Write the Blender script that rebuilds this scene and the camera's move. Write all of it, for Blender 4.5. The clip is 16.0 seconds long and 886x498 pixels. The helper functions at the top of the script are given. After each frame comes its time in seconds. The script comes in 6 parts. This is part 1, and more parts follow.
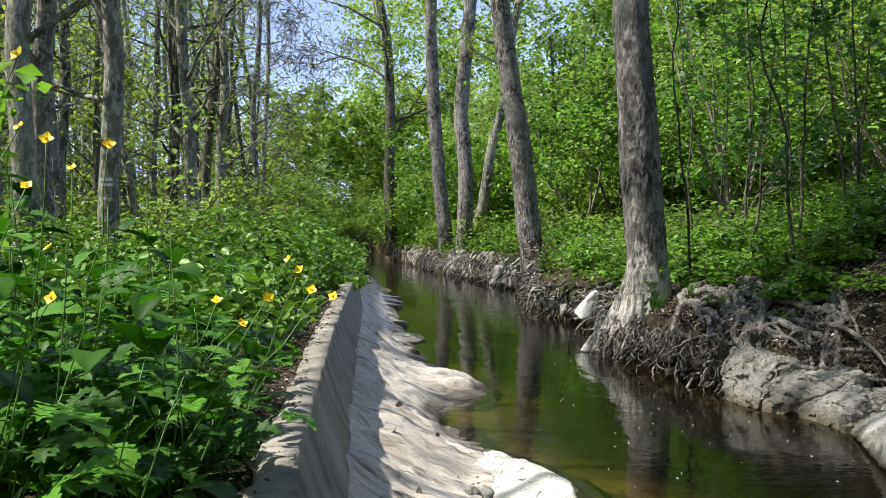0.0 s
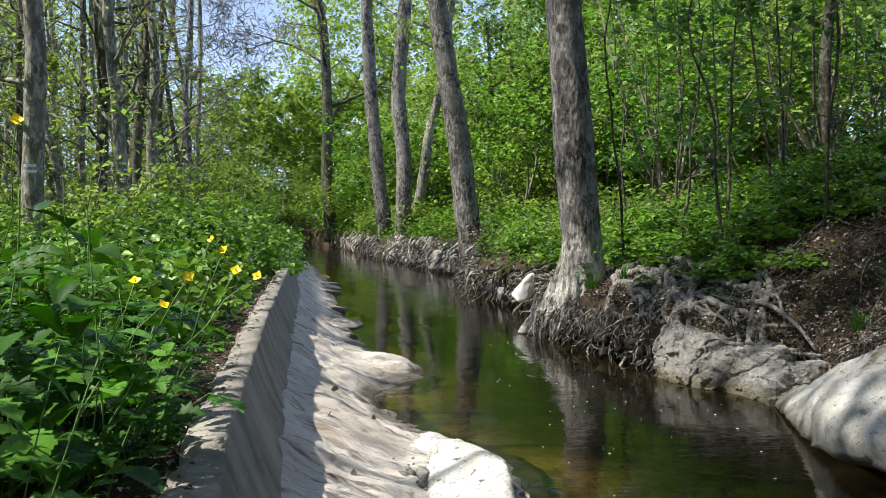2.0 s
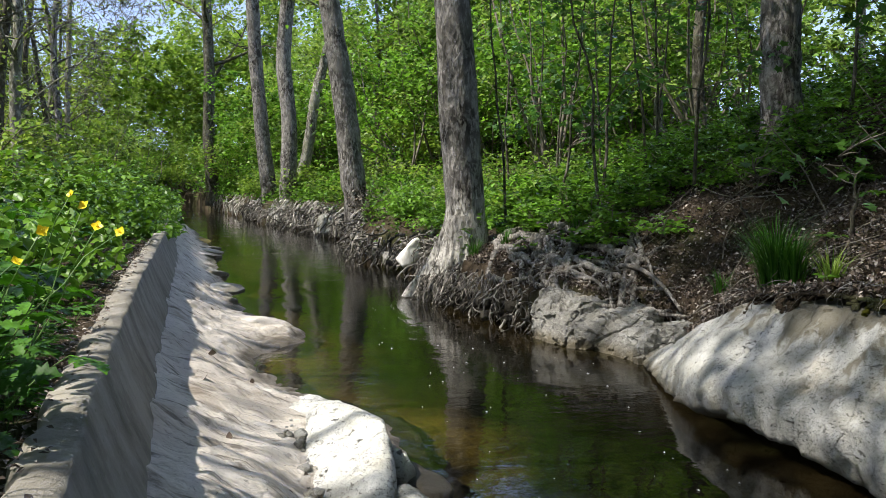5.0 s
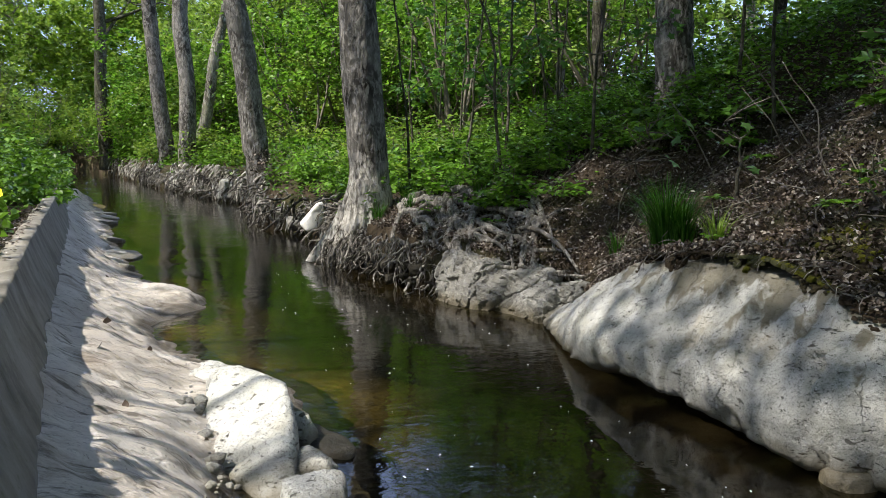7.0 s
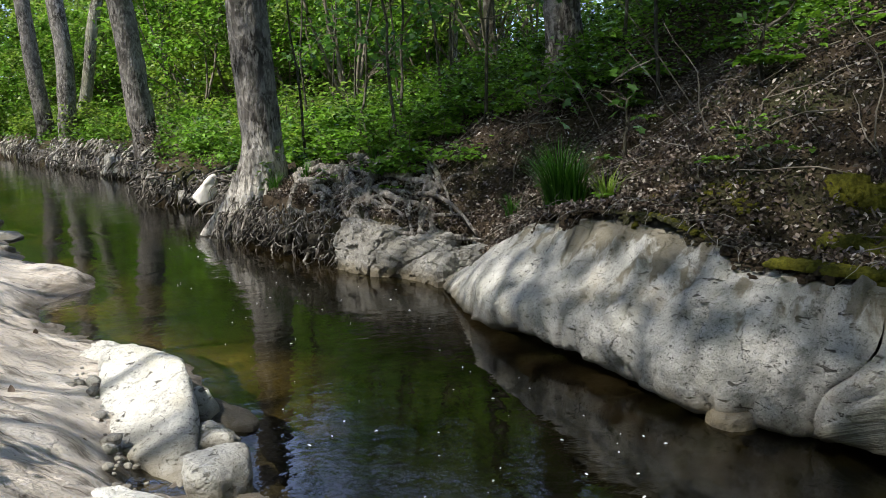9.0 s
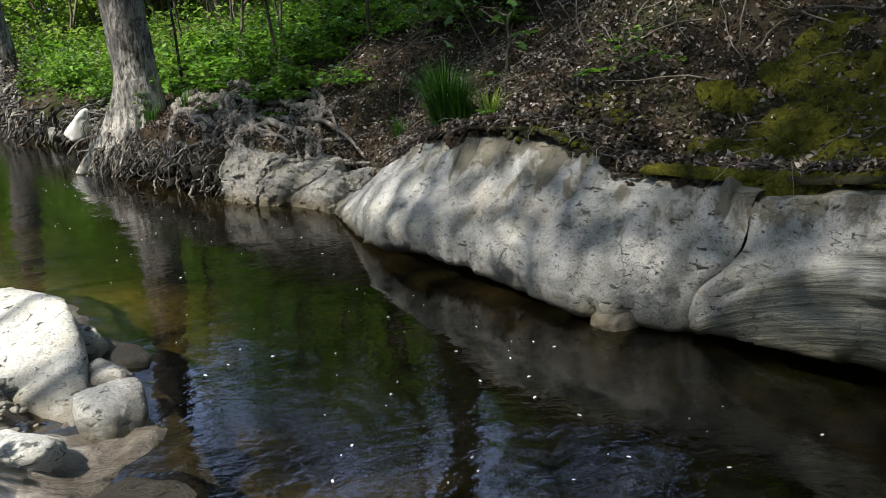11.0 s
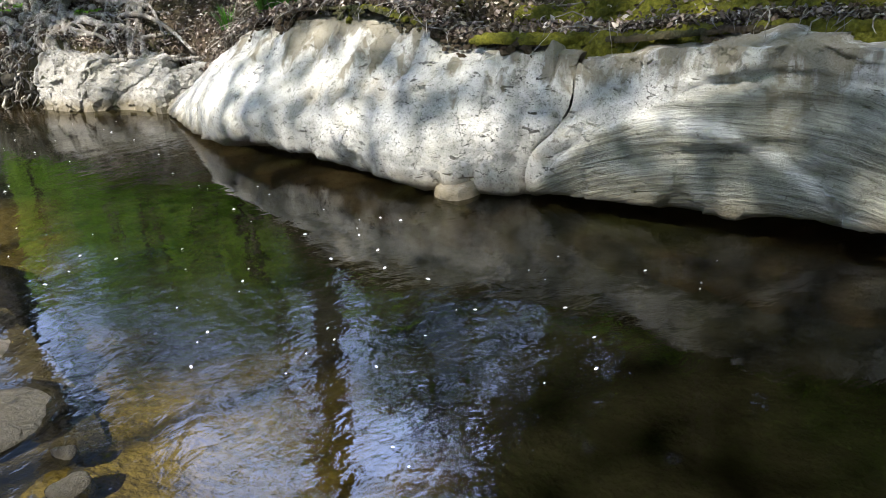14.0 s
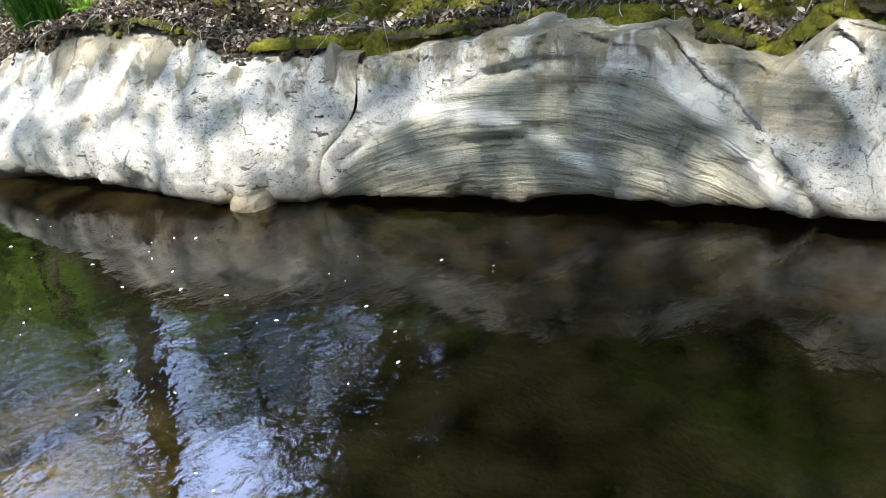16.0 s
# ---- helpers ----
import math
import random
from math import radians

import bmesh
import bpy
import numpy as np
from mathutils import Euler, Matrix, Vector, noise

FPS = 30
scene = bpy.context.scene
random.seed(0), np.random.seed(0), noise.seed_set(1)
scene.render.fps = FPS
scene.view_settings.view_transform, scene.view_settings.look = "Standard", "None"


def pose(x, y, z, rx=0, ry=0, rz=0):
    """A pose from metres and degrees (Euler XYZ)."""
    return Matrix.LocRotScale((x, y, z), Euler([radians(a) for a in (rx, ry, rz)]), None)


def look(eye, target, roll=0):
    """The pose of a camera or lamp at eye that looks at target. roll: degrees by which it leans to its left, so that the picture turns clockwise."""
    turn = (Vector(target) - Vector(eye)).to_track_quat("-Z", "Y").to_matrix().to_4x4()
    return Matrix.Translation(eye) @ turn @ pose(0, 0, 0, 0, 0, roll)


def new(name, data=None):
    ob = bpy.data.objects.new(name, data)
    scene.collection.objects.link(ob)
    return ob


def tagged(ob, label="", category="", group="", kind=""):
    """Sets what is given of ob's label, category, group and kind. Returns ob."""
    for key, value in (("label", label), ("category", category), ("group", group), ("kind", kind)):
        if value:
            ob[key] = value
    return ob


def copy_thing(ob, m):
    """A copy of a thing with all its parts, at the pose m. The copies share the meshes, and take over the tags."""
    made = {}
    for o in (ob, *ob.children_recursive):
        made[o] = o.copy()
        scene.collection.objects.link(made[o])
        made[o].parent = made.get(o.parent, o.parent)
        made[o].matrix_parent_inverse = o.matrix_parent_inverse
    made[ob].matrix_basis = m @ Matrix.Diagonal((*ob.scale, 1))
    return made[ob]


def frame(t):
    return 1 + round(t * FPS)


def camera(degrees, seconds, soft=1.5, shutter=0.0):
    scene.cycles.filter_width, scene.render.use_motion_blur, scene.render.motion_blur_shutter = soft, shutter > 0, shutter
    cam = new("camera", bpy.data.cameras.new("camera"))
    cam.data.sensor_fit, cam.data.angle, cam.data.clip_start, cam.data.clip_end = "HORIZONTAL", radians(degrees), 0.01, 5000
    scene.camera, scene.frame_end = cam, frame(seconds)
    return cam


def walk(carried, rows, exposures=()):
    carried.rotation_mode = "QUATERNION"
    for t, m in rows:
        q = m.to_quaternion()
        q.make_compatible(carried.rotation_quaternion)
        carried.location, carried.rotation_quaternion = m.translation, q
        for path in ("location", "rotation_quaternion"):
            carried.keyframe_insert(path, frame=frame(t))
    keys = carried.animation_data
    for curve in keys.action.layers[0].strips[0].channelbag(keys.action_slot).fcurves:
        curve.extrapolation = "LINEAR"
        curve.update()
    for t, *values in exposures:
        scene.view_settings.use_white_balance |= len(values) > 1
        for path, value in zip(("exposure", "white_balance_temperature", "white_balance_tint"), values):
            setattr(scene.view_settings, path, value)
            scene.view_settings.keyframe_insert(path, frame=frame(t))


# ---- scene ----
cam = camera(56.2, 16.0, soft=0.7)
PATH = [
    (0.0, 0.000, 0.000, 1.400, -0.00, -1.19, 0.86),
    (0.5, 0.010, 0.004, 1.392, -0.98, -1.37, 1.20),
    (1.0, 0.017, 0.003, 1.388, -2.09, -1.40, 1.44),
    (1.5, 0.026, 0.003, 1.383, -3.24, -1.89, 1.14),
    (2.0, 0.035, 0.003, 1.377, -4.12, -2.23, 1.42),
    (2.5, 0.040, 0.002, 1.375, -5.22, -2.72, 0.77),
    (3.0, 0.044, 0.003, 1.371, -6.50, -3.21, 0.19),
    (5.5, 0.076, -0.012, 1.353, -13.51, -5.24, 0.97),
    (6.0, 0.081, -0.017, 1.350, -15.29, -5.80, 1.24),
    (6.5, 0.086, -0.022, 1.350, -16.76, -6.20, 0.61),
    (7.0, 0.092, -0.039, 1.349, -18.27, -7.20, 0.34),
    (7.5, 0.097, -0.023, 1.345, -20.28, -7.61, 0.89),
    (8.0, 0.103, -0.041, 1.338, -22.02, -8.06, 1.09),
    (8.5, 0.103, -0.048, 1.338, -23.55, -8.54, 1.19),
    (11.0, 0.118, -0.088, 1.308, -32.27, -14.84, 3.12),
    (11.5, 0.118, -0.098, 1.307, -34.18, -15.60, 3.24),
    (12.0, 0.119, -0.111, 1.300, -36.17, -17.15, 3.66),
    (12.5, 0.120, -0.126, 1.296, -38.58, -18.46, 4.72),
    (13.0, 0.116, -0.141, 1.285, -39.60, -20.03, 5.21),
    (13.5, 0.108, -0.158, 1.265, -40.95, -21.50, 5.15),
    (14.0, 0.103, -0.176, 1.249, -42.15, -22.70, 5.32),
    (14.5, 0.111, -0.189, 1.237, -44.12, -24.15, 5.96),
    (15.0, 0.126, -0.220, 1.238, -49.04, -24.57, 6.65),
    (15.5, 0.148, -0.251, 1.243, -51.99, -23.89, 7.37),
    (16.0, 0.169, -0.268, 1.242, -54.86, -23.88, 7.07),
]
EXPOSURES = ((0.0, 0.82), (3.0, 0.76), (6.0, 0.68), (8.5, 0.6), (11.0, 0.62), (12.0, 1.05), (14.0, 1.9), (16.0, 2.35))
walk(cam, [(t, pose(x, y, z, 0, 0, yaw) @ pose(0, 0, 0, 90 + pitch) @ pose(0, 0, 0, 0, 0, -roll)) for t, x, y, z, yaw, pitch, roll in PATH], EXPOSURES)

# ---- light ----
SUN_AZ, SUN_EL = radians(-100), radians(55)  # azimuth from +y, clockwise positive
world = bpy.data.worlds.new("sky")
scene.world = world
world.use_nodes = True
wn = world.node_tree
sky = wn.nodes.new("ShaderNodeTexSky")
sky.sky_type, sky.sun_disc = "NISHITA", False
sky.sun_elevation, sky.sun_rotation = SUN_EL, SUN_AZ
sky.dust_density, sky.air_density = 1.0, 1.0
# broken white cloud over the blue
cloud_co = wn.nodes.new("ShaderNodeTexCoord").outputs["Generated"]
cloud = wn.nodes.new("ShaderNodeTexNoise")
cloud.inputs["Scale"].default_value, cloud.inputs["Detail"].default_value, cloud.inputs["Distortion"].default_value = 2.2, 6.0, 0.4
drift = wn.nodes.new("ShaderNodeMapping")
# offset chosen so that cloud stands where the stream mirrors the sky
drift.inputs["Location"].default_value = (34.0, 18.0, 0.0)
wn.links.new(cloud_co, drift.inputs["Vector"])
wn.links.new(drift.outputs[0], cloud.inputs["Vector"])
cover = wn.nodes.new("ShaderNodeValToRGB")
cover.color_ramp.elements[0].position, cover.color_ramp.elements[1].position = 0.48, 0.62
wn.links.new(cloud.outputs["Fac"], cover.inputs[0])
whiten = wn.nodes.new("ShaderNodeMix")
whiten.data_type = "RGBA"
# bright cloud belt added for the water to mirror; zenith and horizon are clear
height = wn.nodes.new("ShaderNodeSeparateXYZ")
wn.links.new(cloud_co, height.inputs[0])
low = wn.nodes.new("ShaderNodeMapRange")
low.inputs["From Min"].default_value, low.inputs["From Max"].default_value = 0.9, 0.6
wn.links.new(height.outputs["Z"], low.inputs["Value"])
amount = wn.nodes.new("ShaderNodeMath")
amount.operation = "MULTIPLY"
wn.links.new(cover.outputs[0], amount.inputs[0])
thin = wn.nodes.new("ShaderNodeMapRange")
thin.inputs["From Min"].default_value, thin.inputs["From Max"].default_value = 0.26, 0.46
wn.links.new(height.outputs["Z"], thin.inputs["Value"])
both = wn.nodes.new("ShaderNodeMath")
both.operation = "MULTIPLY"
wn.links.new(low.outputs[0], both.inputs[0])
wn.links.new(thin.outputs[0], both.inputs[1])
wn.links.new(both.outputs[0], amount.inputs[1])
haze = wn.nodes.new("ShaderNodeMapRange")
haze.inputs["From Min"].default_value, haze.inputs["From Max"].default_value, haze.inputs["To Min"].default_value, haze.inputs["To Max"].default_value = 0.5, 0.1, 0.0, 0.17
wn.links.new(height.outputs["Z"], haze.inputs["Value"])
veil = wn.nodes.new("ShaderNodeMath")
veil.operation = "MAXIMUM"
wn.links.new(amount.outputs[0], veil.inputs[0])
wn.links.new(haze.outputs[0], veil.inputs[1])
wn.links.new(veil.outputs[0], whiten.inputs[0])
wn.links.new(sky.outputs[0], whiten.inputs[6])
whiten.inputs[7].default_value = (45.0, 58.0, 100.0, 1)
wn.links.new(whiten.outputs[2], wn.nodes["Background"].inputs[0])
wn.nodes["Background"].inputs[1].default_value = 0.047
to_sun = Vector((math.sin(SUN_AZ) * math.cos(SUN_EL), math.cos(SUN_AZ) * math.cos(SUN_EL), math.sin(SUN_EL)))
sun = new("sun", bpy.data.lights.new("sun", "SUN"))
sun.data.energy, sun.data.angle, sun.data.color = 5.0, radians(0.53), (1.0, 0.95, 0.86)
sun.matrix_world = look(to_sun * 50, (0, 0, 0))

# ---- materials ----
class Mat:
    """A small wrapper to write node materials."""

    def __init__(self, name):
        self.m = bpy.data.materials.new(name)
        self.m.use_nodes = True
        self.t = self.m.node_tree
        self.b = self.t.nodes["Principled BSDF"]
        self.out = self.t.nodes["Material Output"]
        self.co = self.t.nodes.new("ShaderNodeTexCoord").outputs["Object"]

    def n(self, kind, **inputs):
        node = self.t.nodes.new(kind)
        for k, v in inputs.items():
            self.put(node.inputs[k.replace("_", " ")], v)
        return node

    def put(self, socket, v):
        if isinstance(v, bpy.types.NodeSocket):
            self.t.links.new(v, socket)
        else:
            socket.default_value = v

    def mapped(self, scale, turn=(0, 0, 0)):
        node = self.n("ShaderNodeMapping", Vector=self.co)
        node.inputs["Scale"].default_value = scale
        node.inputs["Rotation"].default_value = turn
        return node.outputs[0]

    def noise(self, scale, detail=4.0, rough=0.55, co=None, warp=0.0):
        node = self.n("ShaderNodeTexNoise", Vector=co or self.co, Scale=scale, Detail=detail, Roughness=rough, Distortion=warp)
        return node.outputs["Fac"]

    def voro(self, scale, co=None, feature="F1"):
        node = self.n("ShaderNodeTexVoronoi", Vector=co or self.co, Scale=scale)
        node.feature = feature
        return node.outputs["Distance"]

    def ramp(self, fac, *stops):
        node = self.n("ShaderNodeValToRGB", Fac=fac)
        el = node.color_ramp.elements
        while len(el) < len(stops):
            el.new(0.5)
        for e, (p, c) in zip(el, stops):
            e.position = p
            e.color = (*c, 1) if isinstance(c, tuple) else (c, c, c, 1)
        return node.outputs[0]

    def mix(self, fac, a, b, mode="MIX"):
        node = self.t.nodes.new("ShaderNodeMix")
        node.data_type, node.blend_type = "RGBA", mode
        self.put(node.inputs[0], fac)
        for s, v in ((6, a), (7, b)):
            self.put(node.inputs[s], (*v, 1) if isinstance(v, tuple) else v)
        return node.outputs[2]

    def math(self, op, a, b=0.0):
        node = self.t.nodes.new("ShaderNodeMath")
        node.operation = op
        self.put(node.inputs[0], a)
        self.put(node.inputs[1], b)
        return node.outputs[0]

    def bump(self, height, strength=0.5, distance=0.02, base=None):
        node = self.n("ShaderNodeBump", Height=height, Strength=strength, Distance=distance)
        if base:
            self.put(node.inputs["Normal"], base)
        return node.outputs[0]

    def set(self, color=None, rough=None, normal=None, spec=None):
        if color is not None:
            self.put(self.b.inputs["Base Color"], (*color, 1) if isinstance(color, tuple) else color)
        if rough is not None:
            self.put(self.b.inputs["Roughness"], rough)
        if normal is not None:
            self.put(self.b.inputs["Normal"], normal)
        if spec is not None:
            self.b.inputs["Specular IOR Level"].default_value = spec
        return self.m


def leaf_material(name, dark, light, through_light=0.45, rough=0.4, tip=None):
    """Leaves: each island has its own green; light passes through the blade."""
    m = Mat(name)
    isl = m.t.nodes.new("ShaderNodeNewGeometry").outputs["Random Per Island"]
    stops = [(0.0, dark), (1.0, light)] if tip is None else [(0.0, dark), (0.9, light), (1.0, tip)]
    col = m.ramp(isl, *stops)
    col = m.mix(m.ramp(m.noise(2.3, 3), (0.35, 0.0), (0.65, 0.5)), col, m.mix(0.5, col, light), "MIX")
    m.set(col, rough, spec=0.22)
    tr = m.n("ShaderNodeBsdfTranslucent", Color=m.mix(1.0, col, (1.3, 1.4, 0.75), "MULTIPLY"))
    mx = m.n("ShaderNodeMixShader", Fac=through_light)
    m.t.links.new(m.b.outputs[0], mx.inputs[1])
    m.t.links.new(tr.outputs[0], mx.inputs[2])
    m.t.links.new(mx.outputs[0], m.out.inputs[0])
    return m.m


def herb_leaf_material(name, dark, light, through_light=0.32):
    """Leaves that are objects of their own: the shade varies by object."""
    m = Mat(name)
    rnd = m.t.nodes.new("ShaderNodeObjectInfo").outputs["Random"]
    col = m.ramp(rnd, (0.0, dark), (1.0, light))
    vein = m.ramp(m.noise(60, 4), (0.3, 0.75), (0.7, 1.15))
    col = m.mix(1.0, col, vein, "MULTIPLY")
    m.set(col, 0.5, m.bump(m.noise(120, 3), 0.35, 0.002), spec=0.15)
    tr = m.n("ShaderNodeBsdfTranslucent", Color=m.mix(1.0, col, (1.05, 1.5, 0.4), "MULTIPLY"))
    mx = m.n("ShaderNodeMixShader", Fac=through_light)
    m.t.links.new(m.b.outputs[0], mx.inputs[1])
    m.t.links.new(tr.outputs[0], mx.inputs[2])
    m.t.links.new(mx.outputs[0], m.out.inputs[0])
    return m.m


def bark_material(name, dark, light, furrow=1.0, algae=0.0, shades=False, foot=0.0):
    m = Mat(name)
    up = m.mapped((1, 1, 0.4))
    cracks = m.noise(28 * furrow, 6, 0.65, up, 0.6)
    plates = m.voro(22 * furrow, up)
    big = m.noise(1.7, 3)
    col = m.ramp(cracks, (0.38, dark), (0.58, light))
    # dark blotches: dappled sun and shade painted into the bark colour
    col = m.mix(m.ramp(m.noise(8, 5, 0.65, m.mapped((1, 1, 0.55)), 0.8), (0.45, 0.88), (0.52, 0.0)), col, dark)
    col = m.mix(m.ramp(big, (0.4, 0.0), (0.7, 0.55)), col, tuple(c * 1.1 for c in light))
    col = m.mix(m.ramp(m.noise(9, 5), (0.58, 0.0), (0.7, 0.4)), col, (0.27, 0.27, 0.24))
    if algae:
        col = m.mix(m.ramp(m.noise(3.1, 4), (0.45, 0.0), (0.7, algae)), col, (0.13, 0.16, 0.05))
    if shades:
        isl = m.t.nodes.new("ShaderNodeNewGeometry").outputs["Random Per Island"]
        col = m.mix(1.0, col, m.ramp(isl, (0.0, 0.45), (1.0, 1.25)), "MULTIPLY")
    if foot:
        # bark worn off the root flare
        z = m.n("ShaderNodeSeparateXYZ", Vector=m.co).outputs["Z"]
        worn = m.math("SUBTRACT", m.math("ADD", foot, m.math("MULTIPLY", m.noise(5.5, 5, 0.65, m.mapped((1, 1, 0.25))), 2.2)), z)
        col = m.mix(m.ramp(m.math("SUBTRACT", worn, 0.85), (0.1, 0.0), (0.7, 0.85)), col, m.ramp(cracks, (0.36, (0.16, 0.145, 0.125)), (0.55, (0.64, 0.61, 0.56))))
    h = m.math("ADD", m.math("MULTIPLY", cracks, 1.0), m.math("MULTIPLY", plates, 0.7))
    return m.set(col, 0.9, m.bump(h, 0.9, 0.03), spec=0.2)


def rock_material(name, strata=0.0, pale=(0.58, 0.57, 0.54), grey=(0.41, 0.407, 0.39), lichen_cover=0.55):
    m = Mat(name)
    big = m.noise(1.9, 5, 0.6)
    mid = m.noise(9, 6, 0.65, warp=0.8)
    fine = m.noise(55, 6, 0.7)
    col = m.ramp(big, (0.3, grey), (0.62, pale))
    col = m.mix(m.ramp(mid, (0.38, 0.4), (0.54, 0.0)), col, tuple(c * 0.6 for c in grey))
    col = m.mix(m.ramp(m.noise(26, 5, 0.7, warp=0.6), (0.36, 0.5), (0.46, 0.0)), col, tuple(c * 0.5 for c in grey))
    pits = m.ramp(m.noise(30, 6, 0.72, m.mapped((1, 0.8, 1.5)), 0.9), (0.37, 0.85), (0.41, 0.0))
    col = m.mix(pits, col, (0.06, 0.055, 0.05))
    dash = m.ramp(m.noise(13, 5, 0.6, m.mapped((1, 1, 3.2), (0.25, 0, 0)), 0.7), (0.33, 0.9), (0.37, 0.0))
    col = m.mix(dash, col, (0.05, 0.045, 0.04))
    # hairline fractures, and fine dark specks
    bent = m.n("ShaderNodeMix", Factor=0.16)
    bent.data_type = "VECTOR"
    m.put(bent.inputs[0], 0.16)
    m.put(bent.inputs[4], m.mapped((1.0, 1.5, 0.75), (0.35, 0, 0)))
    m.put(bent.inputs[5], m.n("ShaderNodeTexNoise", Vector=m.co, Scale=6.0, Detail=8.0, Roughness=0.7).outputs["Color"])
    crack = m.ramp(m.voro(3.4, bent.outputs[1], "DISTANCE_TO_EDGE"), (0.0, 1.0), (0.012, 0.0))
    broken = m.math("MULTIPLY", crack, m.ramp(m.noise(2.7, 3), (0.5, 0.0), (0.64, 0.75)))
    col = m.mix(broken, col, (0.05, 0.045, 0.04))
    col = m.mix(m.ramp(m.noise(2.6, 5, 0.65, warp=0.6), (0.46, 0.0), (0.62, 0.55)), col, tuple(c * k for c, k in zip(grey, (0.95, 0.94, 0.84))))
    patch = m.ramp(m.noise(3.6, 4, 0.6), (0.4, 0.15), (0.62, 1.0))
    col = m.mix(m.math("MULTIPLY", m.ramp(m.noise(75, 4, 0.7, m.mapped((1, 1, 1.3)), 0.5), (0.385, 0.9), (0.43, 0.0)), patch), col, tuple(c * 0.22 for c in grey))
    col = m.mix(m.ramp(m.noise(150, 3, 0.7), (0.35, 0.65), (0.42, 0.0)), col, tuple(c * 0.4 for c in grey))
    lichen = m.ramp(m.noise(21, 6, 0.75, warp=0.4), (0.6, 0.0), (0.66, lichen_cover))
    col = m.mix(lichen, col, (0.62, 0.62, 0.58))
    col = m.mix(m.ramp(m.noise(3.3, 4), (0.6, 0.0), (0.75, 0.45 if lichen_cover else 0.0)), col, (0.36, 0.29, 0.18))
    h = m.math("ADD", m.math("MULTIPLY", mid, 0.55), m.math("SUBTRACT", m.math("MULTIPLY", fine, 0.55), m.math("ADD", m.math("MULTIPLY", broken, 0.8), m.math("MULTIPLY", dash, 0.6))))
    if strata:
        sep = m.n("ShaderNodeSeparateXYZ", Vector=m.co)
        dy = m.math("SUBTRACT", sep.outputs["Y"], 1.12)
        dome = m.math("ADD", sep.outputs["Z"], m.math("MULTIPLY", m.math("MULTIPLY", dy, dy), 0.5))
        dome = m.math("ADD", dome, m.math("MULTIPLY", m.noise(6, 4), 0.08))
        inside = m.ramp(dome, (0.56, 1.0), (0.61, 0.0))
        dy = m.math("SUBTRACT", sep.outputs["Y"], 1.25)
        arch = m.math("ADD", sep.outputs["Z"], m.math("MULTIPLY", m.math("MULTIPLY", dy, dy), 0.3))
        co = m.n("ShaderNodeCombineXYZ", X=m.math("MULTIPLY", sep.outputs["X"], 0.4), Y=m.math("MULTIPLY", sep.outputs["Y"], 0.7), Z=m.math("MULTIPLY", arch, 13.0)).outputs[0]
        bands = m.noise(2.2, 6, 0.6, co, 0.9)
        band = m.ramp(bands, (0.35, 0.0), (0.5, 1.0), (0.56, 0.25), (0.66, 1.0))
        layered = m.mix(m.math("MULTIPLY", band, strata), m.mix(0.75, col, (0.075, 0.072, 0.052)), m.mix(0.65, col, (0.3, 0.3, 0.22)))
        col = m.mix(inside, col, layered)
        # pale vein through the layers, and the pale rib beside the slanting split
        wob = m.math("MULTIPLY", m.math("SUBTRACT", m.noise(8, 4), 0.5), 0.09)
        vein = m.math("ADD", m.math("SUBTRACT", sep.outputs["Z"], m.math("MULTIPLY", m.math("MINIMUM", sep.outputs["Y"], 1.33), 0.59)), wob)
        vein = m.math("ABSOLUTE", m.math("SUBTRACT", vein, -0.4))
        long = m.ramp(m.math("MULTIPLY", sep.outputs["Y"], 0.5), (0.36, 0.0), (0.46, 0.85), (0.78, 0.7), (0.88, 0.0))
        col = m.mix(m.math("MULTIPLY", m.ramp(vein, (0.014, 1.0), (0.045, 0.0)), long), col, (0.62, 0.61, 0.56))
        rib = m.math("SUBTRACT", m.math("ADD", sep.outputs["Y"], wob), m.math("MULTIPLY", sep.outputs["Z"], 1.05))
        col = m.mix(m.ramp(rib, (0.1, 0.0), (0.13, 0.75), (0.21, 0.75), (0.25, 0.0)), col, (0.66, 0.645, 0.6))
        # brown layered slab beyond the split
        slab = m.math("MULTIPLY", m.ramp(m.math("ADD", rib, 0.5), (0.18, 0.0), (0.22, 1.0), (0.52, 1.0), (0.55, 0.0)), m.ramp(m.math("ADD", sep.outputs["Z"], wob), (0.27, 0.0), (0.33, 1.0)))
        seam = m.noise(3.0, 5, 0.6, m.mapped((0.5, 0.8, 14.0), (0.2, 0, 0)), 0.5)
        col = m.mix(m.math("MULTIPLY", slab, 0.85), col, m.ramp(seam, (0.38, (0.1, 0.09, 0.06)), (0.6, (0.25, 0.225, 0.155))))
        h = m.math("ADD", h, m.math("MULTIPLY", m.math("MULTIPLY", bands, inside), 2.4 * strata))
    if lichen_cover and name in ("pale_rock", "banded_rock"):
        # dark streaks that the soil above has washed down
        high = m.n("ShaderNodeSeparateXYZ", Vector=m.co).outputs["Z"]
        run = m.noise(7.0, 5, 0.6, m.mapped((1, 1, 0.16)), 0.3)
        streak = m.ramp(m.math("ADD", run, m.math("MULTIPLY", m.math("SUBTRACT", high, 0.5), 0.8)), (0.53, 0.0), (0.62, 0.8))
        col = m.mix(streak, col, (0.15, 0.13, 0.085))
    # wet foot and tide stain above the water
    z = m.n("ShaderNodeSeparateXYZ", Vector=m.co).outputs["Z"]
    rag = m.math("ADD", z, m.math("MULTIPLY", m.noise(7, 3), -0.14))
    stain = m.ramp(m.math("ADD", m.math("MULTIPLY", rag, 4.0), 0.5), (0.35, 1.0), (0.72, 0.0))
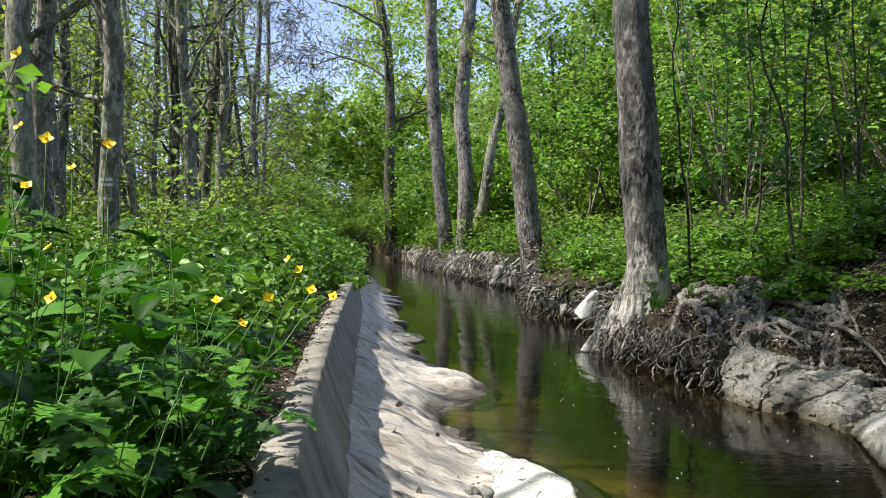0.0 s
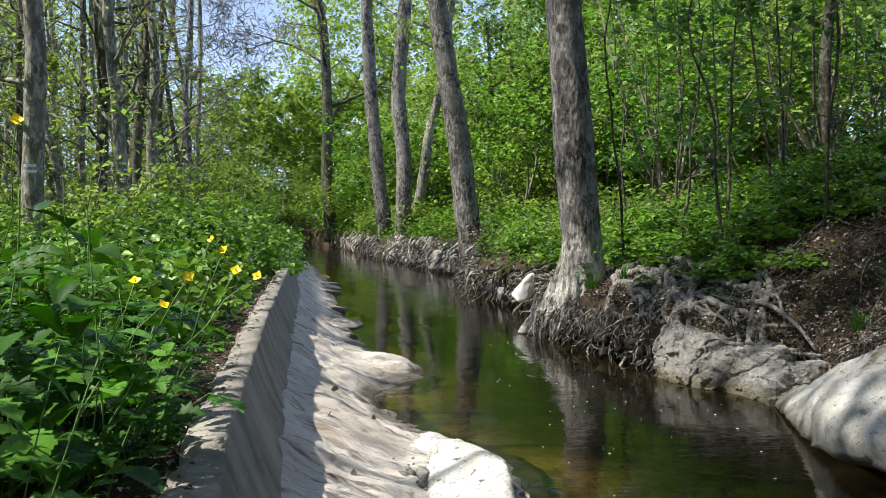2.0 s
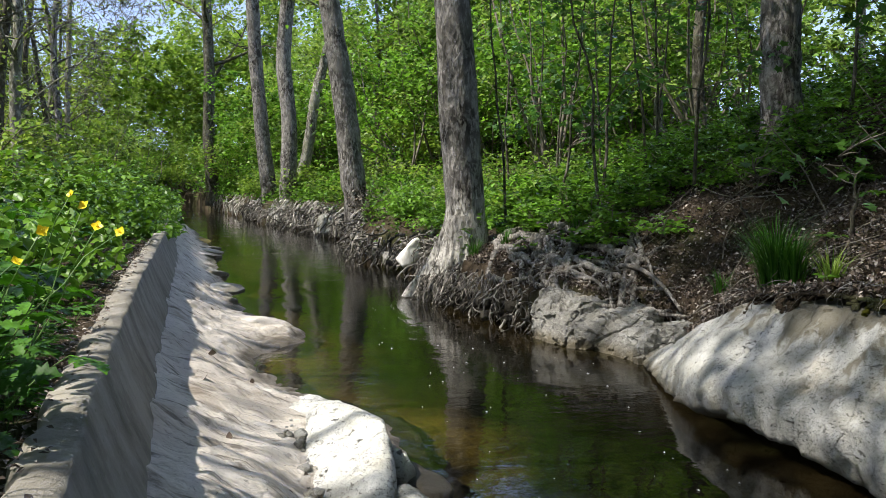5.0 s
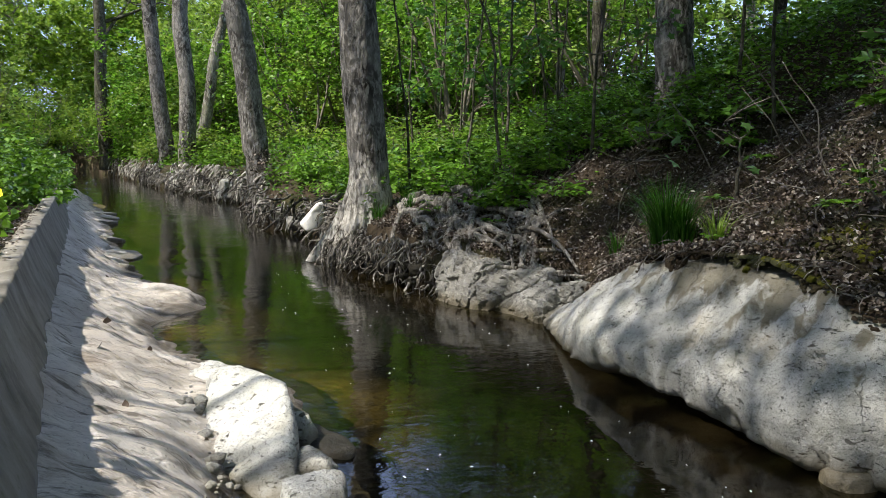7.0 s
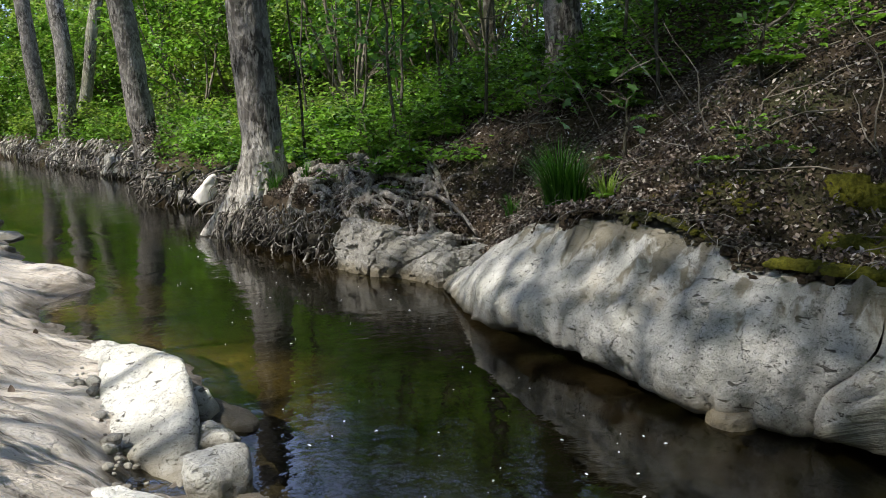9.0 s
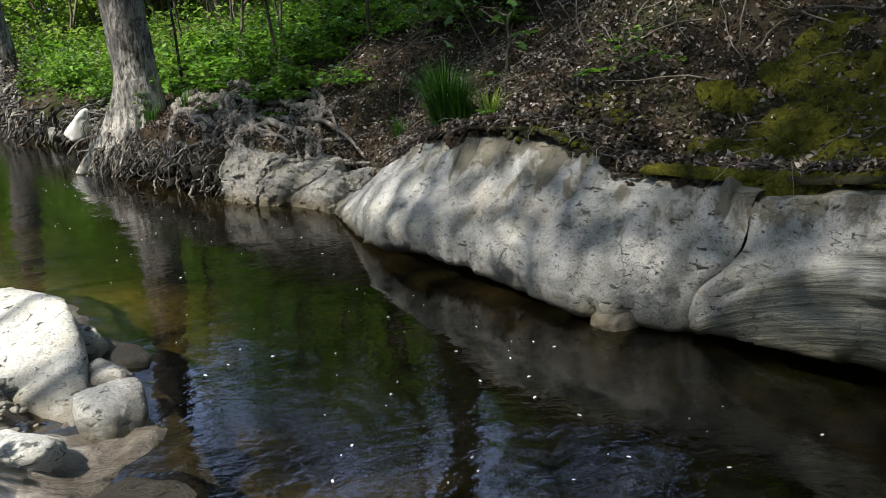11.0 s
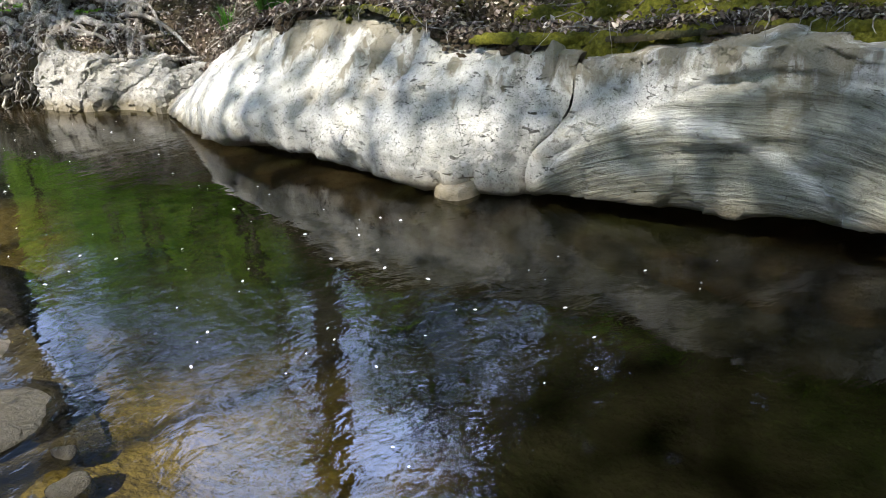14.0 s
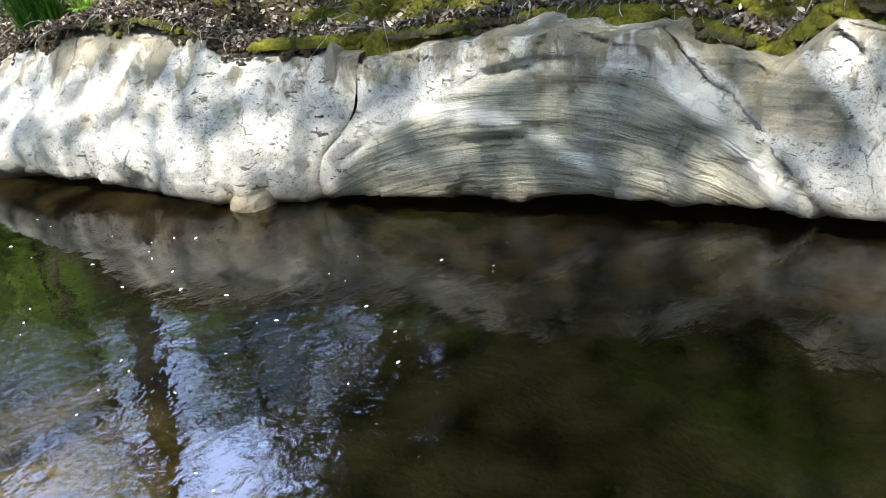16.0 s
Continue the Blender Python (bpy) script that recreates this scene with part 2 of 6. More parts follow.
    col = m.mix(m.math("MULTIPLY", stain, 0.75), col, (0.12, 0.095, 0.05) if lichen_cover else (0.035, 0.03, 0.02))
    rough = m.math("SUBTRACT", 0.88, m.math("MULTIPLY", stain, 0.45))
    return m.set(col, rough, m.bump(h, 0.9, 0.035), spec=0.3)


def make_materials():
    M = {}
    # eroded pale bank of clay stone
    m = Mat("eroded_apron")
    run = m.mapped((0.9, 3.2, 1.0), (0, 0, radians(-32)))
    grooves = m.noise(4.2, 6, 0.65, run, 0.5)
    fine = m.noise(48, 5, 0.7)
    col = m.ramp(m.noise(1.6, 4), (0.3, (0.52, 0.46, 0.4)), (0.7, (0.74, 0.68, 0.61)))
    # dark streaks in the eroded grooves; part is herb shadow painted in
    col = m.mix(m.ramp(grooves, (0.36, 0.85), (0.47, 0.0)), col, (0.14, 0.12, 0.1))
    col = m.mix(m.ramp(m.noise(11, 5, 0.7, run), (0.58, 0.0), (0.66, 0.4)), col, (0.6, 0.58, 0.53))
    col = m.mix(m.ramp(fine, (0.3, 0.35), (0.45, 0.0)), col, (0.13, 0.11, 0.085))
    col = m.mix(m.ramp(m.noise(2.4, 5, 0.65, warp=0.8), (0.54, 0.0), (0.68, 0.55)), col, (0.3, 0.24, 0.18))
    col = m.mix(m.ramp(m.noise(34, 5, 0.7, warp=0.5), (0.33, 0.6), (0.4, 0.0)), col, (0.16, 0.135, 0.11))
    z = m.n("ShaderNodeSeparateXYZ", Vector=m.co).outputs["Z"]
    wet = m.ramp(m.math("ADD", m.math("MULTIPLY", m.math("ADD", z, m.math("MULTIPLY", m.noise(5), -0.16)), 4.0), 0.5), (0.32, 1.0), (0.62, 0.0))
    col = m.mix(m.math("MULTIPLY", wet, 0.88), col, (0.085, 0.07, 0.05))
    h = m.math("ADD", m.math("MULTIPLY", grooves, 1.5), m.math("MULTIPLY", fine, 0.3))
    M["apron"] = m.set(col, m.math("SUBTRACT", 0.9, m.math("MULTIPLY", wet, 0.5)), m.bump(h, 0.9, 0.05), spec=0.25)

    m = Mat("old_concrete")
    fine = m.noise(70, 5, 0.7)
    streak = m.noise(3.5, 5, 0.6, m.mapped((1, 1.4, 0.9)))
    col = m.ramp(streak, (0.3, (0.15, 0.138, 0.115)), (0.65, (0.33, 0.305, 0.265)))
    col = m.mix(m.ramp(m.noise(14, 5), (0.55, 0.0), (0.7, 0.5)), col, (0.34, 0.32, 0.28))
    col = m.mix(m.ramp(m.noise(30, 4), (0.6, 0.0), (0.72, 0.5)), col, (0.14, 0.15, 0.07))
    M["concrete"] = m.set(col, 0.92, m.bump(m.math("ADD", fine, m.noise(16, 4)), 0.6, 0.015), spec=0.2)

    M["rock"] = rock_material("pale_rock")
    M["strata"] = rock_material("banded_rock", 0.8)
    M["boulder"] = rock_material("white_boulder", 0.0, (0.82, 0.81, 0.77), (0.66, 0.65, 0.61))
    # darker copy of the pale rock, with the bank's shade put into its colour
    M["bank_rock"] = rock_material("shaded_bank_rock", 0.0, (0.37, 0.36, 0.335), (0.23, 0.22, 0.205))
    M["wet_stone"] = rock_material("dark_wet_stone", 0.0, (0.06, 0.053, 0.04), (0.03, 0.026, 0.02), 0.0)

    m = Mat("forest_soil")
    col = m.ramp(m.noise(6, 6, 0.7), (0.3, (0.03, 0.022, 0.014)), (0.7, (0.1, 0.075, 0.05)))
    col = m.mix(m.ramp(m.noise(1.1, 3), (0.5, 0.0), (0.68, 0.6)), col, (0.06, 0.08, 0.025))
    M["soil"] = m.set(col, 0.95, m.bump(m.noise(22, 6, 0.75), 1.0, 0.05), spec=0.15)

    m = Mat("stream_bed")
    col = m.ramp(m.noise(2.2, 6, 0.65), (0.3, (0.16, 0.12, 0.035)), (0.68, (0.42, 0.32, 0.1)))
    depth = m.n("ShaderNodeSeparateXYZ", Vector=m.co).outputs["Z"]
    # darker with depth: light lost in deep water, painted into the bed colour
    depth_dark = m.math("ADD", m.math("MULTIPLY", depth, 2.0), m.math("MULTIPLY", m.noise(1.2, 4), 0.5))
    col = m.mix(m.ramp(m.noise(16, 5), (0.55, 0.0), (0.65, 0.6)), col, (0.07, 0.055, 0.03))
    col = m.mix(m.ramp(m.math("ADD", depth_dark, 0.8), (0.3, 1.0), (0.8, 0.0)), col, (0.007, 0.007, 0.003))
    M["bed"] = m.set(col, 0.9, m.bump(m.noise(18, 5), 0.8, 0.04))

    m = Mat("water")
    near = m.noise(11.0, 3, 0.55, m.mapped((1.0, 1.35, 1.0), (0, 0, radians(12))), 0.5)
    far = m.noise(1.3, 2, 0.5, m.mapped((1.4, 0.9, 1.0)), 0.6)
    calm = m.ramp(m.noise(0.5, 2), (0.36, 0.15), (0.64, 1.0))
    mid = m.noise(4.2, 3, 0.5, m.mapped((1.0, 1.5, 1.0), (0, 0, radians(-14))), 0.8)
    h = m.math("ADD", m.math("MULTIPLY", m.math("MULTIPLY", near, calm), 0.27), m.math("ADD", m.math("MULTIPLY", mid, 0.16), m.math("MULTIPLY", far, 0.9)))
    m.b.inputs["Transmission Weight"].default_value = 1.0
    m.b.inputs["IOR"].default_value = 1.33
    M["water"] = m.set((0.034, 0.031, 0.011), 0.02, m.bump(h, 0.6, 0.018), spec=0.4)

    m = Mat("moss")
    col = m.ramp(m.noise(7, 4), (0.3, (0.04, 0.044, 0.008)), (0.68, (0.23, 0.22, 0.03)))
    col = m.mix(m.ramp(m.noise(60, 5), (0.4, 0.5), (0.6, 0.0)), col, (0.03, 0.035, 0.006))
    M["moss"] = m.set(col, 0.95, m.bump(m.noise(90, 5, 0.8), 1.0, 0.02), spec=0.1)

    M["bark_alder"] = bark_material("furrowed_bark", (0.03, 0.026, 0.022), (0.32, 0.3, 0.28))
    M["bark_foot"] = bark_material("furrowed_bark_with_bare_foot", (0.02, 0.017, 0.014), (0.31, 0.29, 0.27), foot=0.9)
    M["bark_grey"] = bark_material("grey_bark", (0.06, 0.055, 0.043), (0.4, 0.38, 0.32), 0.8, 0.35)
    M["bark_dark"] = bark_material("dark_bark", (0.03, 0.026, 0.02), (0.17, 0.155, 0.125), 1.1, 0.3)
    M["root"] = bark_material("bare_root", (0.07, 0.06, 0.05), (0.42, 0.39, 0.355), 1.6, shades=True)
    # lighter copy of the root bark, with sun on the far bank painted in
    M["pale_root"] = bark_material("sunlit_root", (0.17, 0.15, 0.125), (0.76, 0.72, 0.67), 1.4, shades=True)
    m = Mat("smooth_white_stone")
    col = m.ramp(m.noise(5, 5, 0.6), (0.3, (0.66, 0.63, 0.58)), (0.65, (0.82, 0.8, 0.76)))
    M["white_stone"] = m.set(m.mix(m.ramp(m.noise(60, 4, 0.7), (0.32, 0.4), (0.42, 0.0)), col, (0.4, 0.37, 0.32)), 0.8, m.bump(m.noise(25, 5), 0.4, 0.01), spec=0.3)
    m = Mat("twig")
    M["twig"] = m.set(m.ramp(m.noise(12, 4), (0.3, (0.09, 0.075, 0.055)), (0.7, (0.24, 0.21, 0.17))), 0.85)
    m = Mat("white_paint")
    M["paint"] = m.set(m.ramp(m.noise(40, 4), (0.3, 0.55), (0.6, 0.8)), 0.7)

    m = Mat("dead_leaves")
    isl = m.t.nodes.new("ShaderNodeNewGeometry").outputs["Random Per Island"]
    col = m.ramp(isl, (0.0, (0.035, 0.024, 0.017)), (0.45, (0.085, 0.06, 0.043)), (0.8, (0.19, 0.15, 0.12)), (1.0, (0.5, 0.45, 0.4)))
    M["litter"] = m.set(col, 0.6, m.bump(m.noise(90, 4), 0.5, 0.003), spec=0.4)

    M["leaf_far"] = leaf_material("far_foliage", (0.02, 0.05, 0.012), (0.32, 0.45, 0.12), 0.42)
    M["leaf_spring"] = leaf_material("spring_foliage", (0.05, 0.085, 0.018), (0.33, 0.41, 0.1), 0.48)
    M["leaf_shrub"] = leaf_material("shrub_foliage", (0.012, 0.038, 0.006), (0.22, 0.42, 0.06), 0.4)
    M["leaf_maple"] = leaf_material("maple_foliage", (0.03, 0.085, 0.022), (0.11, 0.22, 0.07), 0.5)
    M["leaf_ground"] = leaf_material("ground_herbs", (0.015, 0.05, 0.005), (0.17, 0.32, 0.04), 0.25)
    M["leaf_pale"] = leaf_material("sallow_foliage", (0.1, 0.19, 0.03), (0.32, 0.42, 0.1), 0.5)
    M["grass"] = leaf_material("grass_blades", (0.015, 0.06, 0.006), (0.06, 0.16, 0.02), 0.3)
    M["herb_leaf"] = herb_leaf_material("herb_leaf", (0.012, 0.052, 0.006), (0.11, 0.27, 0.028), 0.22)
    m = Mat("green_stem")
    M["stem"] = m.set(m.ramp(m.noise(20, 2), (0.3, (0.07, 0.16, 0.03)), (0.7, (0.16, 0.27, 0.07))), 0.5)
    m = Mat("yellow_petal")
    M["petal"] = m.set(m.ramp(m.noise(90, 3), (0.3, (0.82, 0.6, 0.01)), (0.7, (0.95, 0.78, 0.02))), 0.45)
    m = Mat("white_petal")
    M["white"] = m.set(m.ramp(m.noise(90, 3), (0.3, 0.7), (0.7, 0.85)), 0.6)
    return M


M = make_materials()

# ---- tools ----
R = np.random.default_rng(7)


def hashed(ix, iy, iz, seed):
    n = (ix * 374761393 + iy * 668265263 + iz * 2147483647 + seed * 974634211) & 0xFFFFFFFF
    n = ((n ^ (n >> 13)) * 1274126177) & 0xFFFFFFFF
    return ((n ^ (n >> 16)) & 0xFFFF) / 65535.0


def value_noise(p, scale=1.0, seed=0, octaves=1):
    """Smooth noise in about -1..1 for an array of places."""
    p = np.asarray(p, float) * scale
    total, amp = 0.0, 1.0
    for o in range(octaves):
        i = np.floor(p).astype(np.int64)
        f = p - i
        f = f * f * (3 - 2 * f)
        v = 0.0
        for dx in (0, 1):
            for dy in (0, 1):
                for dz in (0, 1):
                    w = np.abs(1 - dx - f[..., 0]) * np.abs(1 - dy - f[..., 1]) * np.abs(1 - dz - f[..., 2])
                    v = v + w * hashed(i[..., 0] + dx, i[..., 1] + dy, i[..., 2] + dz, seed + o)
        total = total + (v * 2 - 1) * amp
        p, amp = p * 2.03, amp * 0.5
    return total


def mesh_from(name, verts, faces, material, smooth=True):
    """A mesh from arrays; faces is an array of quads or triangles, or a list."""
    me = bpy.data.meshes.new(name)
    verts = np.asarray(verts, np.float32)
    if isinstance(faces, np.ndarray):
        k = faces.shape[1]
        me.vertices.add(len(verts))
        me.vertices.foreach_set("co", verts.ravel())
        me.loops.add(faces.size)
        me.loops.foreach_set("vertex_index", faces.astype(np.int32).ravel())
        me.polygons.add(len(faces))
        me.polygons.foreach_set("loop_start", np.arange(0, faces.size, k, dtype=np.int32))
        me.update(calc_edges=True)
    else:
        me.from_pydata(verts.tolist(), [], [list(f) for f in faces])
    me.materials.append(material)
    if smooth:
        me.polygons.foreach_set("use_smooth", [True] * len(me.polygons))
    me.update()
    return me


def part(name, mesh, parent, label="", m=None):
    ob = new(name, mesh)
    ob.parent = parent
    if m is not None:
        ob.matrix_basis = m
    return tagged(ob, label)


def empty(name, at, label, category, group="", turn=0.0, size=1.0):
    ob = new(name)
    ob.matrix_basis = pose(*at, 0, 0, turn) @ Matrix.Scale(size, 4)
    return tagged(ob, label, category, group)


class Build:
    """Collects tubes and sheets for one mesh."""

    def __init__(self):
        self.v, self.f, self.n = [], [], 0

    def add(self, verts, faces):
        self.v.append(np.asarray(verts, float))
        self.f.extend((np.asarray(f) + self.n).tolist() for f in faces)
        self.n += len(verts)

    def tube(self, pts, radii, sides=6, rough=0.0, seed=0, flutes=0):
        pts = np.asarray(pts, float)
        radii = np.broadcast_to(np.asarray(radii, float), len(pts))
        tan = np.gradient(pts, axis=0)
        tan /= np.linalg.norm(tan, axis=1)[:, None] + 1e-9
        ref = np.where(np.abs(tan[:, 2:3]) > 0.8, [[1.0, 0, 0]], [[0, 0, 1.0]])
        a = np.cross(ref, tan)
        a /= np.linalg.norm(a, axis=1)[:, None] + 1e-9
        b = np.cross(tan, a)
        th = np.arange(sides) * 2 * np.pi / sides
        ring = np.cos(th)[None, :, None] * a[:, None] + np.sin(th)[None, :, None] * b[:, None]
        r = radii[:, None] * np.ones((1, sides))
        if rough:
            r = r * (1 + rough * value_noise(pts[:, None] * 1.0 + ring * radii[:, None, None], 1.2 / max(radii.max(), 0.02), seed, 2))
        if flutes:
            low = np.clip(1 - np.arange(len(pts)) / (0.35 * len(pts)), 0, 1)
            r = r * (1 + 0.22 * low[:, None] * np.cos(th * flutes + 0.7)[None])
        v = (pts[:, None] + ring * r[:, :, None]).reshape(-1, 3)
        n = len(pts)
        faces = []
        for i in range(n - 1):
            for j in range(sides):
                k = (j + 1) % sides
                faces.append((i * sides + j, i * sides + k, (i + 1) * sides + k, (i + 1) * sides + j))
        faces.append(tuple(range(sides))[::-1])
        faces.append(tuple((n - 1) * sides + j for j in range(sides)))
        self.add(v, faces)

    def mesh(self, name, material, smooth=True):
        return mesh_from(name, np.concatenate(self.v), self.f, material, smooth)


def leaf_sheet(name, at, size, material, up=0.6, lobes=4, long=1.5, rng=R):
    """Many small leaves in one mesh: each a folded blade of four or six points."""
    at = np.asarray(at, float)
    n = len(at)
    size = np.broadcast_to(np.asarray(size, float), n)
    nor = rng.normal(size=(n, 3))
    nor /= np.linalg.norm(nor, axis=1)[:, None]
    nor[:, 2] = np.abs(nor[:, 2])
    nor = nor * (1 - up) + np.array([0, 0, up])
    nor /= np.linalg.norm(nor, axis=1)[:, None]
    d = np.cross(nor, rng.normal(size=(n, 3)))
    d /= np.linalg.norm(d, axis=1)[:, None] + 1e-9
    s = np.cross(nor, d)
    L, W = (size * long)[:, None], size[:, None]
    fold = nor * W * rng.uniform(0.05, 0.3, (n, 1))
    droop = -nor * L * rng.uniform(0.0, 0.25, (n, 1))
    if lobes == 4:
        v = np.stack([at, at + d * L * 0.45 + s * W * 0.5 + fold, at + d * L + droop, at + d * L * 0.45 - s * W * 0.5 + fold], 1)
        f = (np.arange(n)[:, None] * 4 + np.array([0, 1, 2, 3])).reshape(-1, 4)
        tri = np.concatenate([f[:, [0, 1, 2]], f[:, [0, 2, 3]]])
    else:
        v = np.stack([at, at + d * L * 0.25 + s * W * 0.42 + fold, at + d * L * 0.62 + s * W * 0.45 + fold, at + d * L + droop,
                      at + d * L * 0.62 - s * W * 0.45 + fold, at + d * L * 0.25 - s * W * 0.42 + fold], 1)
        b = np.arange(n)[:, None] * 6
        tri = np.concatenate([b + np.array(t) for t in ([0, 1, 2], [0, 2, 3], [0, 3, 4], [0, 4, 5])])
    return mesh_from(name, v.reshape(-1, 3), tri, material, False)


def sheet_faces(nu, nv):
    i, j = np.meshgrid(np.arange(nu - 1), np.arange(nv - 1), indexing="ij")
    a = (i * nv + j).ravel()
    return np.stack([a, a + nv, a + nv + 1, a + 1], 1)


# ---- plan ----
WATER_RIGHT = ((-14, 3.6), (-3, 3.15), (-0.3, 3.04), (0.45, 3.04), (0.9, 2.95), (1.6, 2.82), (2.05, 2.7), (2.6, 2.5), (3.1, 2.5), (3.8, 2.44),
               (4.5, 2.45), (5.4, 2.68), (5.8, 2.76), (6.3, 2.38), (7.1, 2.14), (8.0, 1.95), (9.5, 1.84), (10.3, 1.9), (11.8, 2.08), (13.9, 1.5),
               (15, 1.48), (18.2, 1.82), (23, 0.9), (30, -0.55), (37, -1.7), (46, -3.45), (65, -7.8), (90, -14), (140, -30))
WATER_LEFT = ((-14, 0.5), (1.6, 0.55), (2.5, 0.65), (3.1, 0.66), (4.3, 0.72), (4.8, 0.6), (5.4, 0.2), (6.1, 0.08), (7.3, 0.3), (8.3, -0.05), (9.2, -0.26),
              (10.8, -0.5), (12.8, -0.65), (16.5, -1.0), (24, -1.9), (34, -3.7), (46, -6.0), (65, -11), (90, -19), (140, -37))
WALL = ((-14, 1.3), (0, -0.15), (1.64, -0.33), (2.42, -0.43), (3.1, -0.5), (5.5, -0.74), (10.7, -1.18), (13.3, -1.46), (24, -2.6), (34, -4.6), (46, -7.2), (65, -12.4), (90, -21), (140, -39))
CREST = ((-14, 0.9), (-3, 0.8), (-1, 0.7), (0, 0.63), (0.18, 0.68), (0.4, 0.5), (0.8, 0.66), (1.1, 0.67), (1.5, 0.65), (1.7, 0.63), (1.95, 0.61), (2.2, 0.61), (2.4, 0.62), (2.65, 0.6),
         (2.8, 0.67), (3.2, 0.75), (3.7, 0.73), (4.3, 0.62), (4.75, 0.5), (5.1, 0.36), (5.4, 0.2), (5.6, 0.16), (5.75, 0.3), (6.2, 0.37), (6.8, 0.33), (7.1, 0.15), (7.25, -0.3))
WALL_TOP = 0.76


def line(table, y):
    a = np.array(table)
    return np.interp(y, a[:, 0], a[:, 1])


def bank_edge(y):
    """Height of the right bank's lip."""
    far = np.interp(y, (5, 5.6, 6.5, 8, 9.3, 12, 20, 40, 140), (0.55, 0.45, 0.42, 0.45, 0.5, 0.5, 0.55, 0.7, 0.8))
    return np.where(y < 5.0, line(CREST, np.minimum(y, 5.0)) + 0.05, far)


def ground_height(x, y):
    x, y = np.asarray(x, float), np.asarray(y, float)
    xl, xr, xw = line(WATER_LEFT, y), line(WATER_RIGHT, y), line(WALL, y)
    p = np.stack([x, y, 0 * x], -1)
    rough = value_noise(p, 1.3, 3, 3)
    d = xw - 0.1 - x
    left = 0.7 + 0.03 * rough + np.minimum(d, 30) * 0.018 + 0.05 * value_noise(p, 0.3, 5, 2)
    d = np.maximum(x - xr, 0)
    slope = np.interp(y, (-14, 6.5, 9, 13, 140), (0.66, 0.62, 0.4, 0.25, 0.22))
    lip = bank_edge(y)
    setback = np.interp(y, (-14, 5, 5.8, 7, 140), (0.34, 0.34, 0.2, 0.12, 0.15))
    rise = np.clip((d - setback) / 0.22, 0, 1)
    hill = np.interp(y, (-14, 8, 14, 140), (9.0, 8.0, 6.0, 7.0))
    up = hill * (1 - np.exp(-slope * np.maximum(d - setback - 0.15, 0) / hill))
    right = -0.4 + (lip + 0.4) * rise * rise * (3 - 2 * rise) + up + 0.06 * rough * rise + 0.12 * value_noise(p, 0.45, 8, 2) * np.clip(d - 0.6, 0, 1)
    bed = -1.1 + 0.05 * rough
    z = np.where(x < xw - 0.06, left, np.where(x > xr, right, bed))
    return z


# ---- ground and water ----
def grid_ground():
    xs = np.concatenate([-np.geomspace(400, 9, 34), np.arange(-8.6, -2, 0.3), np.arange(-2, 6.5, 0.06), np.arange(6.5, 14, 0.3), np.geomspace(14.5, 400, 34)])
    ys = np.concatenate([-np.geomspace(400, 9, 22), np.arange(-8, -1, 0.4), np.arange(-1, 12, 0.08), np.arange(12, 24, 0.2), np.arange(24, 60, 0.8), np.geomspace(61, 900, 34)])
    X, Y = np.meshgrid(xs, ys, indexing="ij")
    Z = ground_height(X, Y)
    v = np.stack([X, Y, Z], -1).reshape(-1, 3)
    return mesh_from("ground", v, sheet_faces(len(xs), len(ys)), M["soil"])


ground = tagged(new("ground", grid_ground()), "dark forest soil banks on both sides of the stream", "ground", kind="structure")


def bed_and_water():
    ys = np.concatenate([np.arange(-13, 16, 0.12), np.arange(16, 60, 0.6), np.arange(60, 138, 3)])
    us = np.linspace(0, 1, 40)
    xl, xr = line(WATER_LEFT, ys) - 0.35, line(WATER_RIGHT, ys) + 0.35
    X = xl[:, None] * (1 - us) + xr[:, None] * us
    Y = np.repeat(ys[:, None], len(us), 1)
    p = np.stack([X, Y, 0 * X], -1)
    # gravelly shelf by the left toe, then a deeper channel under the rock
    deep = np.clip((us - 0.12) / 0.6, 0, 1)
    Z = -0.08 - 0.52 * deep[None] ** 0.8 + 0.06 * value_noise(p, 2.0, 21, 3) + 0.1 * value_noise(p, 0.7, 23, 1)
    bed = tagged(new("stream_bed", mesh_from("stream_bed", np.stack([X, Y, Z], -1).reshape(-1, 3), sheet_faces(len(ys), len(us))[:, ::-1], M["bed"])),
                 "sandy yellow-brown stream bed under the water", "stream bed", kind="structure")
    us = np.linspace(0, 1, 3)
    X = (xl - 0.1)[:, None] * (1 - us) + (xr + 0.1)[:, None] * us
    Y = np.repeat(ys[:, None], len(us), 1)
    water = new("water", mesh_from("water", np.stack([X, Y, 0 * X], -1).reshape(-1, 3), sheet_faces(len(ys), len(us))[:, ::-1], M["water"]))
    tagged(water, "dark green-brown rippled stream water", "water", kind="structure")
    water.visible_shadow = False


bed_and_water()


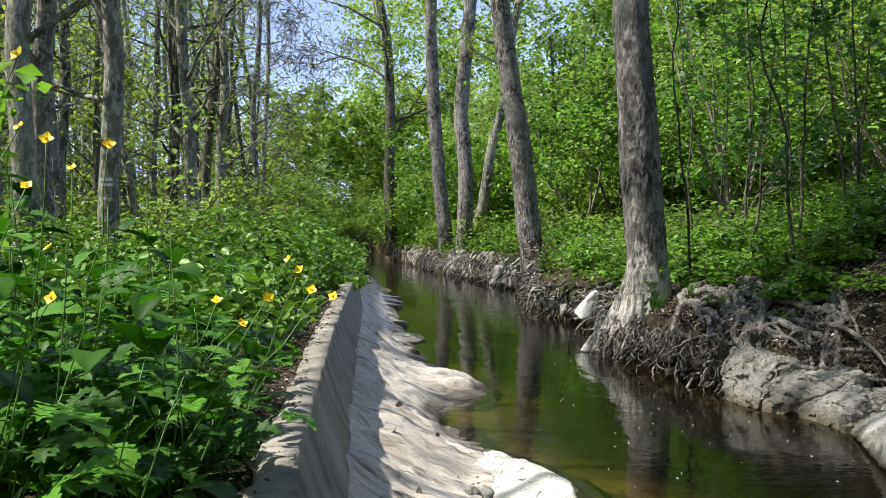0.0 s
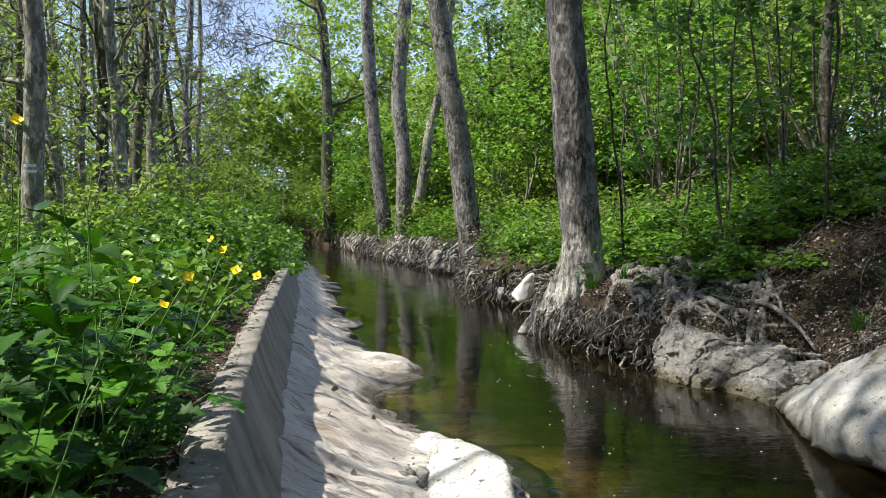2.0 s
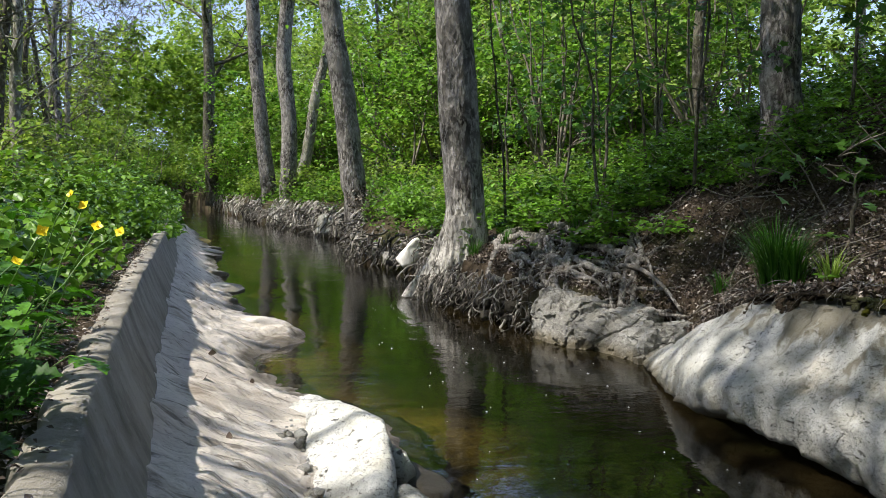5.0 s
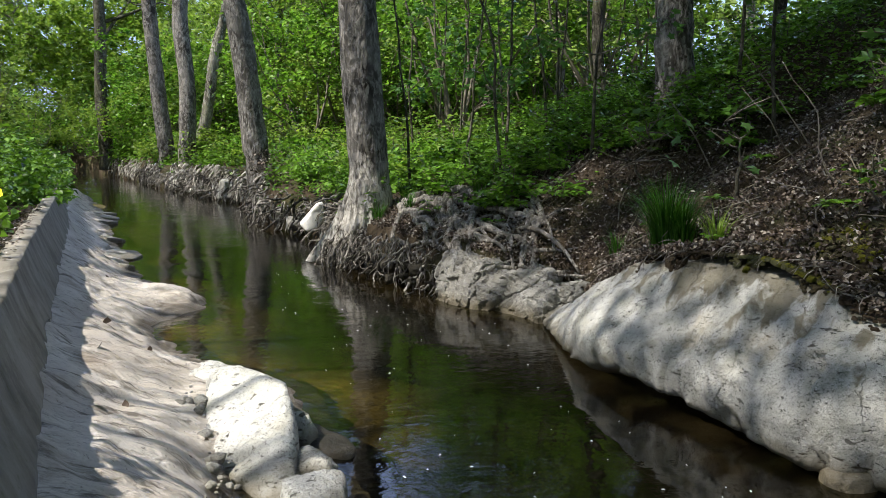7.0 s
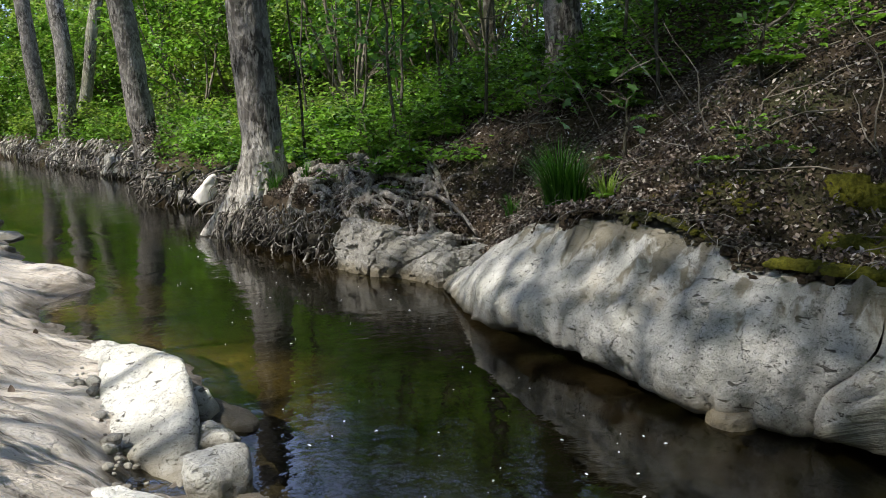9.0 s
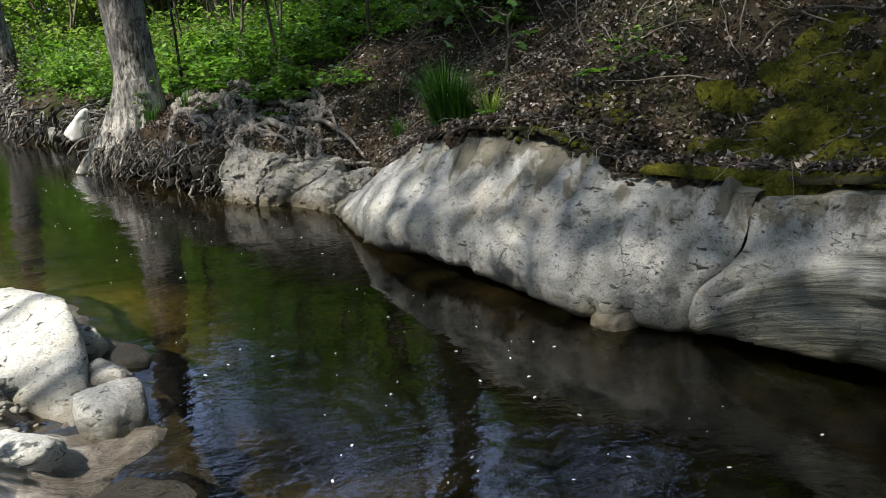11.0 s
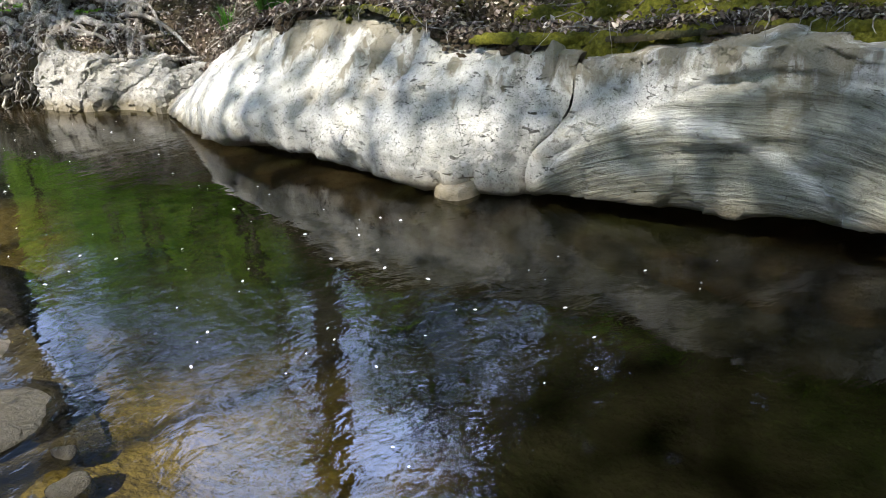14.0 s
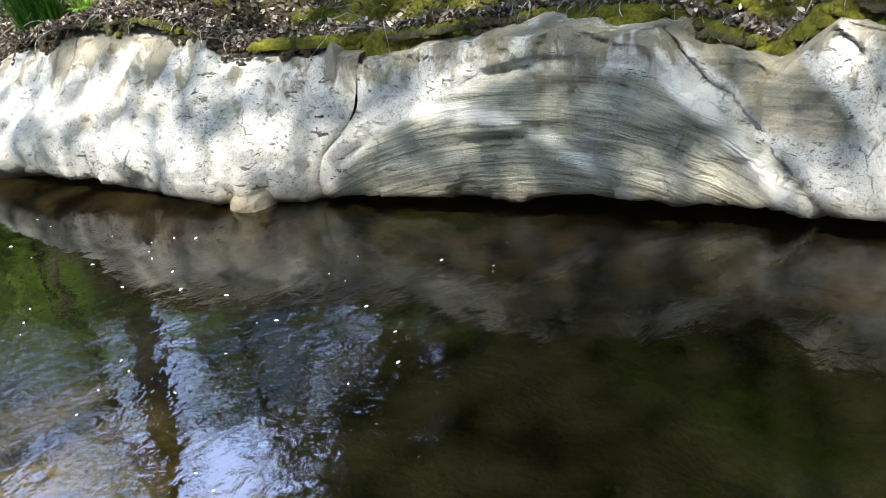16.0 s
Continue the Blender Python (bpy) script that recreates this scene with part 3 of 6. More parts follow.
# ---- left: concrete wall and eroded apron ----
def wall_mesh():
    ys = np.concatenate([np.arange(-13, 0, 0.5), np.arange(0, 9, 0.035), np.arange(9, 20, 0.1), np.arange(20, 60, 0.5)])
    x0 = line(WALL, ys)
    prof = ((0.15, 0.25), (0.13, 0.42), (0.055, 0.6), (0.006, 0.744), (-0.004, 0.759), (-0.06, 0.762), (-0.11, 0.755), (-0.13, 0.73), (-0.14, 0.3))
    X = np.stack([x0 + a for a, _ in prof], 1)
    Z = np.repeat(np.array([b for _, b in prof])[None], len(ys), 0)
    Y = np.repeat(ys[:, None], len(prof), 1)
    p = np.stack([X, Y, Z], -1)
    chip = value_noise(p, 9, 31, 3)
    edge = np.array([0, 0, 0.03, 0.12, 0.8, 0.8, 1, 0.6, 0])
    X += 0.022 * chip * edge
    Z += (0.02 * value_noise(p, 7, 33, 2) - 0.012 * np.clip(value_noise(p, 3, 35, 1), 0, 1)) * edge
    return mesh_from("retaining_wall", np.stack([X, Y, Z], -1).reshape(-1, 3), sheet_faces(len(ys), len(prof)), M["concrete"])


wall = tagged(new("retaining_wall", wall_mesh()), "low old concrete retaining wall with chipped top edge", "wall", kind="structure")


def apron_mesh():
    ys = np.concatenate([np.arange(-13, 0, 0.4), np.arange(0, 12, 0.03), np.arange(12, 24, 0.1), np.arange(24, 60, 0.6)])
    us = np.linspace(0, 1, 70)
    xa = line(WALL, ys) + 0.115
    toe = line(WATER_LEFT, ys)
    xb = np.maximum(toe + 0.12, xa + 0.3)
    X = xa[:, None] * (1 - us) + xb[:, None] * us
    Y = np.repeat(ys[:, None], len(us), 1)
    span = (toe - xa)[:, None]
    t = np.clip((X - xa[:, None]) / np.maximum(span, 0.2), 0, 1.5)
    Z = 0.43 * (1 - np.clip(t, 0, 1)) ** 1.35 - 0.35 * np.clip(t - 0.97, 0, 1)
    p = np.stack([X, Y, Z], -1)
    # smooth nose that runs out into the water
    nose = np.exp(-((X - 0.08) / 0.3) ** 2 - ((Y - 7.4) / 0.42) ** 2)
    dip = np.exp(-((X - 0.15) / 0.3) ** 2 - ((Y - 6.35) / 0.45) ** 2)
    hollow = np.exp(-((X - 0.32) / 0.2) ** 2 - ((Y - 3.15) / 0.38) ** 2)
    Z += 0.115 * nose - 0.1 * dip - 0.13 * hollow - 0.09 * np.clip((2.6 - Y) / 0.4, 0, 1) * np.clip(t * 1.6 - 0.3, 0, 1)
    run = np.stack([X * 0.8 + Y * 0.5, Y * 2.6 - X * 1.6, Z], -1)
    Z += 0.03 * value_noise(run, 3.2, 41, 4) * np.clip(t * 4, 0, 1) + 0.012 * value_noise(p, 9, 43, 3)
    X += 0.02 * value_noise(p, 5, 45, 2)
    Z += 0.05 * value_noise(p, 4, 47, 3) * np.clip(1 - t * 5, 0, 1)
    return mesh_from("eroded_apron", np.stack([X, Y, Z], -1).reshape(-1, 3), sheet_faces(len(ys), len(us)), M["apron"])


apron = tagged(new("stream_bank_apron", apron_mesh()), "pale grooved clay-stone slope below the wall", "bank", kind="structure")


def boulder(name, label, at, size, material, turn=0.0, seed=0, blocky=2.6, rough=0.1, res=36, category="boulder"):
    """A rounded block: a superellipsoid with worn facets."""
    th, ph = np.linspace(0, 2 * np.pi, res * 2, endpoint=False), np.linspace(-np.pi / 2, np.pi / 2, res)
    T, P = np.meshgrid(th, ph, indexing="ij")
    d = np.stack([np.cos(P) * np.cos(T), np.cos(P) * np.sin(T), np.sin(P)], -1)
    rng = np.random.default_rng(seed)
    nor = rng.normal(size=(16, 3))
    nor = np.concatenate([nor / np.linalg.norm(nor, axis=1)[:, None], np.eye(3), -np.eye(3)])
    far = np.concatenate([rng.uniform(0.82, 1.12, 16), np.ones(6)])
    sharp = 6 * blocky
    r = (np.clip(np.einsum("abi,ki->abk", d, nor) / far, 0, None) ** sharp).sum(-1) ** (-1 / sharp)
    q = d * r[..., None]
    r2 = 1 + rough * 0.6 * value_noise(q, 1.6, seed, 2) + rough * 0.35 * value_noise(q, 5.5, seed + 3, 3)
    cut = np.abs(value_noise(q, 2.1, seed + 9, 1))
    r2 -= rough * 0.3 * np.clip(0.08 - cut, 0, 1) / 0.08
    q = q * r2[..., None] * np.array(size) / 2
    a = radians(turn)
    q = q @ np.array([[math.cos(a), math.sin(a), 0], [-math.sin(a), math.cos(a), 0], [0, 0, 1]])
    q += np.array(at)
    nu, nv = len(th), len(ph)
    i, j = np.meshgrid(np.arange(nu), np.arange(nv - 1), indexing="ij")
    f = np.stack([(i * nv + j), ((i + 1) % nu) * nv + j, ((i + 1) % nu) * nv + j + 1, i * nv + j + 1], -1).reshape(-1, 4)
    return tagged(new(name, mesh_from(name, q.reshape(-1, 3), f, material)), label, category)


def facets(p, scale, seed):
    """Broken planes: each cell of space has its own offset and tilt."""
    p = np.asarray(p) * scale
    i = np.floor(p).astype(np.int64)
    best, val = np.full(p.shape[:-1], 9e9), np.zeros(p.shape[:-1])
    for dx in (-1, 0, 1):
        for dy in (-1, 0, 1):
            for dz in (-1, 0, 1):
                c = i + np.array([dx, dy, dz])
                h = [hashed(c[..., 0], c[..., 1], c[..., 2], seed + k) for k in range(6)]
                v = p - (c + np.stack(h[:3], -1))
                dist = (v ** 2).sum(-1)
                off = (h[3] - 0.5) + (h[4] - 0.5) * v[..., 1] * 1.6 + (h[5] - 0.5) * v[..., 2] * 1.6
                val = np.where(dist < best, off, val)
                best = np.minimum(best, dist)
    return val


def hull_rock(name, label, points, material, seed, rough=0.02, cuts=5, category="boulder", soften=2, broken=0.0):
    """An angular block: the hull of a few corners, worn and roughened."""
    bm = bmesh.new()
    for p in points:
        bm.verts.new(p)
    bmesh.ops.convex_hull(bm, input=bm.verts)
    bmesh.ops.delete(bm, geom=[v for v in bm.verts if not v.link_faces], context="VERTS")
    bmesh.ops.triangulate(bm, faces=bm.faces)
    for _ in range(cuts):
        long = sorted(e.calc_length() for e in bm.edges)[len(bm.edges) // 3]
        bmesh.ops.subdivide_edges(bm, edges=[e for e in bm.edges if e.calc_length() >= long and e.calc_length() > 0.02], cuts=1)
        bmesh.ops.triangulate(bm, faces=bm.faces)
    for _ in range(soften):
        bmesh.ops.smooth_vert(bm, verts=bm.verts, factor=0.5, use_axis_x=True, use_axis_y=True, use_axis_z=True)
    bm.normal_update()
    co = np.array([v.co for v in bm.verts])
    push = rough * (value_noise(co, 4, seed, 3) + 0.35 * value_noise(co, 22, seed + 2, 2))
    push -= rough * 1.4 * np.clip(0.07 - np.abs(value_noise(co, 3.1, seed + 5, 1)), 0, 1) / 0.07
    if broken:
        push += broken * (facets(co, 5.0, seed + 9) + 0.4 * facets(co, 13.0, seed + 11))
    for v, d, n in zip(bm.verts, push, [v.normal.copy() for v in bm.verts]):
        v.co += n * d
    me = bpy.data.meshes.new(name)
    bm.to_mesh(me)
    bm.free()
    me.materials.append(material)
    me.polygons.foreach_set("use_smooth", [not broken] * len(me.polygons))
    return tagged(new(name, me), label, category)


hull_rock("boulder", "large pale weathered boulder at the water's edge",
          ((0.24, 4.22, 0.25), (0.56, 3.66, 0.28), (0.6, 3.95, 0.2), (0.4, 4.3, 0.22), (0.62, 4.25, -0.1), (0.19, 3.45, 0.07), (0.42, 2.92, 0.0), (0.51, 3.05, 0.06), (0.56, 3.3, 0.1),
           (0.2, 3.4, -0.2), (0.45, 2.95, -0.2), (0.62, 3.7, -0.2), (0.16, 4.2, -0.1)), M["boulder"], 3, 0.014)
boulder("boulder", "white flat-topped boulder on the eroded bank", (0.27, 4.62, 0.03), (0.34, 0.75, 0.22), M["boulder"], 20, 11, 2.8, 0.12)
boulder("stone", "small pale angular stone beside the boulder", (0.62, 3.62, 0.04), (0.1, 0.16, 0.2), M["boulder"], 30, 14, 3.2, 0.2, 20, "stone")
boulder("stone", "cracked pale stone beside the boulder", (0.6, 3.25, 0.0), (0.2, 0.28, 0.18), M["boulder"], 10, 17, 2.8, 0.18, 24, "stone")
boulder("stone", "smooth round stone half in the water", (0.55, 2.85, 0.02), (0.24, 0.36, 0.26), M["rock"], -8, 19, 2.2, 0.07, 28, "stone")
boulder("stone", "brown submerged stone beside the boulder", (0.72, 3.6, -0.06), (0.22, 0.5, 0.2), M["wet_stone"], 5, 23, 2.4, 0.1, 24, "stone")
boulder("stone", "dark wet flat stone at the water's edge", (0.5, 2.25, -0.05), (0.4, 0.42, 0.14), M["wet_stone"], 12, 27, 2.6, 0.12, 26, "stone")
boulder("stone", "small pale stone on the muddy edge", (0.2, 2.62, 0.08), (0.22, 0.3, 0.2), M["boulder"], 40, 29, 2.5, 0.15, 22, "stone")
boulder("stone", "round brown stone under shallow water", (0.52, 1.72, -0.03), (0.11, 0.13, 0.1), M["wet_stone"], 0, 33, 2.2, 0.08, 20, "stone")
boulder("stone", "small round brown stone at the edge", (0.57, 1.88, -0.01), (0.06, 0.07, 0.06), M["wet_stone"], 0, 37, 2.2, 0.08, 16, "stone")
for k, (x, y, w, l, turn) in enumerate(((-0.68, 12.6, 0.36, 0.6, 20), (-0.46, 10.6, 0.36, 0.7, -25), (-0.36, 9.45, 0.14, 0.24, 35), (-1.0, 15.6, 0.4, 0.8, 15),
                                           (-1.2, 17.6, 0.6, 0.8, 25), (-1.0, 16.5, 0.4, 0.6, -20))):
    r = np.random.default_rng(50 + k)
    a = radians(turn)
    pts = []
    for u, v, z in ((-1, -0.9, 0.1), (0.2, -1, 0.06), (1, -0.3, 0.02), (0.9, 0.5, 0.015), (0.1, 1, 0.05), (-1, 0.8, 0.1)):
        px, py = u * w / 2 * r.uniform(0.8, 1.1), v * l / 2 * r.uniform(0.8, 1.1)
        px, py = px * math.cos(a) - py * math.sin(a), px * math.sin(a) + py * math.cos(a)
        pts += [(x + px, y + py, z + r.uniform(-0.015, 0.015)), (x + px * 0.9, y + py * 0.9, -0.12)]
    hull_rock("stone", "flat pale slab along the foot of the bank", pts, M["rock"], 50 + k, 0.008, 5, "stone", 1)
hull_rock("boulder", "smooth white boulder wedged among bare roots",
          ((1.72, 10.9, 0.3), (1.78, 10.82, 0.22), (1.86, 10.85, 0.5), (1.98, 10.9, 0.6), (2.06, 10.95, 0.58), (2.04, 10.88, 0.36), (1.9, 10.8, 0.24), (1.75, 11.2, 0.3), (2.05, 11.2, 0.62), (2.1, 11.2, 0.3), (1.9, 11.2, 0.15)), M["white_stone"], 61, 0.004, 5, soften=9)
boulder("stone", "small dark stone in the stream", (-0.35, 31.0, 0.05), (0.9, 0.7, 0.4), M["wet_stone"], 0, 63, 2.4, 0.12, 18, "stone")
boulder("boulder", "grey boulder in the far stream bank", (0.75, 26.5, 0.3), (1.2, 1.6, 0.8), M["rock"], 0, 65, 2.6, 0.14)
boulder("boulder", "pale boulder in the far stream bank", (1.7, 21.0, 0.2), (0.9, 1.8, 0.7), M["rock"], 10, 66, 2.6, 0.16)
boulder("boulder", "distant pale boulder at the stream's bend", (-3.4, 50, 0.1), (1.0, 1.4, 0.6), M["rock"], 10, 67, 2.6, 0.16, 18)


# ---- right: rock ledge ----
def ledge(name, label, y0, y1, material, seed, depth=0.85, broken=0.035):
    """A length of bedrock face along the right waterline."""
    ny, nz = int((y1 - y0) / 0.018), 74
    ys = np.linspace(y0, y1, ny)
    v = np.linspace(0, 1, nz)
    xr, zc = line(WATER_RIGHT, ys), line(CREST, ys)
    face = np.clip(v / 0.72, 0, 1)
    back = np.clip((v - 0.72) / 0.28, 0, 1)
    Z = -0.4 + (zc[:, None] + 0.4) * np.sin(face * np.pi / 2)[None] ** 1.0 * 1.0
    Z = np.where(v[None] > 0.72, zc[:, None] + 0.05 * back[None] - 1.1 * np.clip(back[None] - 0.75, 0, 1) * 4 * 0.3, Z)
    zz = np.clip(Z / np.maximum(zc[:, None], 0.1), -1, 1)
    bulge = np.interp(ys, (-14, 0, 1.2, 2.0, 2.1, 2.6, 4.0, 4.8, 5.6), (0.02, 0.02, 0.0, 0.02, 0.02, 0.1, 0.1, 0.04, 0.0))[:, None]
    lean = np.interp(ys, (-14, 0.3, 1.4, 2.3, 3, 4.4, 5.6, 5.8, 7), (0.2, 0.2, 0.16, 0.24, 0.3, 0.34, 0.3, 0.16, 0.2))[:, None]
    out = lean * np.clip(zz, 0, 1) ** 1.7 - bulge * np.exp(-((Z - 0.24) / 0.17) ** 2)
    undercut = np.interp(ys, (-14, 0.2, 0.6, 1.9, 2.0, 2.1, 2.2, 2.45, 2.6, 3.9, 4.2, 5.6), (0.1, 0.06, 0.11, 0.11, 0.02, 0.02, 0.03, 0.05, 0.06, 0.24, 0.05, 0))[:, None]
    low = np.interp(ys, (2.0, 2.3, 2.7, 3.3, 3.9, 4.15, 4.4), (0.04, 0.03, 0.03, 0.06, 0.11, 0.06, 0.02))[:, None]
    low = low + 0.006 * value_noise(np.stack([ys, 0 * ys, 0 * ys], -1), 6.0, 75, 2)[:, None]
    out = out + undercut * np.clip((low - Z) / 0.035, 0, 1.0) * 1.3 + 0.3 * np.clip((0.012 - Z) / 0.12, 0, 1)
    X = xr[:, None] + out
    X = np.where(v[None] > 0.72, X[:, [int(0.72 * nz)]] + depth * back[None] ** 1.2, X)
    Y = np.repeat(ys[:, None], nz, 1)
    # the joint between two lengths runs crooked
    near = np.exp(-((Y - 2.05) / 0.3) ** 2)
    Y = Y + near * (0.03 - 0.36 * (Z - 0.3) + 0.06 * value_noise(np.stack([0 * Z, 0 * Z, Z], -1), 5, 7, 2))
    p = np.stack([X, Y, Z], -1)
    tilt = np.stack([X, Y * 0.35, Z * 4 + 0.35 * Y], -1)
    q = p + 0.05 * value_noise(p, 3, seed + 7, 2)[..., None]
    lump = value_noise(p, 1.7, seed, 2) * 0.035 + value_noise(p, 5, seed + 1, 3) * 0.008 + value_noise(p, 19, seed + 4, 2) * 0.004
    crease = np.abs(value_noise(q * np.array([1, 1.6, 0.8]), 2.6, seed + 2, 2))
    lump = lump - 0.014 * np.clip(0.04 - crease, 0, 1) / 0.04
    crease = np.abs(value_noise(q * np.array([1, 1.0, 2.4]), 2.2, seed + 12, 1))
    lump = lump - 0.012 * np.clip(0.04 - crease, 0, 1) / 0.04
    if material == M["strata"]:
        s = value_noise(tilt + 0.15 * value_noise(p, 2, seed + 5, 1)[..., None], 3.4, seed + 6, 3)
        dome = np.clip((0.6 - Z - 0.5 * (Y - 1.12) ** 2) / 0.05, 0, 1)
        lump = lump * (1 - 0.75 * dome) + 0.03 * s * dome - 0.015 * dome
        # slanting split with a pale rib beside it
        across = Y - 0.12 - 1.05 * (Z - 0.03) + 0.04 * value_noise(p, 5, seed + 14, 2)
        lump = lump - 0.05 * np.exp(-(across / 0.02) ** 2) + 0.045 * np.exp(-((across - 0.07) / 0.05) ** 2)
        across = Y + 0.02 - 0.5 * (Z - 0.3) + 0.06 * value_noise(p, 6, seed + 15, 2)
        lump = lump - 0.05 * np.exp(-(across / 0.015) ** 2)
    lump = lump + broken * facets(q * np.array([1, 1, 1.5]), 3.2, seed + 20) + 0.3 * broken * facets(q * np.array([1, 1.5, 0.8]), 8.0, seed + 30) + 0.12 * broken * facets(q, 22.0, seed + 40)
    # upright cracks: place at the crest, slant, depth
    for yc, slant, deep in ((2.2, 0.12, 0.05), (2.36, -0.1, 0.03), (2.62, 0.3, 0.035), (3.05, 0.2, 0.03), (3.42, -0.25, 0.025), (4.0, 0.35, 0.03)):
        across = Y - yc - slant * (Z - 0.35) + 0.035 * value_noise(p, 7, seed + 16, 3)
        lump = lump - deep * np.exp(-(across / 0.011) ** 2) + 0.4 * deep * np.tanh(across / 0.02) * np.exp(-(across / 0.09) ** 2)
    ends = np.minimum(ys - y0, y1 - ys)[:, None]
    lump = lump - 0.045 * np.clip(1 - ends / 0.035, 0, 1) ** 2
    X = X - lump * np.clip(1.2 - back[None], 0, 1)
    Z = Z + np.where(v[None] > 0.6, 0.04 * value_noise(p, 4, seed + 8, 3), 0.012 * value_noise(p, 8, seed + 10, 2))
    verts = np.stack([X, Y, Z], -1).reshape(-1, 3)
    faces = sheet_faces(ny, nz)[:, ::-1].tolist()
    faces.append(list(range(nz)))
    faces.append([(ny - 1) * nz + k for k in range(nz)][::-1])
    return tagged(new(name, mesh_from(name, verts, faces, material)), label, "rock")


ledge("rock_ledge", "pale pitted bedrock ledge with dappled light", 2.05, 5.62, M["rock"], 71, broken=0.03)
ledge("rock_ledge", "pale rock ledge with an arch of banded layers", -4.5, 2.056, M["strata"], 83)
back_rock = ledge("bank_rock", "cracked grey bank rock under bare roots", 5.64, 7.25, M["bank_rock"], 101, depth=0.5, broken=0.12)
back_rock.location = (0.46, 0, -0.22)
r = np.random.default_rng(151)
y, skew = 5.56, 0.05
while y < 6.72:
    w = r.uniform(0.2, 0.5)
    lean, skew = skew, r.uniform(-0.14, 0.14)
    top = np.interp(y, (5.5, 6.0, 6.7, 7.0), (0.24, 0.34, 0.36, 0.26)) + r.uniform(-0.06, 0.04)
    out = r.uniform(-0.06, 0.05)
    pts = []
    for q, tilt in ((y, lean), (y + w, skew)):
        x = line(WATER_RIGHT, q) + out
        for z, dx in ((-0.2, 0.03), (0.06, r.uniform(-0.05, 0.03)), (0.2, r.uniform(-0.04, 0.05)), (top - 0.06, 0.04), (top, 0.12)):
            pts.append((x + dx + r.uniform(-0.025, 0.025), q + tilt * (z - 0.1) + r.uniform(-0.02, 0.02), z + r.uniform(-0.03, 0.03)))
        pts += [(x + 0.5, q, -0.2), (x + 0.5, q, top + 0.04)]
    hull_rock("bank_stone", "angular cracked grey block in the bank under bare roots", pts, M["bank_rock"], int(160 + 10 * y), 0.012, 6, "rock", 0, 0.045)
    y += w * 0.92
hull_rock("stone", "small square stone at the ledge's foot",
          ((2.53, 2.36, -0.06), (2.51, 2.55, -0.06), (2.53, 2.38, 0.05), (2.52, 2.5, 0.06), (2.55, 2.58, 0.03), (2.66, 2.36, 0.07), (2.66, 2.58, 0.06), (2.49, 2.45, 0.02), (2.66, 2.36, -0.06), (2.66, 2.58, -0.06)), M["bank_rock"], 105, 0.012, 5, "stone", 2)
hull_rock("stone", "upright wedge of mossy stone on top of the ledge",
          ((2.83, 2.06, 0.48), (2.84, 2.16, 0.5), (2.86, 2.06, 0.64), (2.89, 2.1, 0.68), (2.88, 2.15, 0.61), (2.98, 2.05, 0.5), (2.98, 2.16, 0.5), (2.97, 2.07, 0.64)), M["rock"], 107, 0.01, 4, "stone", 2)


def gz(x, y):
    return float(ground_height(np.array(x), np.array(y)))


# ---- trees ----
def limb_path(start, azimuth, length, rise, rng, n=7):
    d = np.array([math.cos(azimuth), math.sin(azimuth), rise])
    pts, p = [np.array(start)], np.array(start, float)
    for k in range(n - 1):
        d = d + rng.normal(0, 0.16, 3) + np.array([0, 0, 0.05])
        d /= np.linalg.norm(d)
        p = p + d * length / (n - 1)
        pts.append(p)
    return np.array(pts)


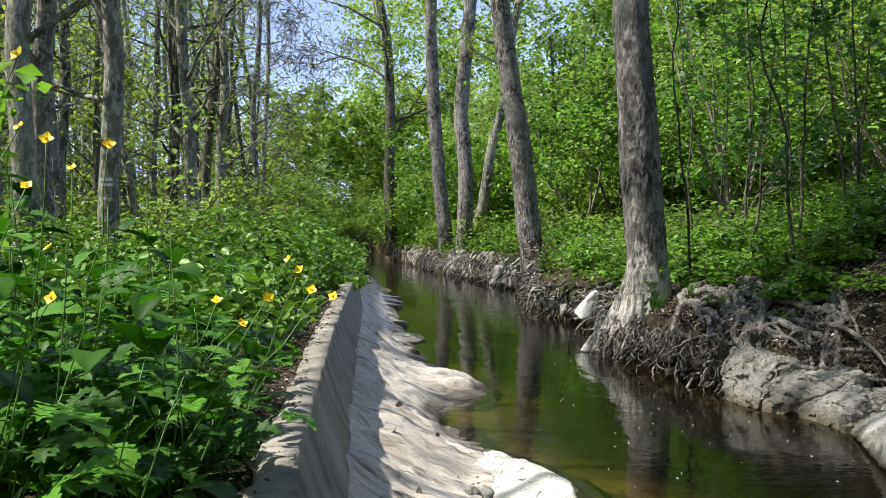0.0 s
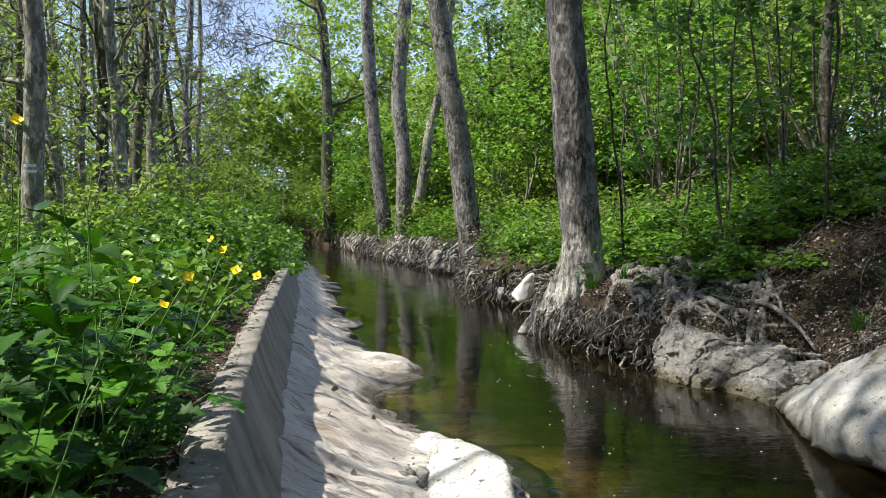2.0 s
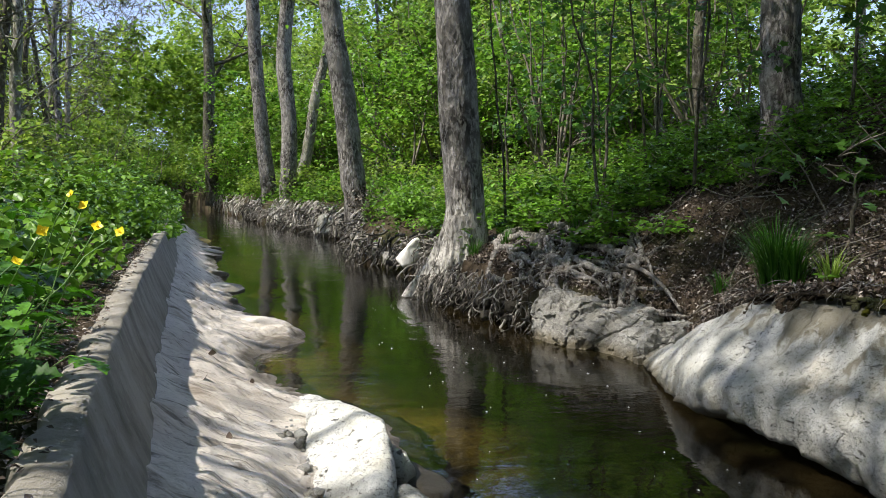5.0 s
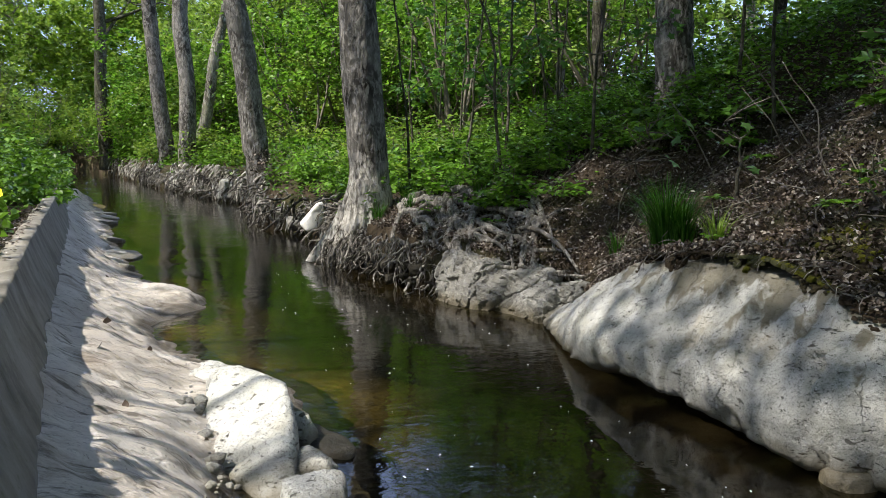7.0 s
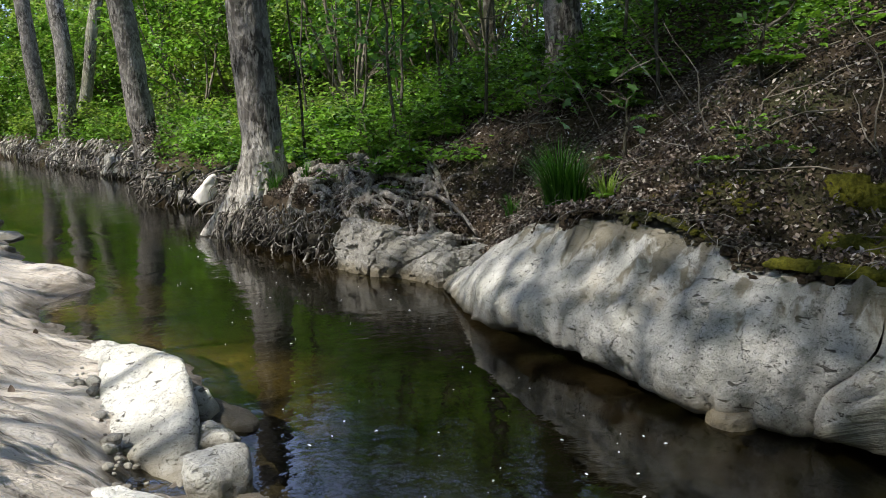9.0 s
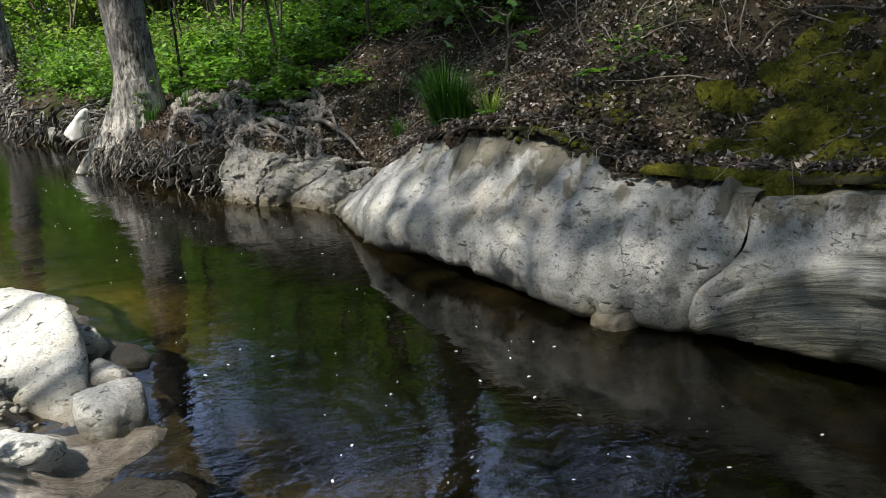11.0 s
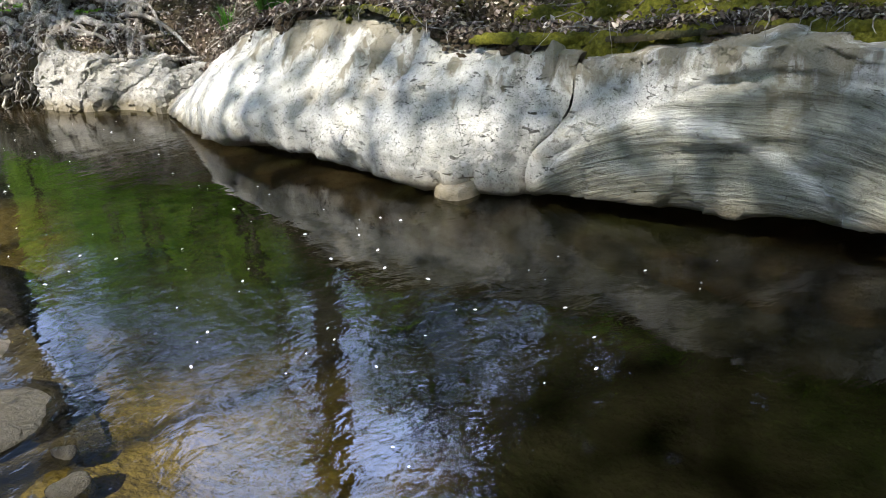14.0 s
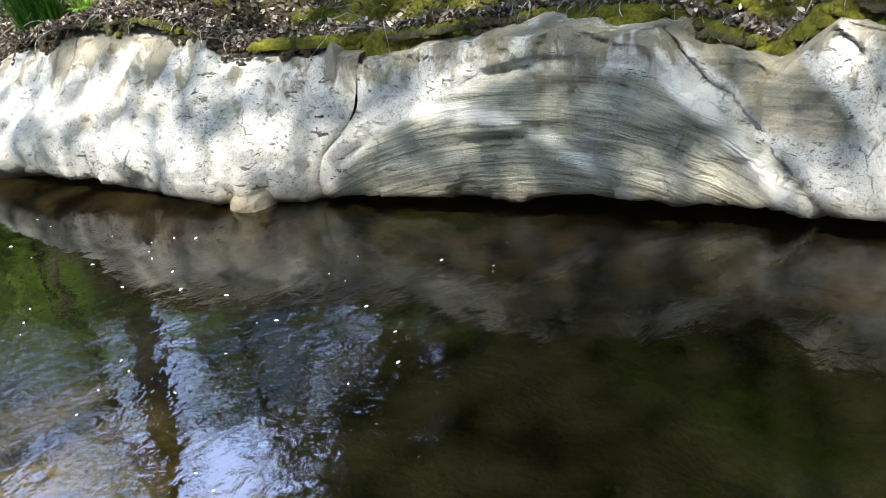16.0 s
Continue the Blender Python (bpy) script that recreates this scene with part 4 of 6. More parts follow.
def make_tree(name, label, base, top, r0, r1, bark, leaf, leaves, leaf_size, crown_from=0.45, reach=2.5, limbs=12, seed=0, flare=0.35,
              sides=12, group="", spread=0.5, sunk=0.25, split_limbs=False, sway=0.022):
    """A tapered, slightly crooked trunk with limbs, and a loose crown of single leaves."""
    rng = np.random.default_rng(seed)
    base, top = np.array(base, float), np.array(top, float)
    h = np.linalg.norm(top - base)
    thing = empty(name, base, label, "tree", group)
    n = max(10, int(h / 0.45))
    s = np.linspace(-sunk / h, 1, n)
    if n > 14:
        s = np.concatenate([np.linspace(-sunk / h, 1.2 / h, 10), np.linspace(1.6 / h, 1, n)])
    wob = np.stack([value_noise(np.stack([s * 3 + seed, 0 * s + k, 0 * s], -1), 1.0, seed + k, 2) for k in (0, 1)], -1) * sway * h * np.clip(s * 4, 0, 1)[:, None]
    pts = (top - base)[None] * s[:, None]
    pts[:, :2] += wob
    rad = r1 + (r0 - r1) * (1 - np.clip(s, 0, 1)) ** 0.8
    rad = rad * (1 + flare * np.exp(-np.maximum(s * h, 0) / 0.35))
    b = Build()
    b.tube(pts, rad, sides, 0.1, seed, 5 if flare > 0.3 else 0)
    wood = b if not split_limbs else Build()
    tips = []
    for k in range(limbs):
        f = crown_from + (1 - crown_from) * (k + rng.uniform(0, 1)) / limbs
        f = min(f, 0.97)
        at = np.array([np.interp(f, s, pts[:, i]) for i in range(3)])
        L = reach * (1.1 - 0.6 * (f - crown_from) / (1.001 - crown_from)) * rng.uniform(0.6, 1.2)
        path = limb_path(at, rng.uniform(0, 2 * np.pi), L, rng.uniform(0.15, 0.8), rng)
        r = np.interp(f, s, rad) * 0.4
        wood.tube(path, np.linspace(r, max(0.006, r * 0.15), len(path)), 5)
        tips += list(path[2:])
        for _ in range(2):
            q = path[rng.integers(2, 6)]
            sub = limb_path(q, rng.uniform(0, 2 * np.pi), L * 0.5, rng.uniform(0, 0.6), rng, 5)
            wood.tube(sub, np.linspace(r * 0.35, 0.005, 5), 4)
            tips += list(sub[1:])
    part("trunk", b.mesh("trunk", bark), thing)
    if split_limbs and wood.n:
        part("limb", wood.mesh("limb", bark), thing)
    if leaves:
        tips = np.array(tips + [pts[-1]])
        c = tips[rng.integers(0, len(tips), leaves)]
        off = rng.normal(0, spread * 0.5, (leaves, 3)) * np.array([1, 1, 0.6])
        part("crown", leaf_sheet("crown", c + off, leaf_size * rng.uniform(0.6, 1.3, leaves), leaf, 0.45, 4, 1.5, rng), thing)
    return thing


# swollen knots in the trunks beside the stream; dark lenses imitate shaded hollows
def add_knots(tree, count, seed):
    rng = np.random.default_rng(seed)
    trunk = np.array([vert.co for vert in tree.children[0].data.vertices])
    for k in range(count):
        z = 0.8 + 7.0 * (k + rng.uniform(0.1, 0.9)) / count
        near = trunk[np.abs(trunk[:, 2] - z) < 0.45]
        mid = near.mean(0)
        r = np.linalg.norm((near - mid)[:, :2], axis=1).mean()
        a = rng.uniform(-2.5, -0.6)
        out, side, up = np.array([math.cos(a), math.sin(a), 0]), np.array([-math.sin(a), math.cos(a), 0]), np.array([0, 0, 1.0])
        c = np.array([mid[0], mid[1], z]) + out * r
        w, h = rng.uniform(0.05, 0.085), rng.uniform(0.07, 0.15)
        b = Build()
        b.tube(np.array([c + side * w * math.cos(q) + up * h * math.sin(q) for q in np.linspace(0, 2 * np.pi, 15)]), np.full(15, 0.03), 5)
        knot = part("knot", b.mesh("knot", M["bark_alder"]), tree)
        # flat dark lens on the bark, in place of the shade inside a hole
        bm = bmesh.new()
        bmesh.ops.create_uvsphere(bm, u_segments=12, v_segments=8, radius=1.0)
        for vert in bm.verts:
            vert.co = Vector(c + side * w * vert.co.x + up * h * vert.co.z + out * 0.02 * vert.co.y)
        mesh = bpy.data.meshes.new("hollow")
        bm.to_mesh(mesh)
        bm.free()
        mesh.materials.append(M["soil"])
        part("hollow", mesh, knot, "dark lens standing in for a shaded hollow")


# large alder on the right bank, its lit root flare at the water
make_tree("alder_tree", "large alder with furrowed grey bark and bare roots", (2.33, 9.3, 0.35), (1.42, 9.1, 14.5), 0.235, 0.05, M["bark_foot"], M["leaf_spring"], 6000, 0.07, 0.5, 3.2, 16, 201, 0.0, 40, split_limbs=True, sway=0.004)
make_tree("alder_tree", "leaning alder with grey bark on the bank", (2.05, 18.5, 0.4), (0.2, 18.5, 17), 0.27, 0.09, M["bark_alder"], M["leaf_spring"], 5000, 0.08, 0.55, 3.2, 16, 203, 0.3, 24, split_limbs=True, sway=0.006)
add_knots(make_tree("tree", "straight tree with pale bark beside the stream", (0.12, 30, 0.5), (-0.5, 30, 20), 0.27, 0.1, M["bark_alder"], M["leaf_spring"], 5000, 0.09, 0.5, 3.5, 16, 205, 0.25, 16), 4, 61)
add_knots(make_tree("tree", "half-dead tree with dark hollows beside the stream", (0.75, 28, 0.5), (0.95, 28, 17), 0.28, 0.12, M["bark_alder"], M["leaf_spring"], 3500, 0.09, 0.6, 3.0, 12, 207, 0.25, 16), 9, 62)
make_tree("tree", "slanting grey tree among the shrubs", (1.1, 29.5, 0.8), (3.6, 29.5, 13), 0.2, 0.08, M["bark_grey"], M["leaf_spring"], 3000, 0.09, 0.5, 3.0, 12, 209, 0.2, 12)
make_tree("tree", "dark slender tree with bare side branches", (-2.55, 42, 0.5), (-3.0, 42, 24), 0.3, 0.1, M["bark_dark"], M["leaf_spring"], 3500, 0.12, 0.22, 5.5, 22, 211, 0.25, 12, spread=1.0)
make_tree("tree", "thick grey tree high on the leafy slope", (5.1, 7.45, gz(5.1, 7.45)), (4.6, 7.6, 16), 0.19, 0.09, M["bark_alder"], M["leaf_spring"], 5000, 0.08, 0.55, 3.0, 14, 213, 0.15, 24)

# pole-like trunks of the wood on the left: place, girth
LEFT_TRUNKS = ((-4.35, 10.8, 0.14, 0.05), (-5.3, 11.1, 0.14, 0.2), (-5.1, 10.1, 0.155, 0.25), (-5.7, 17.3, 0.125, 0.0), (-4.9, 16.5, 0.13, -0.1), (-5.45, 19.3, 0.11, 0.1),
               (-5.0, 18.8, 0.12, -0.15), (-6.5, 28.4, 0.11, 0.2), (-6.8, 31.8, 0.1, 0.3), (-7.8, 31.5, 0.1, 0.1), (-7.7, 21.0, 0.1, -1.6), (-9.9, 23.6, 0.09, 0.2))
BARKS = (M["bark_grey"], M["bark_alder"], M["bark_dark"])
for k, (x, y, r, dx) in enumerate(LEFT_TRUNKS):
    make_tree("tree", "slender straight woodland tree with grey-green bark", (x, y, gz(x, y)), (x + dx, y + 0.2, 15 + 1.5 * (k % 3)), r, 0.04, BARKS[(0, 1, 0, 2, 0, 2)[k % 6]], M["leaf_spring"],
              650, 0.055, 0.14, 2.0, 22, 300 + k, 0.2, 14, "woodland trees", 0.7)
rng = np.random.default_rng(17)
k = 0
while k < 115:
    y = rng.uniform(14, 75)
    x = line(WALL, y) - rng.uniform(3.0, 6 + y * 0.55)
    if x < -0.62 * y - 4:
        continue
    r = rng.uniform(0.07, 0.14)
    make_tree("tree", "thin woodland tree with sparse spring leaves", (x, y, gz(x, y)), (x + rng.normal(0, 0.5), y, rng.uniform(13, 19)), r, 0.03, BARKS[k % 3], M["leaf_pale"] if k % 3 == 0 else M["leaf_spring"],
              650, 0.08, 0.13, 2.2, 15, 400 + k, 0.15, 7, "woodland trees", 0.9)
    k += 1

# tall trees added beside and behind the camera, out of view, to shade the banks
for k, (x, y, zt, zc, rch, n) in enumerate(((-5.6, 5.9, 20, 0.6, 2.2, 8500), (-5.7, 4.0, 20.5, 0.68, 2.0, 9000), (-6.0, 2.6, 17, 0.66, 1.7, 600), (-5.4, 2.1, 16, 0.56, 2.0, 1000), (-6.8, 2.0, 17, 0.6, 1.8, 300), (-5.8, 0.1, 18, 0.6, 2.4, 4200), (-5.4, -1.8, 17.5, 0.6, 2.4, 6000), (-5.6, -3.6, 20, 0.55, 2.6, 10000),
                                           (-5.9, 6.9, 25.5, 0.66, 3.0, 10000), (-5.7, 4.2, 25, 0.66, 3.0, 10000), (-6.2, 1.0, 24.5, 0.74, 2.6, 4500), (-6.4, 9.4, 25, 0.76, 2.6, 3000), (6.5, -4, 14, 0.5, 3.0, 5000), (7.5, 2.0, 13, 0.5, 2.4, 4000))):
    make_tree("tree", "unseen tall tree added to shade the stream banks", (x, y, gz(x, y)), (x + 0.4, y + 0.2, zt), 0.05, 0.01, M["bark_grey"], M["leaf_spring"], int(n * 0.85), 0.09, zc, rch, 14, 500 + k, 0.2, 12, "canopy trees", 1.2 if -4 < y < 4.5 and x < 0 and zt < 19 else 0.6)


# ---- understorey on the right ----
def shrub(label, at, height, width, leaves, leaf_size, leaf, seed, stems=6, name="shrub", group="bank shrubs", lobes=4, up=0.45):
    rng = np.random.default_rng(seed)
    thing = empty(name, at, label, "shrub", group)
    b, tips = Build(), []
    for k in range(stems):
        a = rng.uniform(0, 2 * np.pi)
        L = height * rng.uniform(0.6, 1.1)
        path = limb_path((0.05 * math.cos(a), 0.05 * math.sin(a), -0.1), a, L, rng.uniform(0.9, 2.4) * height / max(width, 0.3) * 0.5, rng, 8)
        b.tube(path, np.linspace(0.008 + 0.006 * height, 0.003, 8), 4)
        tips += list(path[2:])
        for _ in range(3):
            q = path[rng.integers(3, 7)]
            sub = limb_path(q, rng.uniform(0, 2 * np.pi), L * 0.45, rng.uniform(-0.1, 0.6), rng, 5)
            b.tube(sub, np.linspace(0.004, 0.002, 5), 3)
            tips += list(sub[1:])
        if stems < 4:
            part("stem", b.mesh("stem", M["twig"]), thing)
            b = Build()
    if stems >= 4:
        part("stem", b.mesh("stem", M["twig"]), thing)
    tips = np.array(tips)
    weight = rng.exponential(1.0, len(tips)) ** 1.5
    c = tips[rng.choice(len(tips), leaves, p=weight / weight.sum())] + rng.normal(0, 0.1 * width, (leaves, 3)) * np.array([1, 1, 0.6])
    c[:, 2] = np.maximum(c[:, 2], 0.02)
    part("foliage", leaf_sheet("foliage", c, leaf_size * rng.uniform(0.6, 1.3, leaves), leaf, up, lobes, 1.5, rng), thing)
    return thing


rng = np.random.default_rng(23)
LEAFS = (M["leaf_shrub"], M["leaf_far"], M["leaf_shrub"], M["leaf_pale"])
for k in range(46):
    y = 9.8 + 32 * (k / 46) ** 1.3 + rng.uniform(-0.4, 0.4)
    x = line(WATER_RIGHT, y) + rng.uniform(0.9, 2.2)
    w = rng.uniform(0.5, 0.9) * (1 + y / 40)
    shrub("green leafy shrub at the edge of the bank", (x, y, gz(x, y)), rng.uniform(0.4, 0.9) * (1 + y / 50), w, 600, 0.045 + 0.0015 * y, LEAFS[k % 4], 600 + k)
for k in range(72):
    y = 13 + 35 * rng.uniform(0, 1) ** 0.8
    x = line(WATER_RIGHT, y) + rng.uniform(2.2, 5 + 0.36 * y)
    shrub("tall understorey bush on the wooded slope", (x, y, gz(x, y)), rng.uniform(2.2, 5.0) * (1 + y / 70), rng.uniform(1.3, 2.2) * (1 + y / 60), 1700, 0.065 + 0.0018 * y, LEAFS[k % 4], 700 + k, 7, "understorey_bush", "slope bushes")

# taller trees on the right hill
for k in range(34):
    y = rng.uniform(17, 60)
    x = line(WATER_RIGHT, y) + rng.uniform(3.5, 5 + 0.5 * y)
    make_tree("tree", "slope tree with fresh green leaves", (x, y, gz(x, y)), (x + rng.normal(0, 0.6), y, gz(x, y) + (rng.uniform(6.0, 8.5) if k % 6 else 9.5)), rng.uniform(0.09, 0.18), 0.04, BARKS[k % 3], LEAFS[k % 4],
              3200, 0.09 + 0.001 * y, 0.2, 3.0, 16, 800 + k, 0.2, 8, "slope trees", 0.9)


def far_wood(name, label, cx, cy, rx, ry, h, n, size, leaf, seed, z0=0.5, up=0.4, long=1.4):
    """A far mass of foliage, clump on clump."""
    rng = np.random.default_rng(seed)
    m = max(60, n // 60)
    c = np.stack([cx + rng.uniform(-rx, rx, m), cy + rng.uniform(-ry, ry, m), z0 + h * rng.uniform(0, 1, m) ** 0.8], -1)
    r = rng.uniform(0.03, 0.12, m) * h
    i = rng.integers(0, m, n)
    d = rng.normal(size=(n, 3))
    d /= np.linalg.norm(d, axis=1)[:, None]
    p = c[i] + d * (r[i] * rng.uniform(0.0, 1.3, n))[:, None] * np.array([1, 1, 0.8])
    p[:, 2] = np.maximum(p[:, 2], z0 - 0.3)
    return tagged(new(name, leaf_sheet(name, p, size * rng.uniform(0.6, 1.3, n), leaf, up, 4, long, rng)), label, "woods", kind="stuff")


far_wood("far_woods", "distant bright green spring woods beyond the stream's bend", -6, 66, 8, 10, 11, 42000, 0.24, M["leaf_pale"], 901)
far_wood("far_woods", "tall distant spring woods at the stream's bend", -2.5, 66, 4.2, 6, 20, 15000, 0.22, M["leaf_pale"], 902)
far_wood("far_woods", "distant green woods along the right bank", 12, 62, 12, 14, 17, 30000, 0.26, M["leaf_far"], 903, 2)
far_wood("far_woods", "distant woods on the right slope", 32, 42, 12, 22, 16, 34000, 0.24, M["leaf_far"], 905, 4)
far_wood("far_woods", "distant leafy wood on the left side", -37, 58, 17, 22, 20, 70000, 0.2, M["leaf_far"], 907)
far_wood("far_woods", "low distant thicket of the left wood", -19, 36, 11, 16, 7, 42000, 0.12, M["leaf_spring"], 909)
far_wood("far_woods", "leafy wood behind the right bank", 24, 12, 8, 18, 4, 20000, 0.2, M["leaf_far"], 911, 4)
far_wood("far_twigs", "grey haze of bare twigs in the distant left wood", -16, 50, 9, 14, 19, 15000, 0.035, M["bark_grey"], 917, 1.5, 0.0, 22)
far_wood("far_twigs", "fine bare twigs over the stream's far bend", -9, 68, 5, 8, 17, 2200, 0.04, M["bark_grey"], 919, 4, 0.0, 20)
far_wood("bank_thicket", "green thicket over the far stream bank", 0.6, 44, 3.0, 9, 5.5, 16000, 0.12, M["leaf_shrub"], 913)
far_wood("bank_thicket", "bright thicket on the far left bank", -9.5, 46, 2.2, 8, 4.0, 12000, 0.12, M["leaf_pale"], 915)

# the wood goes on unseen; added behind and beside the camera to cut skylight
far_wood("woods_behind", "unseen leafy wood added behind to cut skylight", 0, -19, 16, 6, 15, 30000, 0.3, M["leaf_far"], 921)
far_wood("woods_behind", "unseen leafy wood added on the left to cut skylight", -20, -2, 5, 16, 14, 30000, 0.3, M["leaf_far"], 923)
far_wood("woods_behind", "unseen leafy wood added on the right hill to cut skylight", 16, -8, 7, 9, 12, 20000, 0.3, M["leaf_far"], 925, 4)

# forest trees added out of view to dim the skylight on the banks
for k, (x, y, zt) in enumerate(((9, -2, 15), (10.5, 3.5, 16), (12, 0, 17), (13, 5.5, 16), (3.5, -8, 16), (0.5, -9.5, 17), (-3, -8, 18))):
    make_tree("tree", "unseen forest tree added to cut the skylight", (x, y, gz(x, y)), (x + 0.3, y, gz(x, y) + zt), 0.15, 0.05, M["bark_grey"], M["leaf_spring"], 4200, 0.13, 0.5 if x > -5 else 0.72, 3.0, 14, 540 + k, 0.2, 10, "canopy trees", 0.9)
rng = np.random.default_rng(29)
for k in range(46):
    y = rng.uniform(12, 55)
    x = line(WALL, y) - rng.uniform(1.2, 4 + 0.45 * y)
    shrub("pale green bush under the woodland trees", (x, y, gz(x, y)), rng.uniform(1.2, 2.6) * (1 + y / 60), rng.uniform(1.0, 1.8), 900, 0.05 + 0.0016 * y, (M["leaf_pale"], M["leaf_spring"], M["leaf_far"])[k % 3], 950 + k, 6, "woodland_bush", "woodland bushes")
for k in range(16):
    y = 40 + 2.2 * k
    side = k % 2
    x = line(WATER_RIGHT, y) + rng.uniform(0.3, 1.2) if side else line(WATER_LEFT, y) - rng.uniform(0.3, 1.2)
    shrub("leafy bush leaning over the far stream", (x, y, gz(x, y) if side else 0.7), rng.uniform(2.5, 4.5), 2.4, 1300, 0.13, (M["leaf_pale"], M["leaf_shrub"])[k // 2 % 2], 1010 + k, 6)

# tree added out of view; its leaf clumps dapple the alder trunk
make_tree("tree", "unseen tree added to dapple the alder trunk", (-5.6, 7.8, gz(-5.6, 7.8)), (-5.4, 7.9, 16), 0.1, 0.015, M["bark_grey"], M["leaf_spring"], 620, 0.085, 0.4, 1.7, 20, 559, 0.2, 10, "canopy trees", 0.9)
# dark trees added over the upper slope, out of view, to darken the reflection
for k, (x, y) in enumerate(((6.2, 3.2), (7.4, 1.0), (8.2, 4.4), (6.9, -1.6), (9.2, 2.4), (7.6, 6.0), (8.6, 3.2), (7.3, 4.7))):
    make_tree("tree", "unseen dark tree added to darken the mirrored slope", (x, y, gz(x, y)), (x + 0.3, y, gz(x, y) + 9.0), 0.11, 0.03, M["bark_dark"], M["leaf_ground"], 10000, 0.12, 0.12, 2.6, 18, 560 + k, 0.2, 10, "slope trees", 0.85)

# low dark bushes added under them to close gaps of mirrored sky
for k, (x, y) in enumerate(((6.7, 1.5), (7.0, 3.1), (7.1, 4.6), (6.8, 0.1), (7.6, 2.3), (7.8, 4.0))):
    shrub("dense bush added up the slope to block mirrored sky", (x, y, gz(x, y)), 1.7, 1.4, 1500, 0.085, M["leaf_ground"], 1090 + k, 9, "dark_bush", "slope bushes")

# slim trees added over the hill; stems and crowns break up the mirrored sky
for k, (x, y, h, n) in enumerate(((8.6, 10.2, 14, 1500), (7.0, 12.4, 13, 1300), (10.4, 10.6, 14, 1500), (9.9, 7.2, 12, 4200), (11.5, 7.8, 12, 4200))):
    make_tree("tree", "slim hill tree added to break up the mirrored sky", (x, y, gz(x, y)), (x + 0.5, y, gz(x, y) + h), 0.1, 0.03, M["bark_dark"], M["leaf_far"], n, 0.12, 0.4, 2.2, 14, 580 + k, 0.2, 9, "slope trees", 0.45)

# dry brown brush at the foot of the leaning tree
for k, (x, y) in enumerate(((2.35, 17.9), (1.75, 17.6), (2.7, 17.2), (2.2, 16.6))):
    shrub("dry brown brush with withered leaves on the bank", (x, y, gz(x, y)), 0.9, 0.9, 160, 0.05, M["litter"], 1060 + k, 14, "dry_brush", "dry brush")

# leafy bush added beside the herbs, out of view, to shade them
for k, (x, y, h) in enumerate(((-2.7, 2.7, 1.8),)):
    shrub("unseen leafy bush added to shade the herbs", (x, y, gz(x, y)), h, 0.8, 1300, 0.07, M["leaf_shrub"], 1070 + k, 7, "elder_bush", "elder bushes")


# ---- bare roots ----
def root_path(x0, y0, x1, y1, lift, rng, n=16, sway=0.12):
    t = np.linspace(0, 1, n)
    x = x0 + (x1 - x0) * t + sway * value_noise(np.stack([t * 3.1, 0 * t + rng.uniform(0, 50), 0 * t], -1), 1.0, 3, 2) * np.sin(np.pi * t)
    y = y0 + (y1 - y0) * t + sway * value_noise(np.stack([t * 3.7, 0 * t + rng.uniform(0, 50), 0 * t], -1), 1.0, 4, 2) * np.sin(np.pi * t)
    z = np.maximum(ground_height(x, y), -0.1) + lift * (0.5 + 0.5 * value_noise(np.stack([t * 4, 0 * t + rng.uniform(0, 50), 0 * t], -1), 1.0, 5, 1))
    return np.stack([x, y, z], -1)


def root_flare():
    """The alder's spreading foot: ridged buttresses that run out into roots."""
    th = np.linspace(0, 2 * np.pi, 96, endpoint=False)
    v = np.linspace(0, 1, 34)
    reach = np.full(96, 0.03)
    # direction, reach and half-width of each buttress
    for deg, far, wide in ((184, 0.12, 12), (207, 0.1, 9), (229, 0.18, 9), (250, 0.12, 8), (270, 0.2, 10), (300, 0.26, 12), (335, 0.36, 14), (20, 0.4, 16), (75, 0.34, 18), (120, 0.36, 18), (160, 0.4, 14)):
        off = (np.degrees(th) - deg + 180) % 360 - 180
        reach = np.maximum(reach, far * np.exp(-(off / wide) ** 2) + 0.03)
    z = 1.15 - 0.98 * v - 0.14 * v ** 6
    r = 0.222 + reach[None] * (v[:, None] ** 2.6) + 0.02 * v[:, None]
    p = np.stack([np.cos(th)[None] * r, np.sin(th)[None] * r, z[:, None] + 0 * r], -1)
    r = r + 0.022 * value_noise(p * np.array([1, 1, 0.35]), 9, 211, 3) * v[:, None] ** 0.5
    lean = np.interp(z, (-0.1, 0.3, 0.8, 1.15), (2.21, 2.23, 2.27, 2.29))
    p = np.stack([lean[:, None] + np.cos(th)[None] * r, 9.3 + np.sin(th)[None] * r, z[:, None] + 0.03 * value_noise(p, 6, 213, 2) * v[:, None]], -1)
    i, j = np.meshgrid(np.arange(33), np.arange(96), indexing="ij")
    k = (j + 1) % 96
    f = np.stack([i * 96 + j, (i + 1) * 96 + j, (i + 1) * 96 + k, i * 96 + k], -1).reshape(-1, 4)
    return mesh_from("root_flare", p.reshape(-1, 3), f, M["bark_foot"])


